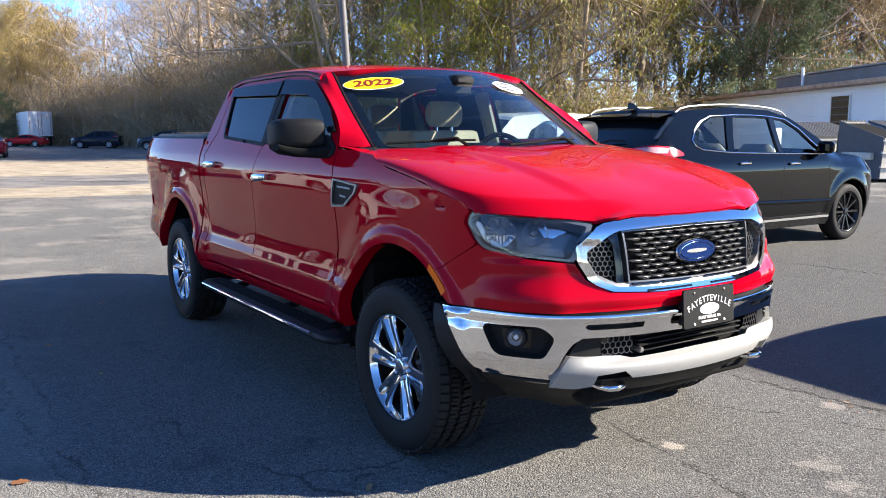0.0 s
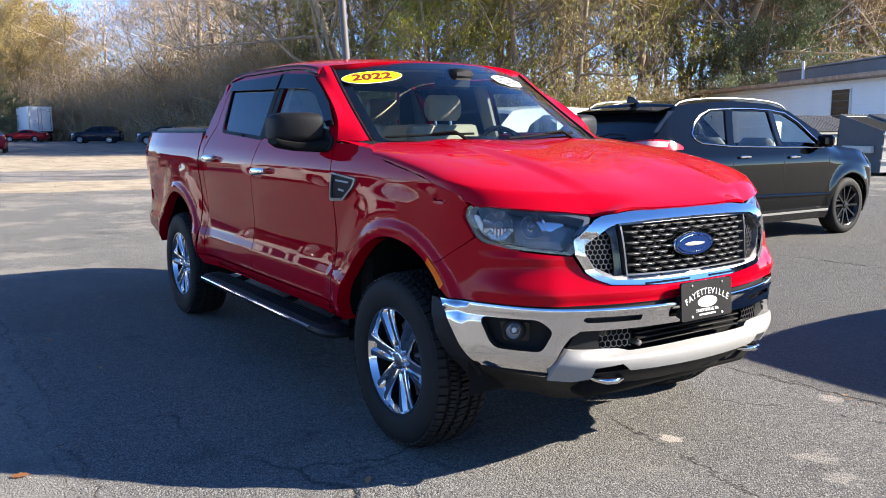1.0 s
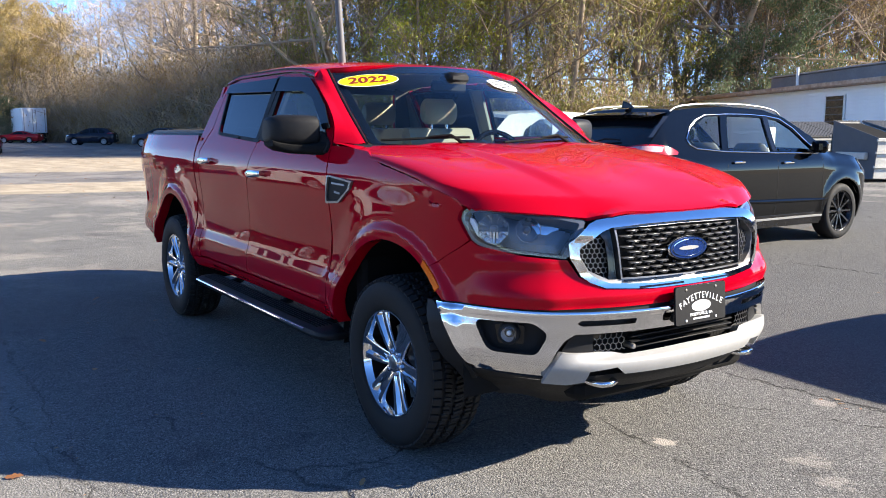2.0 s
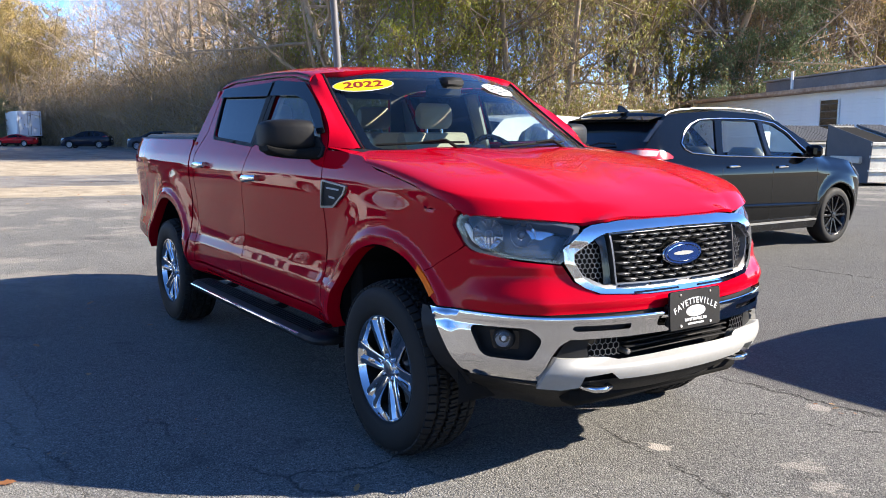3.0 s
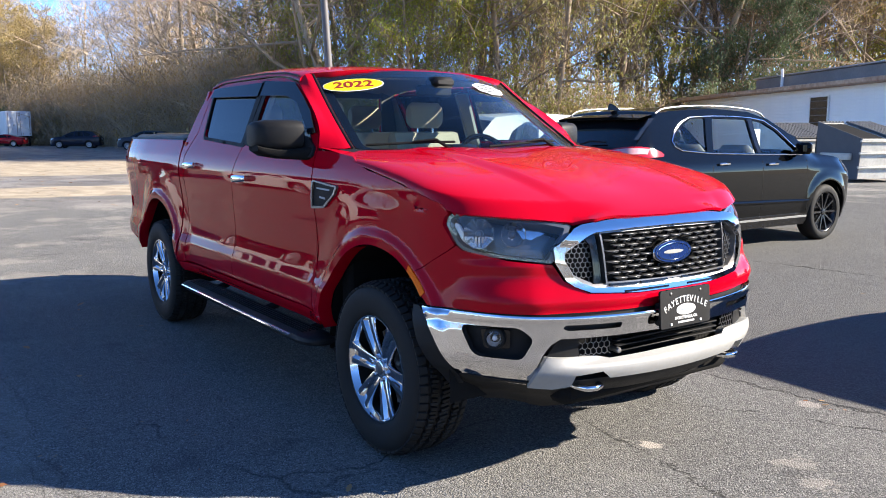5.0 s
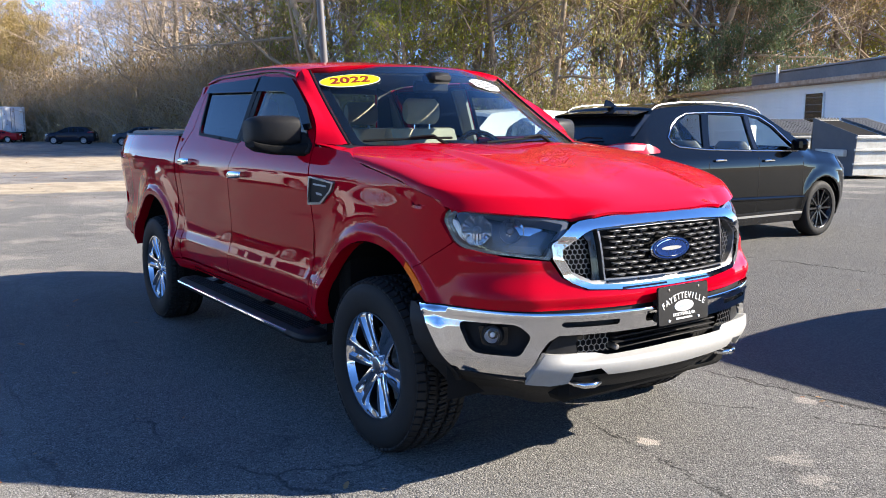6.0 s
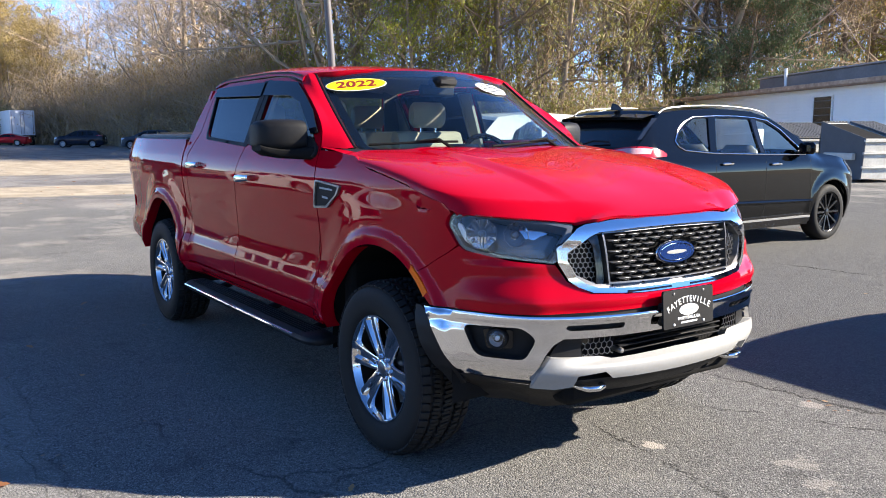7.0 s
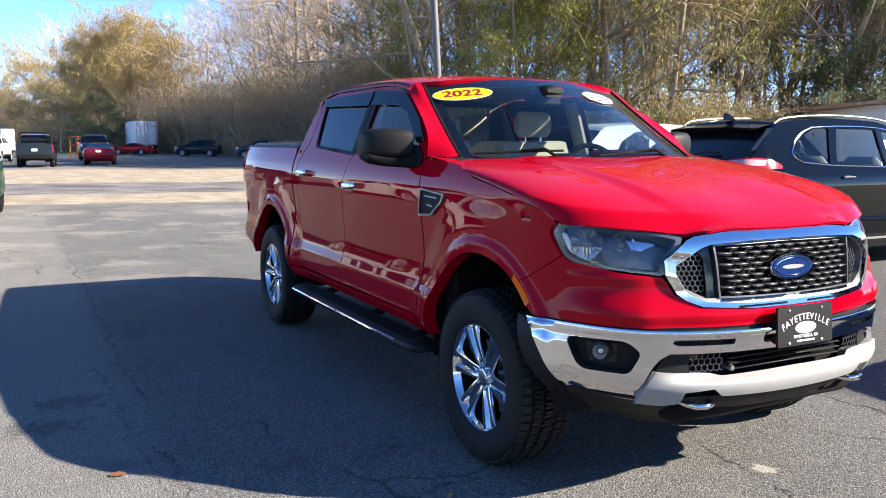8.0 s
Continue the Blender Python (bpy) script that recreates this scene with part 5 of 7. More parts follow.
def fascia_skin(deg, z):
    """The painted nose below the lamps: a small ledge, then a bulge that rolls under at its foot."""
    x, y, h = nose(deg, z)
    push = 0.010 * ease(0.945, 0.912, z) * ease(40, 50, abs(deg)) + 0.024 * ease(0.885, 0.795, z) * (0.35 + 0.65 * ease(34, 50, abs(deg))) - 0.022 * ease(0.785, 0.735, z)
    push *= 1 - ease(62, 79, abs(deg))
    p = Vector((x - 0.2, y, 0))
    return (x + p.x / p.length * push, y + p.y / p.length * push, h)


panel("front_fascia", mirrored(fascia_half), fascia_skin, RED, truck, scale=NOSE, step=0.013, depth=0.04)
panel("fascia_gap", mirrored([(0, 0.75), (47, 0.752), (84, 0.757), (84, 0.715), (47, 0.712), (0, 0.71)]), nose, BLACK_PLASTIC, truck, scale=NOSE, out=-0.022, depth=0.02, step=0.05)
bumper_half = [(0, 0.726), (10, 0.726), (47.7, 0.732), (70, 0.738), (85.2, 0.741), (82.2, 0.69), (78.0, 0.60), (75.4, 0.53), (74.2, 0.488), (71, 0.470), (53.2, 0.452), (49.5, 0.50), (42, 0.622), (39.4, 0.643), (9, 0.640), (0, 0.640)]
fog_hole = rounded([(71.8, 0.693), (52.5, 0.690), (47.2, 0.643), (50.8, 0.563), (66.5, 0.573)], 0.034, NOSE)
slot = rounded([(21.2, 0.672), (21.2, 0.694), (38.8, 0.697), (39.5, 0.686), (37.8, 0.675)], 0.008, NOSE)


def bowl(deg, z):
    """The bumper's skin: the nose, with a rounded crease near its top and a tuck below."""
    x, y, h = nose(deg, z)
    push = 0.014 + 0.012 * math.exp(-((z - 0.715) / 0.012) ** 2) - 0.03 * ease(0.56, 0.44, z)
    p = Vector((x, y, 0)) - Vector((0.2, 0, 0))
    return (x + p.x / p.length * push, y + p.y / p.length * push, h)


both = [fog_hole, slot, [(-a, b) for a, b in fog_hole], [(-a, b) for a, b in slot]]
bumper = panel("front_bumper", mirrored(bumper_half), bowl, CHROME, truck, scale=NOSE, holes=both, step=0.022, depth=0.035, label="chrome front bumper")
for sign in (-1, 1):
    flip = lambda pts, sign=sign: [(sign * a, b) for a, b in pts]
    panel("fog_bezel", flip(rounded([(74, 0.70), (51.5, 0.70), (45.5, 0.643), (49.5, 0.553), (69, 0.563)], 0.02, NOSE)), nose, BLACK_PLASTIC, bumper, scale=NOSE, out=-0.045, depth=0.01, step=0.04)
    panel("slot_back", flip([(20, 0.665), (20, 0.702), (41, 0.704), (41, 0.665)]), nose, BLACK_PLASTIC, bumper, scale=NOSE, out=-0.02, depth=0.01, step=0.05)
    p, n = skin_normal(nose, sign * 60.5, 0.637, 0.2, 0.004)
    m = Matrix.Translation(p - n * 0.02) @ Vector((n.x, n.y, 0)).to_track_quat("-Y", "Z").to_matrix().to_4x4()
    panel("fog_plate", flip(rounded([(66, 0.672), (55.5, 0.670), (55, 0.598), (64, 0.596)], 0.012, NOSE)), nose, GLOSS_BLACK, bumper, scale=NOSE, out=-0.028, depth=0.01, step=0.04)
    fog = part("fog_lamp", Geo().lathe([(0.004, 0.016), (0.016, 0.012), (0.026, 0.002), (0.031, -0.010)], 32), CHROME, bumper, "round fog lamp", m)
    part("fog_ring", Geo().lathe([(0.031, -0.008), (0.033, -0.016), (0.040, -0.014), (0.044, 0.0), (0.045, 0.03)], 32), BLACK_PLASTIC, fog)
    part("fog_lens", Geo().lathe([(0.0, -0.018), (0.018, -0.0165), (0.031, -0.012)], 28), LENS_GLASS, fog)
    part("bulb", Geo().lathe([(0.0, -0.010), (0.008, -0.008), (0.011, 0.0), (0.009, 0.01)], 12), WHITE_LENS, fog)
    panel("bumper_corner", flip([(87.2, 0.735), (83.2, 0.69), (78.8, 0.60), (76.1, 0.53), (74.9, 0.482), (74, 0.44), (79, 0.425), (83, 0.50), (86.5, 0.60), (88.8, 0.70), (89.2, 0.735)]), nose, BLACK_PLASTIC, truck, scale=NOSE, step=0.03, depth=0.05)
    panel("intake_block", flip([(33.2, 0.635), (39.5, 0.635), (44, 0.56), (33.2, 0.555)]), nose, BLACK_PLASTIC, truck, scale=NOSE, out=-0.012, depth=0.06, step=0.04)
    # tow hook
    hook = Geo().tube([(0.70, sign * 0.375, 0.44), (0.83, sign * 0.375, 0.44), (0.868, sign * 0.39, 0.44), (0.88, sign * 0.425, 0.44), (0.868, sign * 0.46, 0.44), (0.83, sign * 0.475, 0.44), (0.70, sign * 0.475, 0.44)], 0.013, 10)
    part("tow_hook", hook, CHROME, truck, "steel tow hook")
    # headlight: dark bowl, two reflectors, clear lens
    shape = rounded([(74.3, 1.108), (77.3, 1.093), (78.5, 1.066), (77.1, 1.035), (74.8, 0.993), (72.4, 0.974), (66.6, 0.956), (53.6, 0.943), (41.6, 0.926), (40.8, 0.948), (33.0, 1.072), (41.3, 1.089), (50.0, 1.098), (59.4, 1.106), (70.8, 1.112)], 0.012, NOSE)
    lamp = panel("headlight", flip(shape), lamp_skin, LENS_GLASS, truck, scale=NOSE, out=-0.004, depth=0.012, step=0.03, label="clear headlight")
    panel("lamp_bowl", flip(shape), nose, LAMP_DARK, lamp, scale=NOSE, out=-0.105, depth=0.01, step=0.04)
    rim = rounded([(74.0, 1.098), (76.2, 1.085), (77.2, 1.062), (75.9, 1.035), (73.6, 0.998), (71.6, 0.983), (66.0, 0.966), (53.8, 0.953), (43.0, 0.938), (42.3, 0.952), (35.2, 1.064), (41.3, 1.080), (50.0, 1.089), (59.4, 1.097), (70.8, 1.103)], 0.012, NOSE)
    panel("lamp_rim", flip(shape), lamp_skin, LAMP_DARK, lamp, scale=NOSE, out=-0.012, depth=0.05, step=0.04, holes=[flip(rim)])
    # the smooth shelf behind the lens, the step below it and the bright wedge beside the inner bowl
    panel("lamp_mask", flip([(60.5, 0.962), (61.5, 1.085), (46, 1.075), (38.5, 1.062), (43, 0.985), (47, 0.955)]), lamp_skin, LAMP_DARK, lamp, scale=NOSE, out=-0.066, depth=0.01, step=0.03)
    panel("lower_tray", flip([(57, 0.958), (57.5, 0.985), (44.5, 0.980), (43.6, 0.948)]), lamp_skin, GUNMETAL, lamp, scale=NOSE, out=-0.040, depth=0.02, step=0.02)
    panel("reflector_wing", flip([(50.5, 1.075), (50.0, 1.030), (46.5, 1.024), (41.0, 1.062), (43.0, 1.073)]), lamp_skin, LAMP_MIRROR, lamp, scale=NOSE, out=-0.045, depth=0.02, step=0.02)
    for deg, z, r, sides in ((67.0, 1.030, 0.062, 8), (53.0, 1.040, 0.050, 10)):
        p, n = skin_normal(nose, sign * deg, z, 0.2, 0.004)
        m = Matrix.Translation(p - n * 0.066) @ Vector((n.x + 0.4, n.y, 0.15)).to_track_quat("-Y", "Z").to_matrix().to_4x4()
        dish = Geo().lathe([(0.012, 0.030), (r * 0.30, 0.027), (r * 0.52, 0.020), (r * 0.74, 0.008), (r * 0.90, -0.008), (r, -0.022)], sides, pose(0, 0, 0, 0, 22.5, 0))
        part("reflector", dish, LAMP_MIRROR, lamp, "faceted chrome reflector", m, 4)
        part("reflector_ring", Geo().tube([(r * math.cos(radians(360 * k / sides + 22.5)), -0.023, r * math.sin(radians(360 * k / sides + 22.5))) for k in range(sides + 1)], 0.0013, 6), GUNMETAL, lamp, "", m)
        for k in range(7):
            part("reflector_step", Geo().box((k - 3) * r * 0.22, 0.006 + 0.003 * abs(k - 3), -r * 0.42, r * 0.14, 0.014, r * 0.42, 0.001), LAMP_MIRROR, lamp, "", m @ pose(0, 0, 0, 14, 0, 6 * (k - 3)))
        part("bulb_shield", Geo().lathe([(0.0, -0.012), (0.010, -0.010), (0.015, -0.002), (0.016, 0.03)], 16), GUNMETAL, lamp, "", m)
    marker = rounded([(75.6, 1.075), (76.3, 1.060), (73.6, 1.005), (71.2, 0.990), (72.6, 1.03), (74.0, 1.07)], 0.006, NOSE)
    panel("turn_lens", flip(marker), lamp_skin, WHITE_LENS, lamp, scale=NOSE, out=-0.035, depth=0.012, step=0.02)

valance_half = [(0, 0.550), (24, 0.547), (28, 0.558), (43.2, 0.574), (52.3, 0.448), (44, 0.440), (38.5, 0.450), (36.2, 0.497), (27.5, 0.508), (25.5, 0.476), (0, 0.470)]


def chin(deg, z):
    x, y, h = nose(deg, z)
    push = 0.028 - 0.05 * ease(0.52, 0.56, z) * (1 - ease(28, 44, abs(deg))) - 0.012 * ease(0.52, 0.44, z)
    p = Vector((x - 0.2, y, 0))
    return (x + p.x / p.length * push, y + p.y / p.length * push, h)


panel("silver_valance", mirrored(valance_half), chin, SILVER, truck, scale=NOSE, step=0.02, depth=0.05, label="silver painted lower bumper valance")

def lip_skin(deg, z):
    """The black air dam: tucked back below the valance."""
    x, y, h = nose(deg, z)
    k = ease(0.47, 0.37, z)
    p = Vector((x - 0.2, y, 0))
    push = -0.11 * k * (1 - 0.2 * ease(55, 75, abs(deg)))
    return (x + p.x / p.length * push, y + p.y / p.length * push, h - 0.035 * k * (1 - ease(45, 65, abs(deg))))


panel("front_lip", mirrored([(0, 0.482), (52, 0.462), (74, 0.482), (80, 0.47), (82, 0.42), (78, 0.37), (70, 0.345), (40, 0.352), (0, 0.362)]), lip_skin, BLACK_PLASTIC, truck, scale=NOSE, step=0.04, depth=0.06, out=-0.004)
panel("intake_back", mirrored([(0, 0.66), (44, 0.66), (44, 0.53), (0, 0.53)]), nose, LINER, truck, scale=NOSE, out=-0.09, depth=0.02, step=0.06)
shutters = [part("intake_slat", Geo().box(0.86, 0, 0.565 + 0.022 * i, 0.03, 0.62, 0.006, 0.002), BLACK_PLASTIC, truck) for i in range(4)]
p, n = skin_normal(nose, -20.5, 0.575, 0.2, 0.004)
part("sensor", Geo().lathe([(0.0, -0.024), (0.008, -0.023), (0.012, -0.016), (0.012, 0.03)], 20), STEEL, truck, "", Matrix.Translation(p - n * 0.02) @ pose(0, 0, 0, 0, 0, 80))


def mesh_net(name, deg0, deg1, z0, z1, cell, outline, out, mat, parent):
    """Hexagonal wire mesh over a stretch of the nose, kept inside an outline."""
    geo = Geo()
    dx, dz = cell / NOSE[0], cell * 0.86
    rows = int((z1 - z0) / dz) + 1
    for r in range(rows):
        for c in range(int((deg1 - deg0) / dx) + 1):
            d, z = deg0 + (c + 0.5 * (r % 2)) * dx, z0 + r * dz
            ring = [(d + 0.56 * dx * math.sin(radians(60 * k)), z + 0.56 * cell * math.cos(radians(60 * k))) for k in range(6)]
            for k in range(3):
                a, b = ring[k], ring[(k + 1)]
                if inside(a, outline) and inside(b, outline):
                    pa, na = skin_normal(nose, a[0], a[1], 0.2, 0.004)
                    pb, nb = skin_normal(nose, b[0], b[1], 0.2, 0.004)
                    geo.tube([pa + na * out, pb + nb * out], 0.0019, 4)
    return part(name, geo, mat, parent)


for sign in (-1, 1):
    area = [(sign * 22.5, 0.56), (sign * 32.8, 0.565), (sign * 32.8, 0.633), (sign * 22.5, 0.63)]
    lo, hi = sorted((sign * 22.5, sign * 32.8))
    mesh_net("intake_mesh", lo, hi, 0.56, 0.64, 0.024, area, -0.012, GUNMETAL, truck)

# grille
grille = part("grille", Geo().box(0.80, 0, 0.94, 0.02, 0.7, 0.2, 0.004), LINER, truck, "dark mesh grille in a chrome surround")
OUTER = mirrored([(0, 1.098), (15, 1.094), (31.0, 1.071), (34, 1.058), (41.6, 0.985), (41.6, 0.93), (38.6, 0.862), (36, 0.838), (31.2, 0.814), (15, 0.800), (0, 0.799)])
INNER = mirrored([(0, 1.052), (15, 1.050), (27.5, 1.041), (30.5, 1.028), (38.4, 0.968), (38.6, 0.935), (36.0, 0.872), (33.5, 0.850), (29.5, 0.831), (15, 0.820), (0, 0.819)])


def rim_skin(deg, z):
    """The chrome surround: bulges towards its middle line."""
    x, y, h = nose(deg, z)
    k = 0.020 if z > 1.0 else 0.014
    return (x + k, y, h)


panel("chrome_surround", OUTER, rim_skin, CHROME, grille, holes=[INNER], scale=NOSE, out=0.0, depth=0.05, step=0.016, label="wide chrome grille surround")
SECOND = mirrored([(0, 1.056), (15, 1.054), (27.5, 1.045), (30.5, 1.032), (38.8, 0.971), (39.0, 0.935), (36.4, 0.869), (33.9, 0.847), (29.5, 0.827), (15, 0.816), (0, 0.815)])
panel("inner_surround", SECOND, nose, STEEL, grille, holes=[mirrored([(0, 1.042), (27.3, 1.034), (30, 1.02), (37.3, 0.964), (37.5, 0.935), (35.2, 0.88), (29, 0.842), (0, 0.832)])], scale=NOSE, out=-0.004, depth=0.06, step=0.03)
panel("grille_back", SECOND, nose, LINER, grille, scale=NOSE, out=-0.07, depth=0.01, step=0.06)
MAIN = mirrored([(0, 1.040), (25.0, 1.033), (24.6, 0.846), (0, 0.840)])
panel("mesh_frame", mirrored([(0, 1.046), (25.6, 1.038), (25.1, 0.840), (0, 0.834)]), nose, GUNMETAL, grille, holes=[MAIN], scale=NOSE, out=0.002, depth=0.05, step=0.03)
for sign in (-1, 1):
    pod = [(sign * a, b) for a, b in ((26.2, 1.032), (30, 1.02), (37.4, 0.965), (37.6, 0.935), (35.3, 0.88), (29.4, 0.842), (25.8, 0.838))]
    lo, hi = sorted((sign * 25.8, sign * 37.6))
    panel("pod_wall", [(sign * a, b) for a, b in ((26.4, 1.034), (30.0, 1.02), (28.6, 0.99), (28.2, 0.88), (28.6, 0.845), (25.8, 0.838))], nose, GLOSS_BLACK, grille, scale=NOSE, out=-0.014, depth=0.02, step=0.04)
    mesh_net("pod_mesh", lo, hi, 0.84, 1.04, 0.022, pod, -0.026, GUNMETAL, grille)
bar_mesh = mesh_of("grille_bar", Geo().box(0, 0, 0, 0.020, 0.058, 0.0048, 0.0015).box(-0.002, 0.012, -0.0068, 0.012, 0.030, 0.0032, 0.001), GUNMETAL)
link_mesh = mesh_of("grille_link", Geo().box(0, 0, 0, 0.018, 0.016, 0.014, 0.003), GLOSS_BLACK)
for row in range(9):
    z = 0.858 + row * 0.0212
    deg = -24.5 + (2.9 if row % 2 else 0.4)
    while deg < 24.0:
        p, n = skin_normal(nose, deg, z, 0.2, 0.004)
        if not inside((p.y, z), ellipse(0, 0.94, 0.135, 0.058, 24)) and abs(deg) < 23.6:
            m = Matrix.Translation(p - n * 0.012) @ Vector((n.x, n.y, 0)).to_track_quat("X", "Z").to_matrix().to_4x4()
            part("grille_bar", bar_mesh, None, grille, "", m @ pose(0, 0, 0, 0, 4, 0))
            q, n2 = skin_normal(nose, deg + 2.45, z + 0.010, 0.2, 0.004)
            if row < 8 and abs(deg + 2.45) < 24:
                part("grille_link", link_mesh, None, grille, "", Matrix.Translation(q - n2 * 0.02) @ Vector((n2.x, n2.y, 0)).to_track_quat("X", "Z").to_matrix().to_4x4())
        deg += 4.9
for z0, deg0, deg1 in ((0.8335, 3, 13), (0.8335, 14, 24), (0.808, 4, 20)):
    for sign in (-1, 1):
        panel("grille_slit", [(sign * deg0, z0 - 0.004), (sign * deg1, z0 - 0.004), (sign * deg1, z0 + 0.004), (sign * deg0, z0 + 0.004)], rim_skin if z0 < 0.82 else nose, GLOSS_BLACK, grille, scale=NOSE, out=0.004, depth=0.006, step=0.05)
FACE = pose(0.877, 0, 0.94, 0, 0, 90) @ pose(0, 0, 0, -3, 0, 0)
badge = part("oval_badge", Geo().prism(ellipse(0, 0, 0.118, 0.050, 56), 0.03, FACE, 0.004), CHROME, grille, "blue oval badge with a chrome rim")
part("enamel", Geo().prism(ellipse(0, 0, 0.110, 0.043, 56), -0.0025, FACE), BLUE_ENAMEL, badge)
part("enamel_line", Geo().tube([FACE @ Vector((x, -0.0035, z)) for x, z in ellipse(0, 0, 0.098, 0.034, 48) + [(0.098, 0)]], 0.0016, 5), CHROME, badge)
script = Geo()
script.prism(ellipse(0, 0, 0.060, 0.008, 40), -0.0015, FACE @ pose(0, -0.0025, 0))
part("emblem", script, SILVER, badge)

# front plate on its black holder
plate_at = pose(0.952, 0, 0.722, 0, 0, 90) @ pose(0, 0, 0, -4, 0, 0)
RIM = rounded([(-0.1525, -0.076), (0.1525, -0.076), (0.1525, 0.076), (-0.1525, 0.076)], 0.012)
plate = part("front_plate", Geo().prism(RIM, 0.004, plate_at, 0.001), BLACK_PLASTIC, truck, "black dealer plate with white lettering")
part("plate_rim", Geo().prism([(x * 1.02, z * 1.03) for x, z in RIM], 0.004, plate_at @ pose(0, 0.003, 0)), GLOSS_BLACK, plate)
part("plate_holder", Geo().box(0.922, 0, 0.70, 0.03, 0.28, 0.09, 0.006), BLACK_PLASTIC, plate)
for i, ch in enumerate("FAYETTEVILLE"):
    t = (i - 5.5) / 5.5
    words("letter", ch, 0.036, WHITE_INK, plate, plate_at @ pose(0.122 * t, -0.001, 0.033 - 0.034 * t * t, 90, 0, 0) @ pose(0, 0, 0, 0, 0, -27 * t), 0.0008)
part("plate_oval", Geo().prism(ellipse(0, 0, 0.058, 0.0225, 40), -0.0018, plate_at @ pose(0, 0, -0.008)), WHITE_INK, plate, "plain white oval")
part("oval_mark", Geo().prism(ellipse(0, 0, 0.036, 0.006, 30), -0.001, plate_at @ pose(0, -0.0018, -0.008)), GREY_INK, plate)
words("small_lettering", "FAYETTEVILLE, GA", 0.0165, WHITE_INK, plate, plate_at @ pose(0, -0.001, -0.041, 90, 0, 0), 0.0008, bold=0.0003)
for width, z in ((0.100, -0.058),):
    for k in range(9):
        part("bar", Geo().box(0, 0, 0, width / 11, 0.002, 0.0075, 0.0005), WHITE_INK, plate, "", plate_at @ pose(width * (k - 4) / 9, -0.001, z))
for x in (-0.09, 0.09):
    for z in (-0.062, 0.062):
        part("plate_bolt", Geo().lathe([(0.0, -0.004), (0.005, -0.003), (0.006, 0.001)], 10), STEEL if z > 0 else WHITE_INK, plate, "", plate_at @ pose(x, 0, z))

# ---------------------------------------------------------------- pickup: wheels
TYRE = [(0.236, -0.098), (0.240, -0.116), (0.252, -0.126), (0.272, -0.131), (0.30, -0.135), (0.325, -0.134), (0.345, -0.130), (0.362, -0.120), (0.374, -0.106), (0.379, -0.085), (0.380, 0.0)]
RIM_PROFILE = [(0.232, -0.096), (0.240, -0.112), (0.239, -0.119), (0.232, -0.119), (0.226, -0.108), (0.219, -0.085), (0.205, -0.03), (0.20, 0.04), (0.215, 0.10), (0.238, 0.115)]


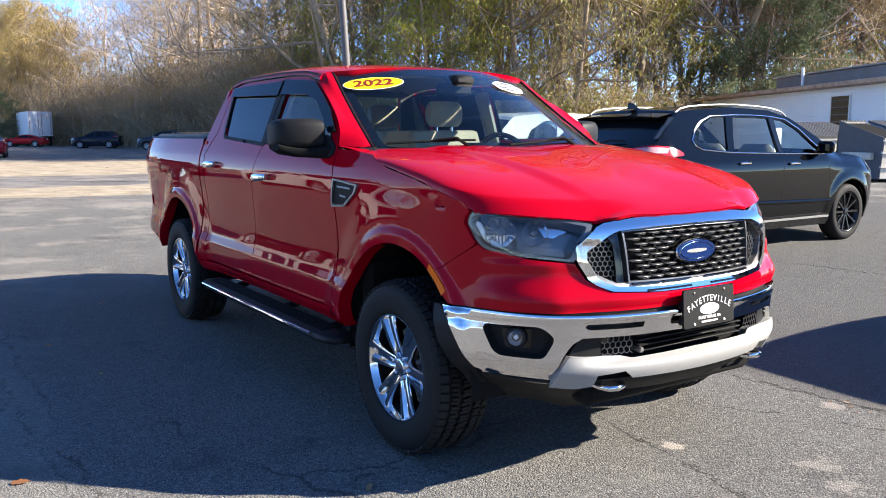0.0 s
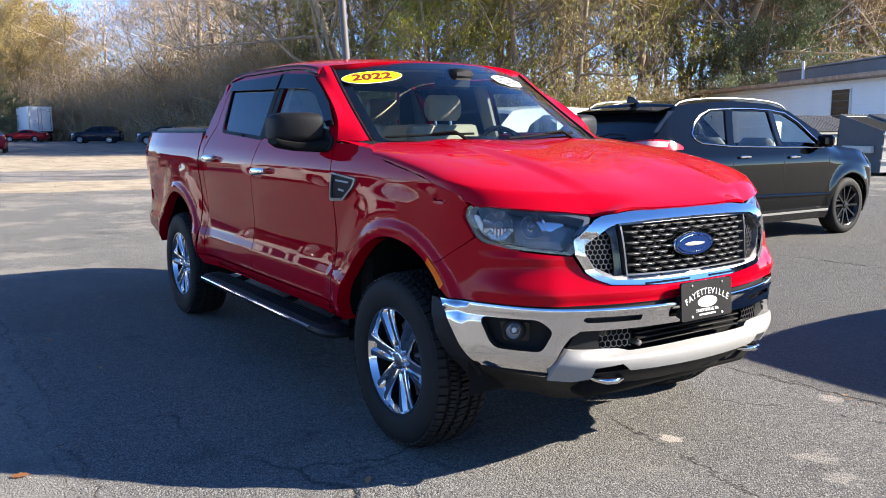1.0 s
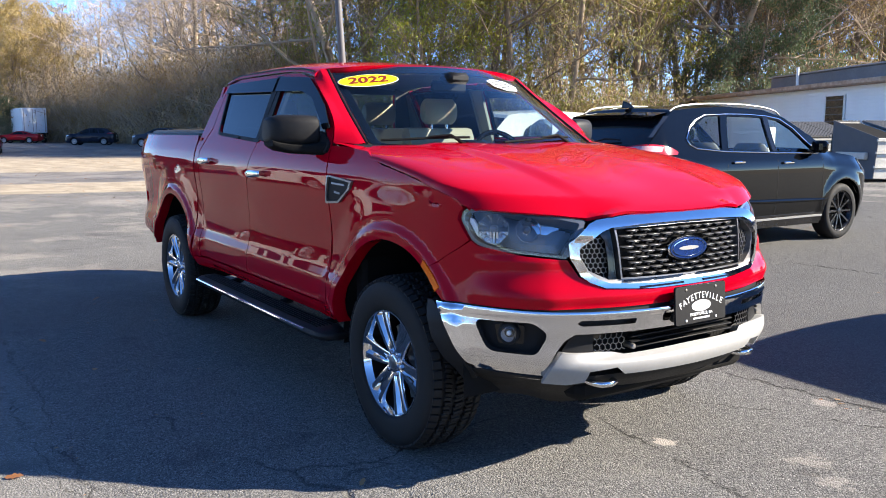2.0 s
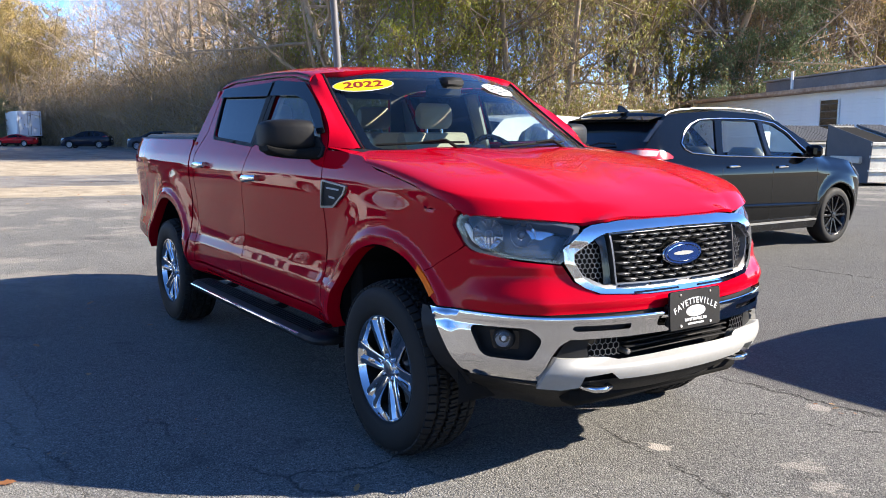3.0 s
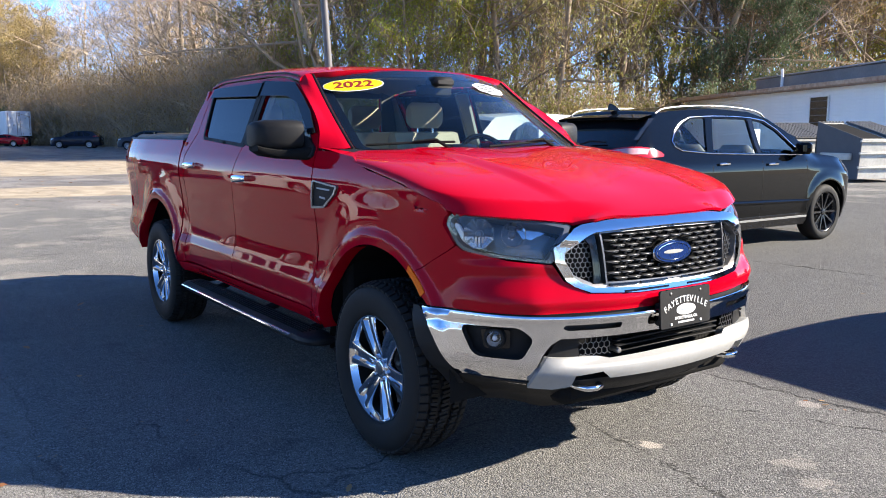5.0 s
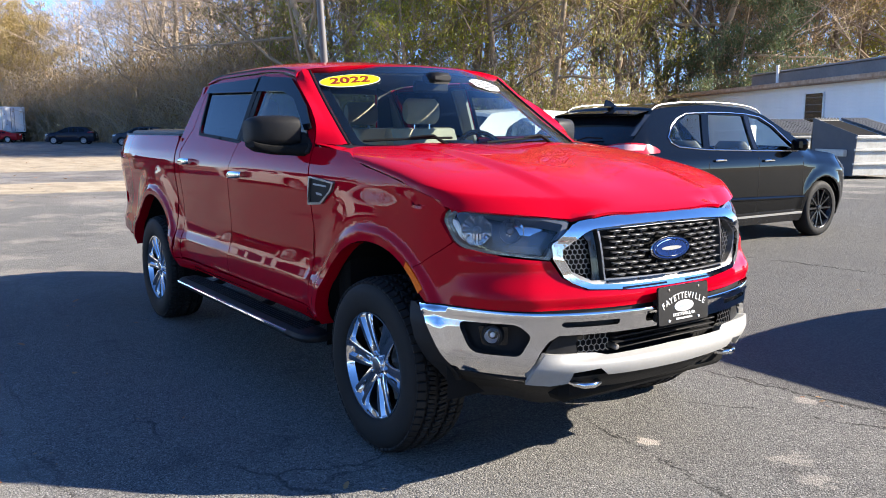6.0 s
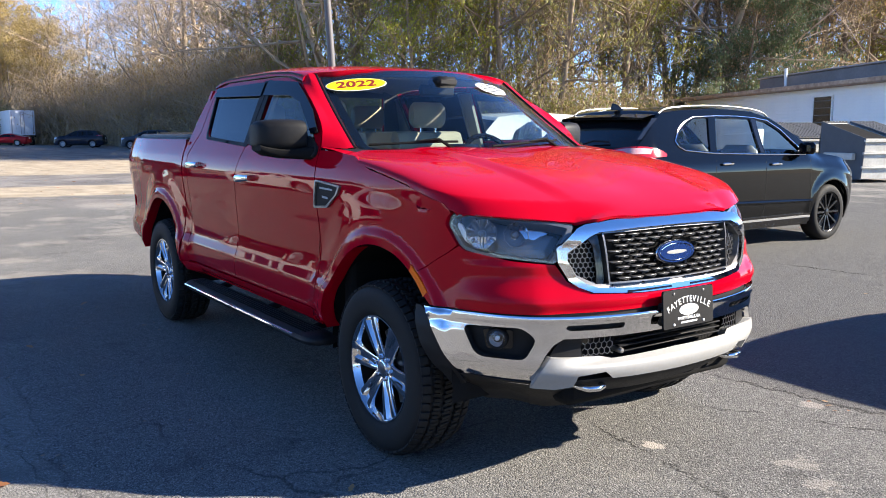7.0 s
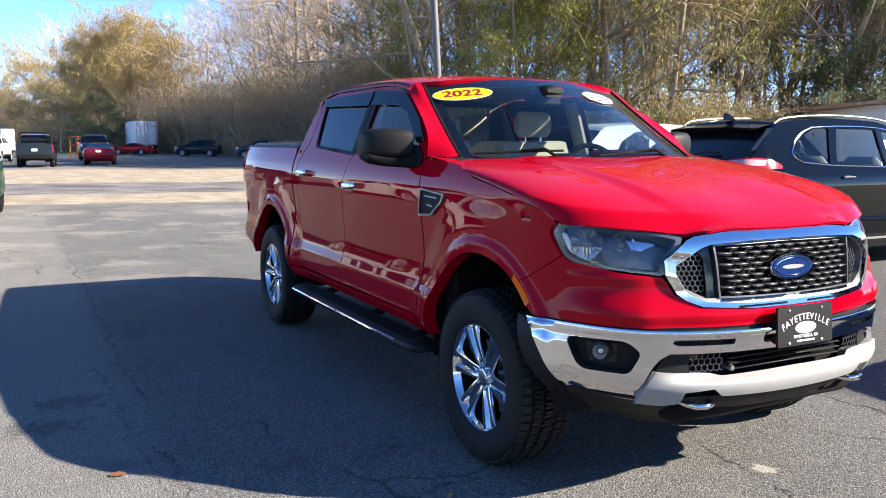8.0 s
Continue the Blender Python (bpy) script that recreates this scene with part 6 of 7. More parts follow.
def wheel_meshes():
    worn = [(r if r < 0.37 else r - 0.006, y) for r, y in TYRE]
    side = Geo().lathe(worn + [(r, -y) for r, y in worn[-2::-1]], 72)
    tread = Geo()
    for y, half, count, shift in ((-0.103, 0.019, 60, 0.0), (-0.058, 0.0185, 60, 0.5), (0.0, 0.024, 60, 0.2), (0.058, 0.0185, 60, 0.7), (0.103, 0.019, 60, 0.4)):
        shoulder = abs(y) > 0.09
        for i in range(count):
            at = pose(0, 0, 0, 0, -360 * (i + shift) / count, 0)
            pitch = 2.42 / count
            low = 0.0095 if shoulder else 0.0
            for k, dz in ((-1, -0.21), (1, 0.21)) if not shoulder else ((0, 0.0),):
                tread.box(0, 0, 0, 0.016, half * (1.7 if k else 2.0), pitch * (0.37 if k else 0.80), 0.0022,
                          at @ pose(0.3815 - low, y + 0.12 * half * k, pitch * dz, (9 if y >= 0 else -9) * (not shoulder), 0, (20 if y > 0 else -20) if shoulder else 0))
    rim = Geo().lathe(RIM_PROFILE[:6], 72)
    barrel = Geo().lathe([(0.219, -0.085), (0.205, -0.03), (0.20, 0.04), (0.215, 0.10), (0.238, 0.115)], 48)
    spoke = Geo()
    for i in range(6):
        rows = []
        for r, half, y in ((0.040, 0.032, -0.086), (0.070, 0.036, -0.094), (0.10, 0.040, -0.100), (0.135, 0.044, -0.105), (0.17, 0.048, -0.109), (0.20, 0.053, -0.112), (0.231, 0.062, -0.113)):
            g = ease(0.05, 0.15, r)
            prof = [(-1.0, 0.040), (-0.98, 0.010), (-0.90, 0.002), (-0.74, 0.0), (-0.44, 0.002), (-0.34, 0.003 + 0.010 * g), (-0.24, 0.004 + 0.015 * g), (0.24, 0.004 + 0.015 * g), (0.34, 0.003 + 0.010 * g), (0.44, 0.002), (0.74, 0.0), (0.90, 0.002), (0.98, 0.010), (1.0, 0.040)]
            rows.append([(r, y + d, half * k) for k, d in prof])
        spoke.loft(rows, pose(0, 0, 0, 0, 60 * i + 7, 0))
    hub = Geo().lathe([(0.0, -0.098), (0.030, -0.098), (0.035, -0.095), (0.037, -0.086), (0.062, -0.083), (0.070, -0.074), (0.068, -0.02), (0.0, -0.02)], 36)
    cap = Geo().lathe([(0.0, -0.1010), (0.026, -0.1005), (0.029, -0.098)], 30)
    nut = Geo().lathe([(0.0, -0.030), (0.007, -0.029), (0.010, -0.020), (0.0105, 0.01)], 6)
    disc = Geo().lathe([(0.05, -0.004), (0.165, -0.004), (0.167, 0.0), (0.165, 0.016), (0.05, 0.016)], 40)
    caliper = Geo().box(-0.13, 0.0, 0.06, 0.08, 0.07, 0.14, 0.02)
    return dict(tyre=mesh_of("tyre", side, RUBBER), tread=mesh_of("tread", tread, RUBBER), rim=mesh_of("rim", rim, CHROME), barrel=mesh_of("rim_barrel", barrel, LINER), spokes=mesh_of("spokes", spoke, CHROME, 30),
                hub=mesh_of("hub", hub, CHROME), cap=mesh_of("hub_cap", cap, LAMP_DARK), nut=mesh_of("wheel_nut", nut, CHROME), disc=mesh_of("brake_disc", disc, STEEL), caliper=mesh_of("brake_caliper", caliper, LINER))


WHEEL = wheel_meshes()
for ax in AXLES:
    for sign in (-1, 1):
        wheel = new("wheel")
        wheel.parent = truck
        wheel.matrix_basis = pose(ax, sign * 0.785, 0.386, 0, 0, 0 if sign < 0 else 180)
        tyre = part("tyre", WHEEL["tyre"], None, wheel, "black all-terrain tyre")
        part("tread", WHEEL["tread"], None, wheel)
        part("rim", WHEEL["rim"], None, wheel, "chrome wheel rim")
        part("rim_barrel", WHEEL["barrel"], None, wheel)
        part("spokes", WHEEL["spokes"], None, wheel, "six chrome double spokes")
        part("hub", WHEEL["hub"], None, wheel)
        part("hub_cap", WHEEL["cap"], None, wheel)
        part("brake_disc", WHEEL["disc"], None, wheel, "", pose(0, -0.02, 0))
        part("brake_caliper", WHEEL["caliper"], None, wheel)
        for k in range(6):
            part("wheel_nut", WHEEL["nut"], None, wheel, "", pose(0.052 * math.cos(radians(60 * k + 47)), -0.075, 0.052 * math.sin(radians(60 * k + 47))))

# ---------------------------------------------------------------- pickup: running boards, mirrors, bed, underside
for sign in (-1, 1):
    board = Geo()
    section = [(0.83, 0.395), (0.83, 0.425), (0.86, 0.435), (0.955, 0.432), (0.985, 0.42), (0.992, 0.40), (0.975, 0.378), (0.90, 0.37)]
    rows = []
    for x, k in ((-0.50, 0.55), (-0.515, 0.75), (-0.56, 0.92), (-0.62, 1.0), (-1.5, 1.0), (-2.40, 1.0), (-2.46, 0.9), (-2.49, 0.7)):
        rows.append([(x, sign * (0.84 + (w - 0.84) * k), 0.40 + (z - 0.40) * k) for w, z in section])
    board.loft(rows)
    step = part("running_board", board, BLACK_PLASTIC, truck, "black running board with a bright strip")
    part("bright_strip", Geo().tube([(-0.70, sign * 0.990, 0.410), (-1.5, sign * 0.993, 0.410), (-2.42, sign * 0.990, 0.410)], 0.009, 8), CHROME, step)
    for k in range(5):
        part("tread_rib", Geo().box(-1.5, sign * (0.872 + 0.02 * k), 0.4355, 1.75, 0.008, 0.008, 0.003), LINER, step)
    for x in (-0.75, -1.35, -2.15):
        part("bracket", Geo().tube([(x, sign * 0.90, 0.40), (x, sign * 0.78, 0.43), (x, sign * 0.70, 0.50)], 0.022, 8), BLACK_PLASTIC, step)
    # door mirror
    rows = []
    for y, k, dx in ((0.866, 0.80, 0.060), (0.874, 0.93, 0.058), (0.91, 1.0, 0.050), (0.98, 1.0, 0.030), (1.045, 0.97, 0.0), (1.078, 0.86, -0.020), (1.092, 0.66, -0.032)):
        ring = []
        for a in range(24):
            t = 2 * math.pi * a / 24
            c, s = math.cos(t), math.sin(t)
            ring.append((-0.855 + dx + 0.075 * k * math.copysign(abs(c) ** 0.7, c), sign * y, 1.408 + 0.078 * k * math.copysign(abs(s) ** 0.55, s)))
        rows.append(ring)
    mirror = part("door_mirror", Geo().loft(rows), BLACK_PLASTIC, truck, "black plastic door mirror")
    rows = []
    for y, h, z, mx in ((0.845, 0.075, 1.322, -0.665), (0.875, 0.065, 1.318, -0.70), (0.915, 0.055, 1.316, -0.77), (0.99, 0.05, 1.318, -0.82), (1.06, 0.048, 1.330, -0.845), (1.088, 0.034, 1.345, -0.86)):
        rows.append([(mx + 0.062 * math.copysign(abs(math.cos(t)) ** 0.7, math.cos(t)), sign * y, z + h / 2 * math.copysign(abs(math.sin(t)) ** 0.6, math.sin(t))) for t in (2 * math.pi * a / 16 for a in range(16))])
    part("mirror_arm", Geo().loft(rows), LINER, mirror)
    part("mirror_glass", Geo().box(0, 0, 0, 0.006, 0.17, 0.10, 0.003, pose(-0.905, sign * 0.975, 1.416, 0, 0, sign * 18)), CHROME, mirror)
    panel("mirror_base", rounded([(-0.625, 1.345), (-0.625, 1.30), (-0.74, 1.29), (-0.80, 1.33), (-0.80, 1.40), (-0.735, 1.40)], 0.015), on_side(sign), BLACK_PLASTIC, mirror, out=0.012, depth=0.02, step=0.04)

cover = Geo().loft([[(x, w * (0.80 + PLAN(x)), z) for w, z in ((-1, 1.375), (-0.99, 1.40), (-0.95, 1.412), (0, 1.42), (0.95, 1.412), (0.99, 1.40), (1, 1.375))] for x in (-2.73, -3.2, -3.8, -4.25, -4.38)])
part("bed_cover", cover, VINYL, truck, "black vinyl bed cover")
for x in (-3.25, -3.8):
    part("cover_rib", Geo().box(x, 0, 1.418, 0.02, 1.45, 0.012, 0.004), VINYL, truck)
gate = part("tailgate", Geo().box(-4.40, 0, 1.03, 0.07, 1.46, 0.66, 0.03), RED, truck)
part("gate_handle", Geo().box(-4.442, 0, 1.20, 0.02, 0.26, 0.08, 0.01), BLACK_PLASTIC, gate)
part("rear_bumper", Geo().box(-4.47, 0, 0.60, 0.16, 1.46, 0.16, 0.05), CHROME, truck)
under = Geo()
for sign in (-1, 1):
    under.box(-1.9, sign * 0.42, 0.46, 4.8, 0.10, 0.15, 0.02)
under.box(-1.6, 0, 0.50, 3.9, 1.5, 0.06, 0.02)
under.box(-3.5, 0, 0.62, 1.6, 1.0, 0.06, 0.02)
under.box(0.25, 0, 0.40, 1.1, 1.02, 0.10, 0.03)
under.box(-1.9, 0, 0.40, 3.9, 0.9, 0.10, 0.03)
for ax in AXLES:
    under.tube([(ax, -0.70, 0.385), (ax, 0.70, 0.385)], 0.045, 10)
part("chassis", under, LINER, truck)
bay = Geo().box(0.30, 0, 0.80, 0.9, 0.96, 0.6, 0.02)
part("engine_bay", bay, LINER, truck)
part("firewall", Geo().box(-0.40, 0, 0.88, 0.10, 1.66, 0.80, 0.02), LINER, truck)
cowl = Geo().grid([[(-0.235 - 0.20 * (y / 0.76) ** 2 + k, y, 1.318 + 0.012 * (y / 0.76) ** 2 + h) for y in (-0.80, -0.6, -0.4, -0.2, 0, 0.2, 0.4, 0.6, 0.80)] for k, h in ((-0.05, 0.012), (0.04, 0.0), (0.10, -0.02))])
part("cowl", cowl, BLACK_PLASTIC, truck)
for u0, u1, v1 in ((-0.93, -0.36, 0.075), (-0.12, 0.62, 0.075)):
    arm = Geo()
    line = [Vector(screen(u0 + (u1 - u0) * k, 0.03 + (v1 - 0.03) * math.sin(math.pi * 0.5 * k))) + Vector((0.012, 0, 0.012)) for k in (0, 0.25, 0.5, 0.75, 1)]
    arm.tube(line, 0.006, 6)
    pivot = Vector(screen(u1 - 0.05, 0.0)) + Vector((0.03, 0, 0.0))
    arm.tube([pivot, line[3] + Vector((0.014, 0, 0.012)), line[2] + Vector((0.004, 0, 0.006))], [0.011, 0.008, 0.005], 6)
    part("wiper", arm, LINER, truck, "black windscreen wiper")

# ---------------------------------------------------------------- pickup: cabin
for sign in (-1, 1):
    panel("door_trim", [(-0.62, 0.56), (-0.62, 1.34), (-1.55, 1.345), (-2.30, 1.37), (-2.5, 1.33), (-2.58, 0.56)], on_side(sign), TRIM_GREY, truck, out=-0.07, depth=0.01, step=0.12)
    panel("pillar_trim", [(-1.50, 1.34), (-1.47, 1.70), (-1.60, 1.70), (-1.62, 1.34)], on_side(sign), HEADLINER, truck, out=-0.035, depth=0.02, step=0.1)
    panel("pillar_trim", [(-2.36, 1.36), (-2.40, 1.70), (-2.52, 1.66), (-2.60, 1.36)], on_side(sign), HEADLINER, truck, out=-0.035, depth=0.02, step=0.1)
dash_rows = []
for y in (-0.76, -0.6, -0.3, 0.0, 0.3, 0.6, 0.76):
    b = 0.02 * math.exp(-((y - 0.36) / 0.2) ** 2)
    dash_rows.append([(-0.36, y, 1.30), (-0.50, y, 1.318 + b), (-0.66, y, 1.31 + b), (-0.74, y, 1.27), (-0.76, y, 1.12), (-0.70, y, 0.85), (-0.42, y, 0.85)])
part("dashboard", Geo().loft(dash_rows), TRIM_GREY, truck, "dark grey dashboard")
part("cabin_floor", Geo().box(-1.6, 0, 0.60, 2.0, 1.6, 0.05, 0.01), LINER, truck)
part("screen_hood", Geo().box(-0.60, 0.0, 1.31, 0.06, 0.22, 0.10, 0.02), GLOSS_BLACK, truck)
ring = [Vector((-0.84, 0.37, 1.235)) + Matrix.Rotation(radians(-25), 3, "Y") @ Vector((0, 0.185 * math.cos(t), 0.185 * math.sin(t))) for t in (2 * math.pi * i / 32 for i in range(33))]
steering = part("steering_wheel", Geo().tube(ring, 0.016, 8), GLOSS_BLACK, truck, "black steering wheel")
spokes = Geo().box(0, 0, 0, 0.05, 0.12, 0.10, 0.02, Matrix.Translation((-0.82, 0.37, 1.23)) @ pose(0, 0, 0, 0, -25, 0))
for a in (200, 340, 270):
    spokes.tube([(-0.83, 0.37, 1.235), (-0.84 + 0.07 * math.sin(radians(a)), 0.37 + 0.175 * math.cos(radians(a)), 1.235 + 0.165 * math.sin(radians(a)))], 0.016, 6)
part("wheel_spokes", spokes, TRIM_GREY, steering)


def seat(x, y, width):
    """A seat with cushion, leaned back and head restraint."""
    def slab(pts, thick, w, crown=0.03):
        rows = []
        for k in (-1, -0.85, -0.4, 0, 0.4, 0.85, 1):
            sink = crown * (abs(k) ** 3)
            rows.append([(px + (thick * n[0] * (1 - 0.4 * (abs(k) > 0.9))), y + k * w / 2, pz + (thick * n[1] * (1 - 0.4 * (abs(k) > 0.9))) ) for (px, pz), n in pts])
        return Geo().loft(rows)
    base = slab([((x + 0.26, 0.80), (0, 0)), ((x + 0.28, 0.88), (0, 0)), ((x + 0.2, 0.93), (0, 0)), ((x - 0.22, 0.90), (0, 0)), ((x - 0.24, 0.78), (0, 0))], 0.1, width)
    chair = part("seat", base, SEAT, truck, "beige cloth seat")
    back_rest = slab([((x - 0.12, 0.88), (0, 0)), ((x - 0.20, 1.10), (0, 0)), ((x - 0.26, 1.36), (0, 0)), ((x - 0.29, 1.42), (0, 0)), ((x - 0.34, 1.43), (0, 0)), ((x - 0.37, 1.38), (0, 0)), ((x - 0.32, 1.1), (0, 0)), ((x - 0.26, 0.88), (0, 0))], 0.1, width)
    part("backrest", back_rest, SEAT, chair)
    rows = []
    for k in (-1, -0.8, -0.3, 0.3, 0.8, 1):
        s = 1 - 0.25 * (abs(k) > 0.9)
        rows.append([(x - 0.315 + 0.045 * s * math.cos(t), y + k * 0.125, 1.535 + 0.085 * s * math.sin(t)) for t in (2 * math.pi * i / 14 for i in range(14))])
    part("head_restraint", Geo().loft(rows), SEAT, chair)
    for k in (-0.06, 0.06):
        part("restraint_post", Geo().tube([(x - 0.31, y + k, 1.40), (x - 0.315, y + k, 1.49)], 0.007, 6), CHROME, chair)


seat(-1.20, -0.37, 0.50)
seat(-1.20, 0.37, 0.50)
seat(-2.05, -0.40, 0.60)
seat(-2.05, 0.40, 0.60)
part("rear_view_mirror", Geo().box(-0.86, 0.0, 1.655, 0.03, 0.24, 0.065, 0.014), BLACK_PLASTIC, truck)
part("sensor_pod", Geo().box(-0.80, 0.0, 1.70, 0.12, 0.14, 0.06, 0.02), BLACK_PLASTIC, truck)


# ---------------------------------------------------------------- other vehicles
BLACK_PAINT = paint("black_paint", (0.0022, 0.0024, 0.003), (0.003, 0.0034, 0.004), rough=0.3, ior=1.38)
WHITE_PAINT = paint("white_paint", (0.72, 0.72, 0.71), rough=0.35)
NAVY_PAINT = paint("dark_blue_paint", (0.018, 0.024, 0.040), rough=0.35)
GREY_PAINT = paint("slate_paint", (0.055, 0.065, 0.080), rough=0.35)
CRIMSON = paint("crimson_paint", (0.36, 0.012, 0.018), rough=0.35)
MAROON = paint("maroon_paint", (0.16, 0.010, 0.018), rough=0.35)
GREEN_PAINT = paint("slate_green_paint", (0.014, 0.019, 0.021), rough=0.4)
FOREST = paint("forest_paint", (0.016, 0.036, 0.027), rough=0.35)
CLEAR_CAR_GLASS = clear_glass("clear_car_glass", (0.86, 0.93, 0.92), ior=1.4)
PINK_LENS = surface("clear_red_lens", (0.52, 0.40, 0.42), (0.42, 0.20, 0.22), rough=0.05, coat=0.2)
DARK_GLASS = surface("dark_car_glass", (0.005, 0.006, 0.007), (0.008, 0.009, 0.010), rough=0.04, rough2=0.07, spec=0.35)
DARK_RIM = surface("black_alloy", (0.012, 0.012, 0.013), (0.02, 0.02, 0.022), rough=0.2, rough2=0.3, metal=0.4)
SILVER_RIM = surface("silver_alloy", (0.62, 0.63, 0.64), (0.5, 0.5, 0.52), rough=0.25, rough2=0.35, metal=0.8)

# Outlines along the middle, from the front's foot over the top to the tail's foot: (x, z, name of the piece that ends there)
SUV = dict(top=[(0.80, 0.24, ""), (0.90, 0.32, "front_bumper"), (0.93, 0.55, "front_bumper"), (0.90, 0.72, "grille"), (0.85, 0.95, "grille"), (0.72, 1.03, "bonnet"), (0.30, 1.11, "bonnet"), (-0.25, 1.17, "bonnet"),
                (-0.80, 1.46, "windscreen"), (-1.10, 1.60, "windscreen"), (-1.50, 1.685, "roof"), (-2.20, 1.71, "roof"), (-2.90, 1.675, "roof"), (-3.14, 1.645, "spoiler"), (-3.22, 1.595, "spoiler"), (-3.66, 1.24, "rear_window"),
                (-3.82, 1.06, "tailgate"), (-3.82, 0.72, "tailgate"), (-3.86, 0.62, "rear_bumper"), (-3.84, 0.40, "rear_bumper"), (-3.70, 0.28, "rear_bumper")],
           half=0.945, roof_half=0.68, belt=1.14, wb=2.85, wheel=0.376, track=0.82,
           windows=[[(-0.60, 1.16), (-0.98, 1.45), (-1.22, 1.555), (-1.42, 1.585), (-1.40, 1.175)], [(-1.50, 1.175), (-1.53, 1.59), (-2.20, 1.60), (-2.33, 1.195)], [(-2.44, 1.205), (-2.33, 1.60), (-2.60, 1.585), (-2.88, 1.45), (-2.98, 1.33), (-2.86, 1.235)]],
           doors=[[(-0.48, 0.42), (-0.50, 1.08)], [(-1.46, 0.40), (-1.45, 1.08)], [(-2.40, 1.10), (-2.46, 0.78), (-2.36, 0.62)]], handles=[(-1.26, 1.04), (-2.22, 1.06)], mirror=(-0.66, 1.17))
COUPE = dict(top=[(0.80, 0.20, ""), (0.92, 0.30, "front_bumper"), (0.93, 0.52, "front_bumper"), (0.90, 0.66, "grille"), (0.84, 0.76, "grille"), (0.70, 0.84, "bonnet"), (0.10, 0.95, "bonnet"), (-0.55, 1.00, "bonnet"),
                  (-1.00, 1.24, "windscreen"), (-1.25, 1.34, "windscreen"), (-1.70, 1.385, "roof"), (-2.20, 1.34, "roof"), (-2.75, 1.18, "rear_window"), (-3.20, 1.06, "rear_window"), (-3.55, 1.04, "boot_lid"), (-3.66, 1.02, "boot_lid"),
                  (-3.70, 0.80, "tail_panel"), (-3.73, 0.68, "rear_bumper"), (-3.70, 0.38, "rear_bumper"), (-3.58, 0.27, "rear_bumper")],
             half=0.93, roof_half=0.58, belt=0.98, wb=2.72, wheel=0.345, track=0.80,
             windows=[[(-0.75, 1.0), (-1.10, 1.22), (-1.45, 1.30), (-1.90, 1.29), (-2.10, 1.02)], [(-2.2, 1.03), (-2.02, 1.26), (-2.35, 1.20), (-2.6, 1.06)]],
             doors=[[(-0.55, 0.36), (-0.55, 0.98)], [(-2.05, 0.40), (-2.08, 1.0)]], handles=[(-1.85, 0.86)], mirror=(-0.85, 1.0))
TRUCK = dict(top=[(0.72, 0.34, ""), (0.92, 0.42, "front_bumper"), (0.95, 0.70, "front_bumper"), (0.90, 0.84, "grille"), (0.88, 1.14, "grille"), (0.76, 1.20, "bonnet"), (0.20, 1.26, "bonnet"), (-0.45, 1.31, "bonnet"),
                  (-0.90, 1.62, "windscreen"), (-1.12, 1.76, "windscreen"), (-1.45, 1.84, "roof"), (-2.10, 1.86, "roof"), (-2.62, 1.82, "roof"), (-2.78, 1.70, "rear_window"), (-2.84, 1.36, "rear_window"), (-2.88, 1.32, "bed_front"), (-3.60, 1.32, "bed_cover"),
                  (-4.58, 1.32, "bed_cover"), (-4.66, 1.28, "tailgate"), (-4.70, 0.72, "tailgate"), (-4.80, 0.70, "rear_bumper"), (-4.82, 0.52, "rear_bumper"), (-4.62, 0.48, "rear_bumper")],
             half=0.98, roof_half=0.74, belt=1.30, wb=3.60, wheel=0.40, track=0.84,
             windows=[[(-0.72, 1.32), (-1.05, 1.62), (-1.25, 1.71), (-1.62, 1.74), (-1.62, 1.33)], [(-1.70, 1.33), (-1.70, 1.745), (-2.35, 1.73), (-2.50, 1.36)]],
             doors=[[(-0.58, 0.55), (-0.60, 1.28)], [(-1.66, 0.52), (-1.66, 1.28)], [(-2.62, 0.56), (-2.62, 1.30)], [(-2.80, 0.56), (-2.80, 1.30)]], handles=[(-1.48, 1.14), (-2.48, 1.16)], mirror=(-0.72, 1.36))


def car_wheel(parent, radius, rim_mat, x, y, spokes, meshes={}):
    key = (radius, rim_mat.name, spokes)
    if key not in meshes:
        k = radius / 0.376
        tyre = Geo().lathe([(r * k, w * k) for r, w in ((0.262, -0.085), (0.275, -0.110), (0.31, -0.118), (0.350, -0.108), (0.368, -0.085), (0.376, -0.04), (0.376, 0.04), (0.368, 0.085), (0.350, 0.108), (0.262, 0.085))], 40)
        rim = Geo().lathe([(r * k, w * k) for r, w in ((0.258, -0.088), (0.266, -0.098), (0.262, -0.104), (0.252, -0.098), (0.235, -0.06), (0.22, 0.0), (0.0, 0.01))], 40)
        arms = Geo()
        for i in range(spokes):
            arms.loft([[(r * k, (w + d) * k, h * c * k) for c, d in ((-1, 0.02), (-0.7, 0), (0.7, 0), (1, 0.02))] for r, w, h in ((0.02, -0.075, 0.022), (0.12, -0.085, 0.014), (0.255, -0.096, 0.020))], pose(0, 0, 0, 0, 360 * i / spokes, 0))
        arms.lathe([(0.0, -0.092 * k), (0.04 * k, -0.088 * k), (0.055 * k, -0.07 * k), (0.055 * k, 0.0)], 20)
        meshes[key] = (mesh_of("tyre", tyre, RUBBER), mesh_of("rim_bowl", rim, DARK_RIM if rim_mat is DARK_RIM else GREY_INK), mesh_of("spokes", arms, rim_mat))
    wheel = new("wheel")
    wheel.parent = parent
    wheel.matrix_basis = pose(x, y, radius - 0.003, 0, 0, 0 if y < 0 else 180)
    part("tyre", meshes[key][0], None, wheel)
    part("rim", meshes[key][1], None, wheel)
    part("spokes", meshes[key][2], None, wheel)


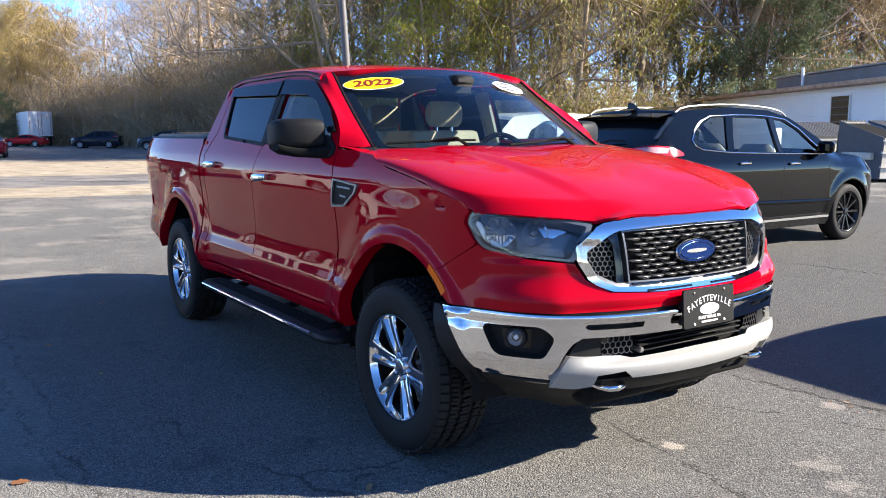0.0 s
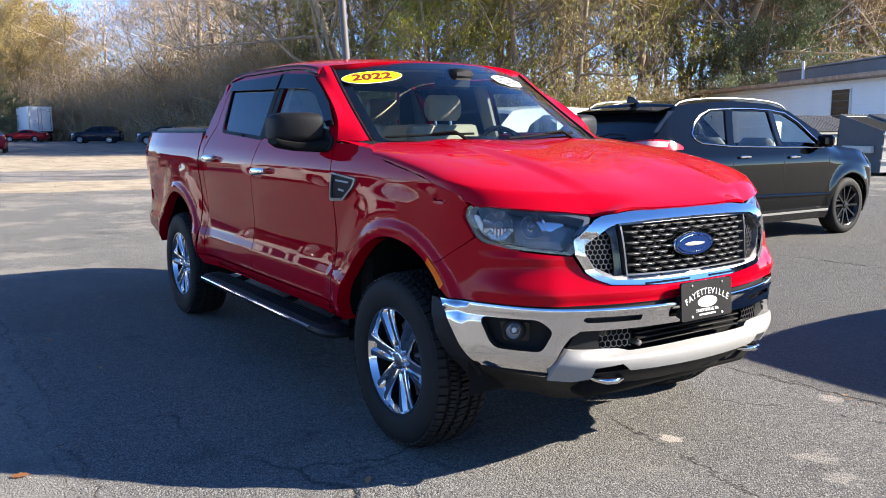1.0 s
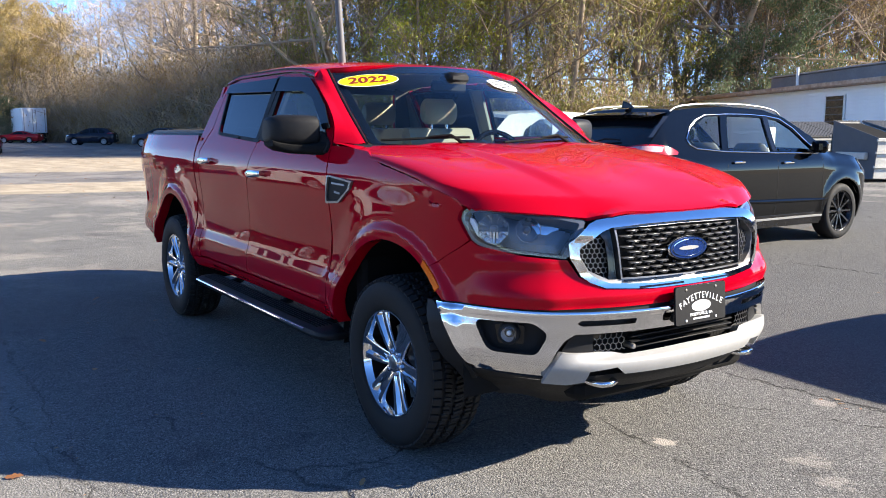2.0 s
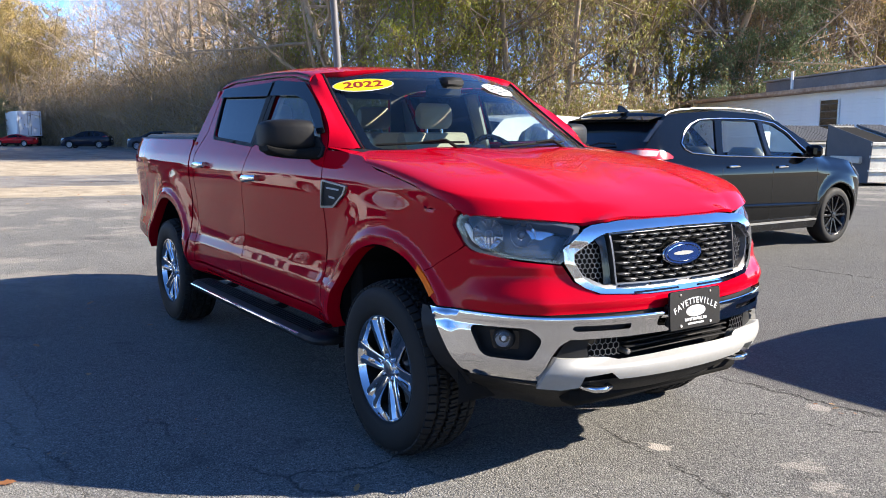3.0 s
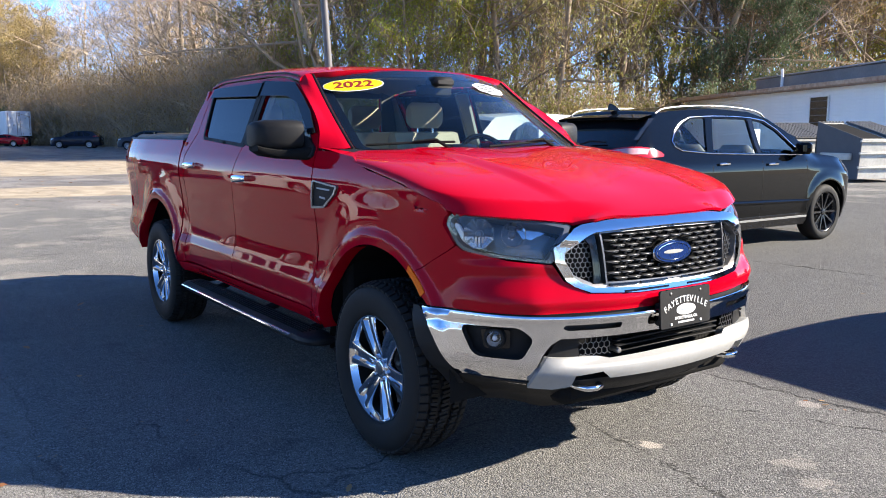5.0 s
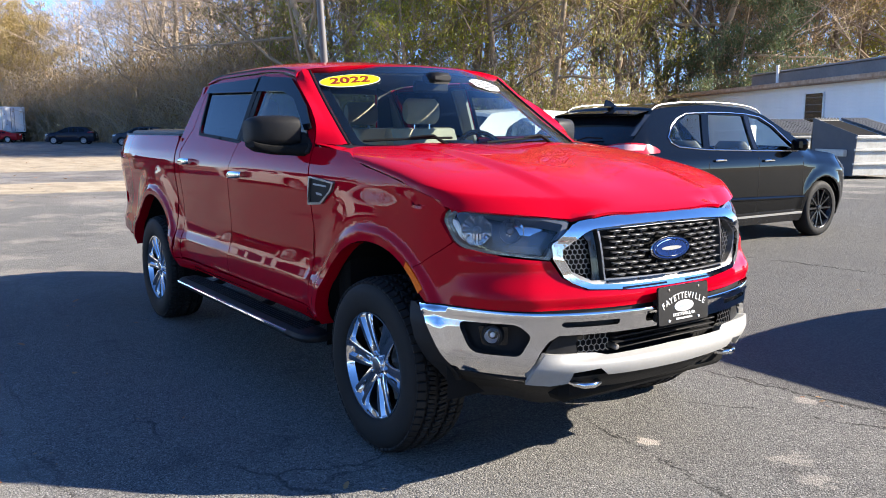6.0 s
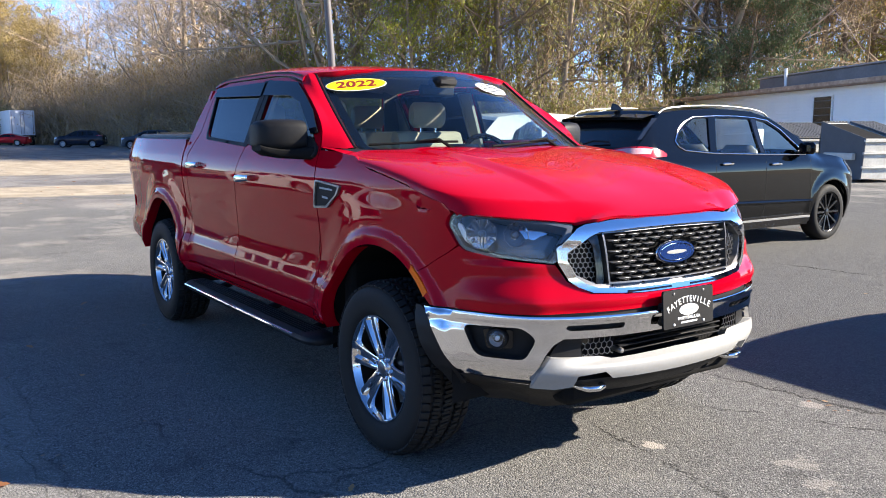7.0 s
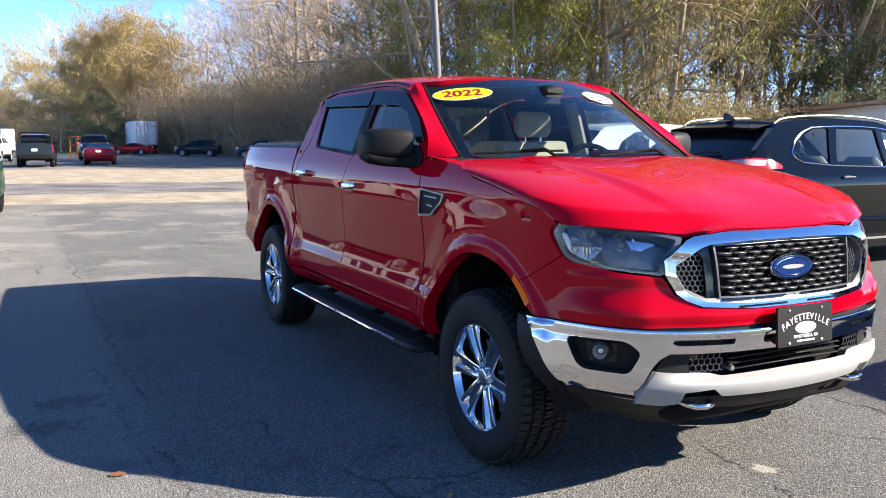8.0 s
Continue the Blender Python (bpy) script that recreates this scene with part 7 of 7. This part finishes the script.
def car(name, label, spec, body, m, category="car", group="", rim=SILVER_RIM, glass=DARK_GLASS, bright=None, seats=False, spokes=10, step=0.08, group_tail="plain"):
    """A parked vehicle from an outline of its middle, a half width and windows; nose along +x, front axle at x = 0."""
    ob = thing(name, label, category, group, m)
    top = spec["top"]
    front, rear = max(p[0] for p in top), min(p[0] for p in top)
    half, belt, high = spec["half"], spec["belt"], max(p[1] for p in top)
    prof = curve((0.2, half - 0.09), (0.38, half - 0.035), (0.55, half - 0.004), (0.72, half), (belt - 0.18, half - 0.004), (belt - 0.06, half - 0.022), (belt, half - 0.055), ((belt + high) / 2, (half - 0.055) * 0.45 + spec["roof_half"] * 0.55), (high, spec["roof_half"]))
    wb, rad = spec["wb"], spec["wheel"]

    nose_line = [q[:2] for q in top if q[2] in ("grille", "bonnet")]
    base_x = nose_line[-1][0]

    def crest(x):
        """Height of the bonnet at x."""
        return float(np.interp(-x, [-q[0] for q in nose_line], [q[1] for q in nose_line]))

    def wide(x, z):
        w = prof(z)
        w -= 0.10 * ease(crest(x) - 0.24, crest(x), z) ** 1.6 * ease(base_x - 0.3, base_x + 0.15, x)
        w -= 0.29 * max(0, (x - front + 0.72) / 0.72) ** 2.3 + 0.11 * max(0, (rear + 0.6 - x) / 0.6) ** 2.4
        for ax in (0, -wb):
            w += 0.022 * (1 - ease(0.02, 0.16, math.hypot(x - ax, z - rad) - rad - 0.05))
        return w
    low = 0.27 if high < 1.8 else 0.45
    arch = rad + 0.055

    def arc(ax):
        a = math.degrees(math.asin(max(-0.9, (low - rad) / arch)))
        return [(ax + arch * math.cos(radians(t)), rad + arch * math.sin(radians(t))) for t in (180 - a + (2 * a - 180) * i / 16 for i in range(17))]
    outline = [(x, z) for x, z, _ in top] + arc(-wb) + arc(0)
    for sign in (-1, 1):
        skin = lambda x, z, sign=sign: (x, sign * wide(x, z), z)
        side = panel("body_side", outline, skin, body, ob, holes=[rounded(w, 0.03) for w in spec["windows"]], step=step, depth=0.03)
        panel("lower_cladding", [(0 - arch - 0.02, low - 0.03), (-arch - 0.02, low + 0.12), (-wb + arch + 0.02, low + 0.12), (-wb + arch + 0.02, low - 0.03)], skin, BLACK_PLASTIC if bright is None else DARK_RIM, side, out=0.008, depth=0.02, step=0.15)
        for w in spec["windows"]:
            c = (sum(p[0] for p in w) / len(w), sum(p[1] for p in w) / len(w))
            grow = [(c[0] + (x - c[0]) * 1.03, c[1] + (z - c[1]) * 1.05) for x, z in w]
            panel("window", rounded(grow, 0.03), skin, glass, side, out=-0.012, depth=0.005, step=0.12)
        for line in spec["doors"]:
            panel("door_gap", [(x - 0.004, z) for x, z in line] + [(x + 0.004, z) for x, z in line[::-1]], skin, LINER, side, out=0.0015, depth=0.002, step=0.1)
        for hx, hz in spec["handles"]:
            part("door_handle", Geo().box(hx, sign * (wide(hx, hz) + 0.022), hz, 0.20, 0.025, 0.032, 0.01), bright or body, side)
        hx, hz = spec["mirror"]
        mirror = part("door_mirror", Geo().box(hx - 0.04, sign * (wide(hx, hz) + 0.12), hz + 0.06, 0.10, 0.22, 0.15, 0.035), body, ob)
        part("mirror_arm", Geo().box(hx - 0.03, sign * (wide(hx, hz) + 0.02), hz, 0.08, 0.10, 0.04, 0.012), BLACK_PLASTIC, mirror)
        for ax in (0, -wb):
            pts = [(ax + (arch + 0.01) * math.cos(radians(t)), rad + (arch + 0.01) * math.sin(radians(t))) for t in range(-12, 193, 12)]
            well = Geo().grid([[(x, sign * k, z) for k in (half - 0.05, 0.5)] for x, z in pts])
            well.add([(x, sign * 0.5, z) for x, z in pts], [tuple(range(len(pts)))])
            part("wheel_housing", well, LINER, ob)
            car_wheel(ob, rad, rim, ax, sign * spec["track"], spokes)
        lamp_z = next(z for x, z, n in top if n == "bonnet") - 0.09
        panel("headlight", [(front - 0.08, lamp_z - 0.09), (front - 0.10, lamp_z + 0.05), (front - 0.42, lamp_z + 0.07), (front - 0.34, lamp_z - 0.05)], skin, WHITE_LENS, ob, out=0.006, depth=0.03, step=0.06, label="pale headlight")
        if high < 1.8 and spec is not COUPE:
            lens = []
            for s in range(15):
                t = s / 14
                z0, z1 = 1.125 + 0.035 * t, 1.125 + 0.035 * t + 0.135 * math.sin(math.pi * min(1, 0.18 + 0.80 * t)) ** 0.6
                row = []
                for j in range(5):
                    z = z0 + (z1 - z0) * j / 4
                    xr = float(np.interp(-z, [-p[1] for p in top[-7:-3]], [p[0] for p in top[-7:-3]]))
                    if t < 0.45:
                        k = 0.55 + 0.45 * t / 0.45
                        row.append((xr - 0.07 * (1 - k ** 2.5) - 0.014, sign * wide(xr, z) * k, z))
                    else:
                        x = xr - 0.014 + 0.50 * (t - 0.45) / 0.55
                        row.append((x, sign * (wide(x, z) + 0.014), z))
                lens.append(row)
            lamp = part("tail_light", Geo().grid(lens), RED_LENS, ob, "red tail light wrapped round the corner", smooth=60)
            part("lens_strip", Geo().grid([[tuple(Vector(r[j]).lerp(Vector(r[j + 1]), 0.5) + Vector((-0.006, sign * 0.006, 0))) for j in (1, 2, 3)] for r in lens[1:11]]), PINK_LENS, lamp, "clear upper lens", smooth=60)
        elif spec is TRUCK:
            panel("tail_light", [(rear + 0.13, 0.86), (rear + 0.30, 0.86), (rear + 0.30, 1.28), (rear + 0.16, 1.28)], skin, RED_LENS, ob, out=0.006, depth=0.05, step=0.06, label="red tail light")
    cross = (-1, -0.97, -0.9, -0.75, -0.5, -0.25, 0, 0.25, 0.5, 0.75, 0.9, 0.97, 1)
    rows, at = [], 0

    def cap_row(x, z):
        w = wide(x, z)
        end = 0.10 * ease(front - 0.5, front, x) - 0.07 * ease(rear + 0.5, rear, x)
        crown = 0.035 if z > 0.7 and rear + 0.1 < x < front - 0.05 else 0.0
        return [(x + end * (1 - abs(k) ** 2.5), k * w, z + crown * (1 - abs(k) ** 2.5)) for k in cross]
    i = 1
    while i < len(top):
        tag = top[i][2]
        j = i
        while j + 1 < len(top) and top[j + 1][2] == tag:
            j += 1
        rows = []
        for a in range(i - 1, j):
            (x0, z0, _), (x1, z1, _) = top[a], top[a + 1]
            for t in (0, 0.25, 0.5, 0.75):
                rows.append(cap_row(x0 + (x1 - x0) * t, z0 + (z1 - z0) * t))
        rows.append(cap_row(top[j][0], top[j][1]))
        mat = {"windscreen": glass, "rear_window": DARK_GLASS, "grille": GLOSS_BLACK, "bed_cover": VINYL, "spoiler": body}.get(tag, body)
        if spec is TRUCK and tag in ("rear_bumper", "front_bumper"):
            mat = LINER if body is GREEN_PAINT else CHROME
        piece = part(tag, Geo().grid(rows), mat, ob, smooth=60)
        if tag == "grille":
            z0, z1 = top[i - 1][1], top[j][1]
            for k in range(4):
                z = z0 + (z1 - z0) * (k + 0.7) / 5
                part("grille_bar", Geo().box(front + 0.085, 0, z, 0.03, half * 0.9, 0.018, 0.005), bright or BLACK_PLASTIC, piece)
        if tag in ("tail_panel", "tailgate"):
            x1 = min(top[j][0], top[i - 1][0])
            part("plate", Geo().box(x1 - 0.075, 0, (top[i - 1][1] + top[j][1]) / 2 - 0.03, 0.01, 0.31, 0.15, 0.004), WHITE_INK, piece)
            if spec is COUPE:
                for sign in (-1, 1):
                    for k in range(3):
                        part("tail_light", Geo().box(x1 - 0.03 + 0.012 * k, sign * (0.46 + 0.085 * k), 0.90, 0.05, 0.05, 0.15, 0.008), RED_LENS, ob)
        i = j + 1
    part("underside", Geo().box((front + rear) / 2, 0, low + 0.05, front - rear - 0.5, half * 1.6, 0.16, 0.03), LINER, ob)
    if seats:
        part("cabin", Geo().box(-1.6, 0, 0.78, 2.6, 1.5, 0.5, 0.1), TRIM_GREY, ob)
        for x in (-1.25, -2.2):
            for y in (-0.38, 0.38):
                part("seat", Geo().box(x, y, 1.02, 0.18, 0.5, 0.5, 0.07, pose(0, 0, 0)), TRIM_GREY, ob)
    return ob, wide


SATIN_RAIL = surface("satin_rail", (0.26, 0.265, 0.27), (0.20, 0.205, 0.21), rough=0.38, rough2=0.5, metal=1.0)
edge, edge_w = car("suv", "glossy black crossover SUV with bright window trim, black wheels", SUV, BLACK_PAINT, pose(-3.98, 7.84, 0, 0, 0, 90), "SUV", "cars parked beside the pickup", DARK_RIM, CLEAR_CAR_GLASS, CHROME, True, 10, 0.05)
for sign in (-1, 1):
    skin = lambda x, z, sign=sign: (x, sign * edge_w(x, z), z)
    line = [(-0.56, 1.148), (-1.45, 1.160), (-2.40, 1.185), (-2.88, 1.222), (-2.98, 1.265), (-3.02, 1.33), (-2.92, 1.46), (-2.80, 1.54), (-2.62, 1.603), (-2.20, 1.622), (-1.80, 1.622), (-1.45, 1.607), (-1.20, 1.577), (-0.96, 1.465), (-0.58, 1.165)]
    trim = Geo().tube([(x, sign * (edge_w(x, z) + 0.006), z) for x, z in line], 0.0075, 6)
    part("window_trim", trim, CHROME, edge, "bright window surround")
    part("roof_rail", Geo().tube([(x, sign * (edge_w(x, 1.62) - 0.03), z) for x, z in ((-1.12, 1.62), (-1.20, 1.665), (-1.32, 1.695), (-1.5, 1.718), (-1.8, 1.736), (-2.1, 1.742), (-2.4, 1.740), (-2.7, 1.728), (-2.95, 1.708), (-3.08, 1.685), (-3.16, 1.64))], 0.010, 8), SATIN_RAIL, edge, "satin silver roof rail")
    panel("sill_strip", [(-0.45, 0.335), (-0.45, 0.36), (-2.38, 0.36), (-2.38, 0.335)], skin, SILVER, edge, out=0.012, depth=0.01, step=0.2)
    # tube added in place of the pressed door crease, to catch its highlight
    part("door_moulding", Geo().tube([(x, sign * (edge_w(x, z) + 0.002), z) for x, z in ((-0.46, 0.555), (-0.9, 0.56), (-1.45, 0.57), (-1.95, 0.58), (-2.40, 0.60))], [0.012, 0.024, 0.026, 0.024, 0.012], 8), BLACK_PAINT, edge)
    panel("pillar_cover", [(-1.415, 1.18), (-1.43, 1.60), (-1.52, 1.605), (-1.485, 1.18)], skin, GLOSS_BLACK, edge, out=0.003, depth=0.004, step=0.1)
part("spoiler_lip", Geo().loft([[(x + dx, 0.66 * k, z - 0.02 * abs(k) ** 3) for k in (-1, -0.9, -0.5, 0, 0.5, 0.9, 1)] for x, z, dx in ((-3.05, 1.668, 0), (-3.24, 1.640, 0), (-3.40, 1.605, 0), (-3.39, 1.590, 0), (-3.20, 1.600, 0))]), BLACK_PAINT, edge, "", None, 40)
for sign in (-1, 1):
    part("pillar_fin", Geo().loft([[(x + d, sign * (edge_w(x, z) + 0.004), z) for d in (-0.06, 0.01)] + [(x + d, sign * (edge_w(x, z) - 0.02), z) for d in (0.01, -0.06)] for x, z in ((-3.24, 1.585), (-3.40, 1.47), (-3.55, 1.35))]), GLOSS_BLACK, edge)
wiper = part("rear_wiper", Geo().tube([(-3.79, 0.05, 1.25), (-3.68, -0.20, 1.33), (-3.66, -0.42, 1.32)], 0.010, 6), BLACK_PLASTIC, edge)
part("roof_fin", Geo().loft([[(-3.02, -0.03, 1.69), (-3.02, 0.03, 1.69), (-3.20, 0.02, 1.69), (-3.20, -0.02, 1.69)], [(-3.12, -0.008, 1.76), (-3.12, 0.008, 1.76), (-3.19, 0.008, 1.77), (-3.19, -0.008, 1.77)]]), BLACK_PAINT, edge)
part("window_sheet", Geo().box(-1.30, -0.72, 1.30, 0.13, 0.004, 0.34, 0.001), WHITE_INK, edge, "white paper sheet in the window")

car("suv", "white crossover SUV parked beside the black SUV", SUV, WHITE_PAINT, pose(-7.0, 7.9, 0, 0, 0, 90), "SUV", "cars parked beside the pickup", SILVER_RIM, CLEAR_CAR_GLASS, None, True)
# guessed vehicle out of view, added for the shadow it casts on the asphalt
car("suv", "unseen dark grey SUV, added to cast the shadow beside the pickup", SUV, GREY_PAINT, pose(4.78, 4.68, 0, 0, 0, 0), "SUV", "cars parked beside the pickup")
car("suv", "white SUV parked alongside the pickup, further down the row", SUV, WHITE_PAINT, pose(-7.4, -4.95, 0, 0, 0, 2), "SUV", "cars parked beside the pickup")
car("suv", "dark navy SUV parked broadside before the woods", SUV, NAVY_PAINT, pose(-87.4, 13.6, 0, 0, 0, -118), "SUV", "cars across the lot", step=0.2)
car("suv", "slate grey SUV parked broadside before the woods", SUV, GREY_PAINT, pose(-74.9, 17.0, 0, 0, 0, -118), "SUV", "cars across the lot", step=0.2)
car("sports_car", "bright red low car parked before a white trailer", COUPE, CRIMSON, pose(-103.0, 9.0, 0, 0, 0, -118), "car", "cars across the lot", step=0.2)
car("sports_car", "maroon two-door coupe seen from behind on the far lot", COUPE, MAROON, pose(-57.0, 2.7, 0, 0, 0, 172), "car", "cars across the lot", step=0.2)
old_truck, _ = car("pickup", "dark slate old pickup seen from behind on the far lot", TRUCK, GREEN_PAINT, pose(-53.5, -1.2, 0, 0, 0, 176), "pickup truck", "cars across the lot", step=0.2)
part("headache_rack", Geo().tube([(-2.98, -0.84, 1.30), (-2.98, -0.80, 1.90), (-2.98, -0.70, 1.98), (-2.98, 0.70, 1.98), (-2.98, 0.80, 1.90), (-2.98, 0.84, 1.30)], 0.05, 8).box(-2.98, 0, 1.55, 0.05, 1.6, 0.06, 0.01), BLACK_PLASTIC, old_truck, "black steel rack behind the cab")
car("pickup", "dark blue lifted pickup facing across the far lot", TRUCK, NAVY_PAINT, pose(-62.0, 2.6, 0.12, 0, 0, -8), "pickup truck", "cars across the lot", step=0.2)
car("pickup", "white work pickup behind the slate pickup", TRUCK, WHITE_PAINT, pose(-66.0, -3.6, 0, 0, 0, 170), "pickup truck", "cars across the lot", step=0.2)
car("pickup", "forest green pickup with a chrome bumper", TRUCK, FOREST, pose(-15.6, -3.86, 0, 0, 0, 10), "pickup truck", "cars across the lot", bright=CHROME, step=0.1)
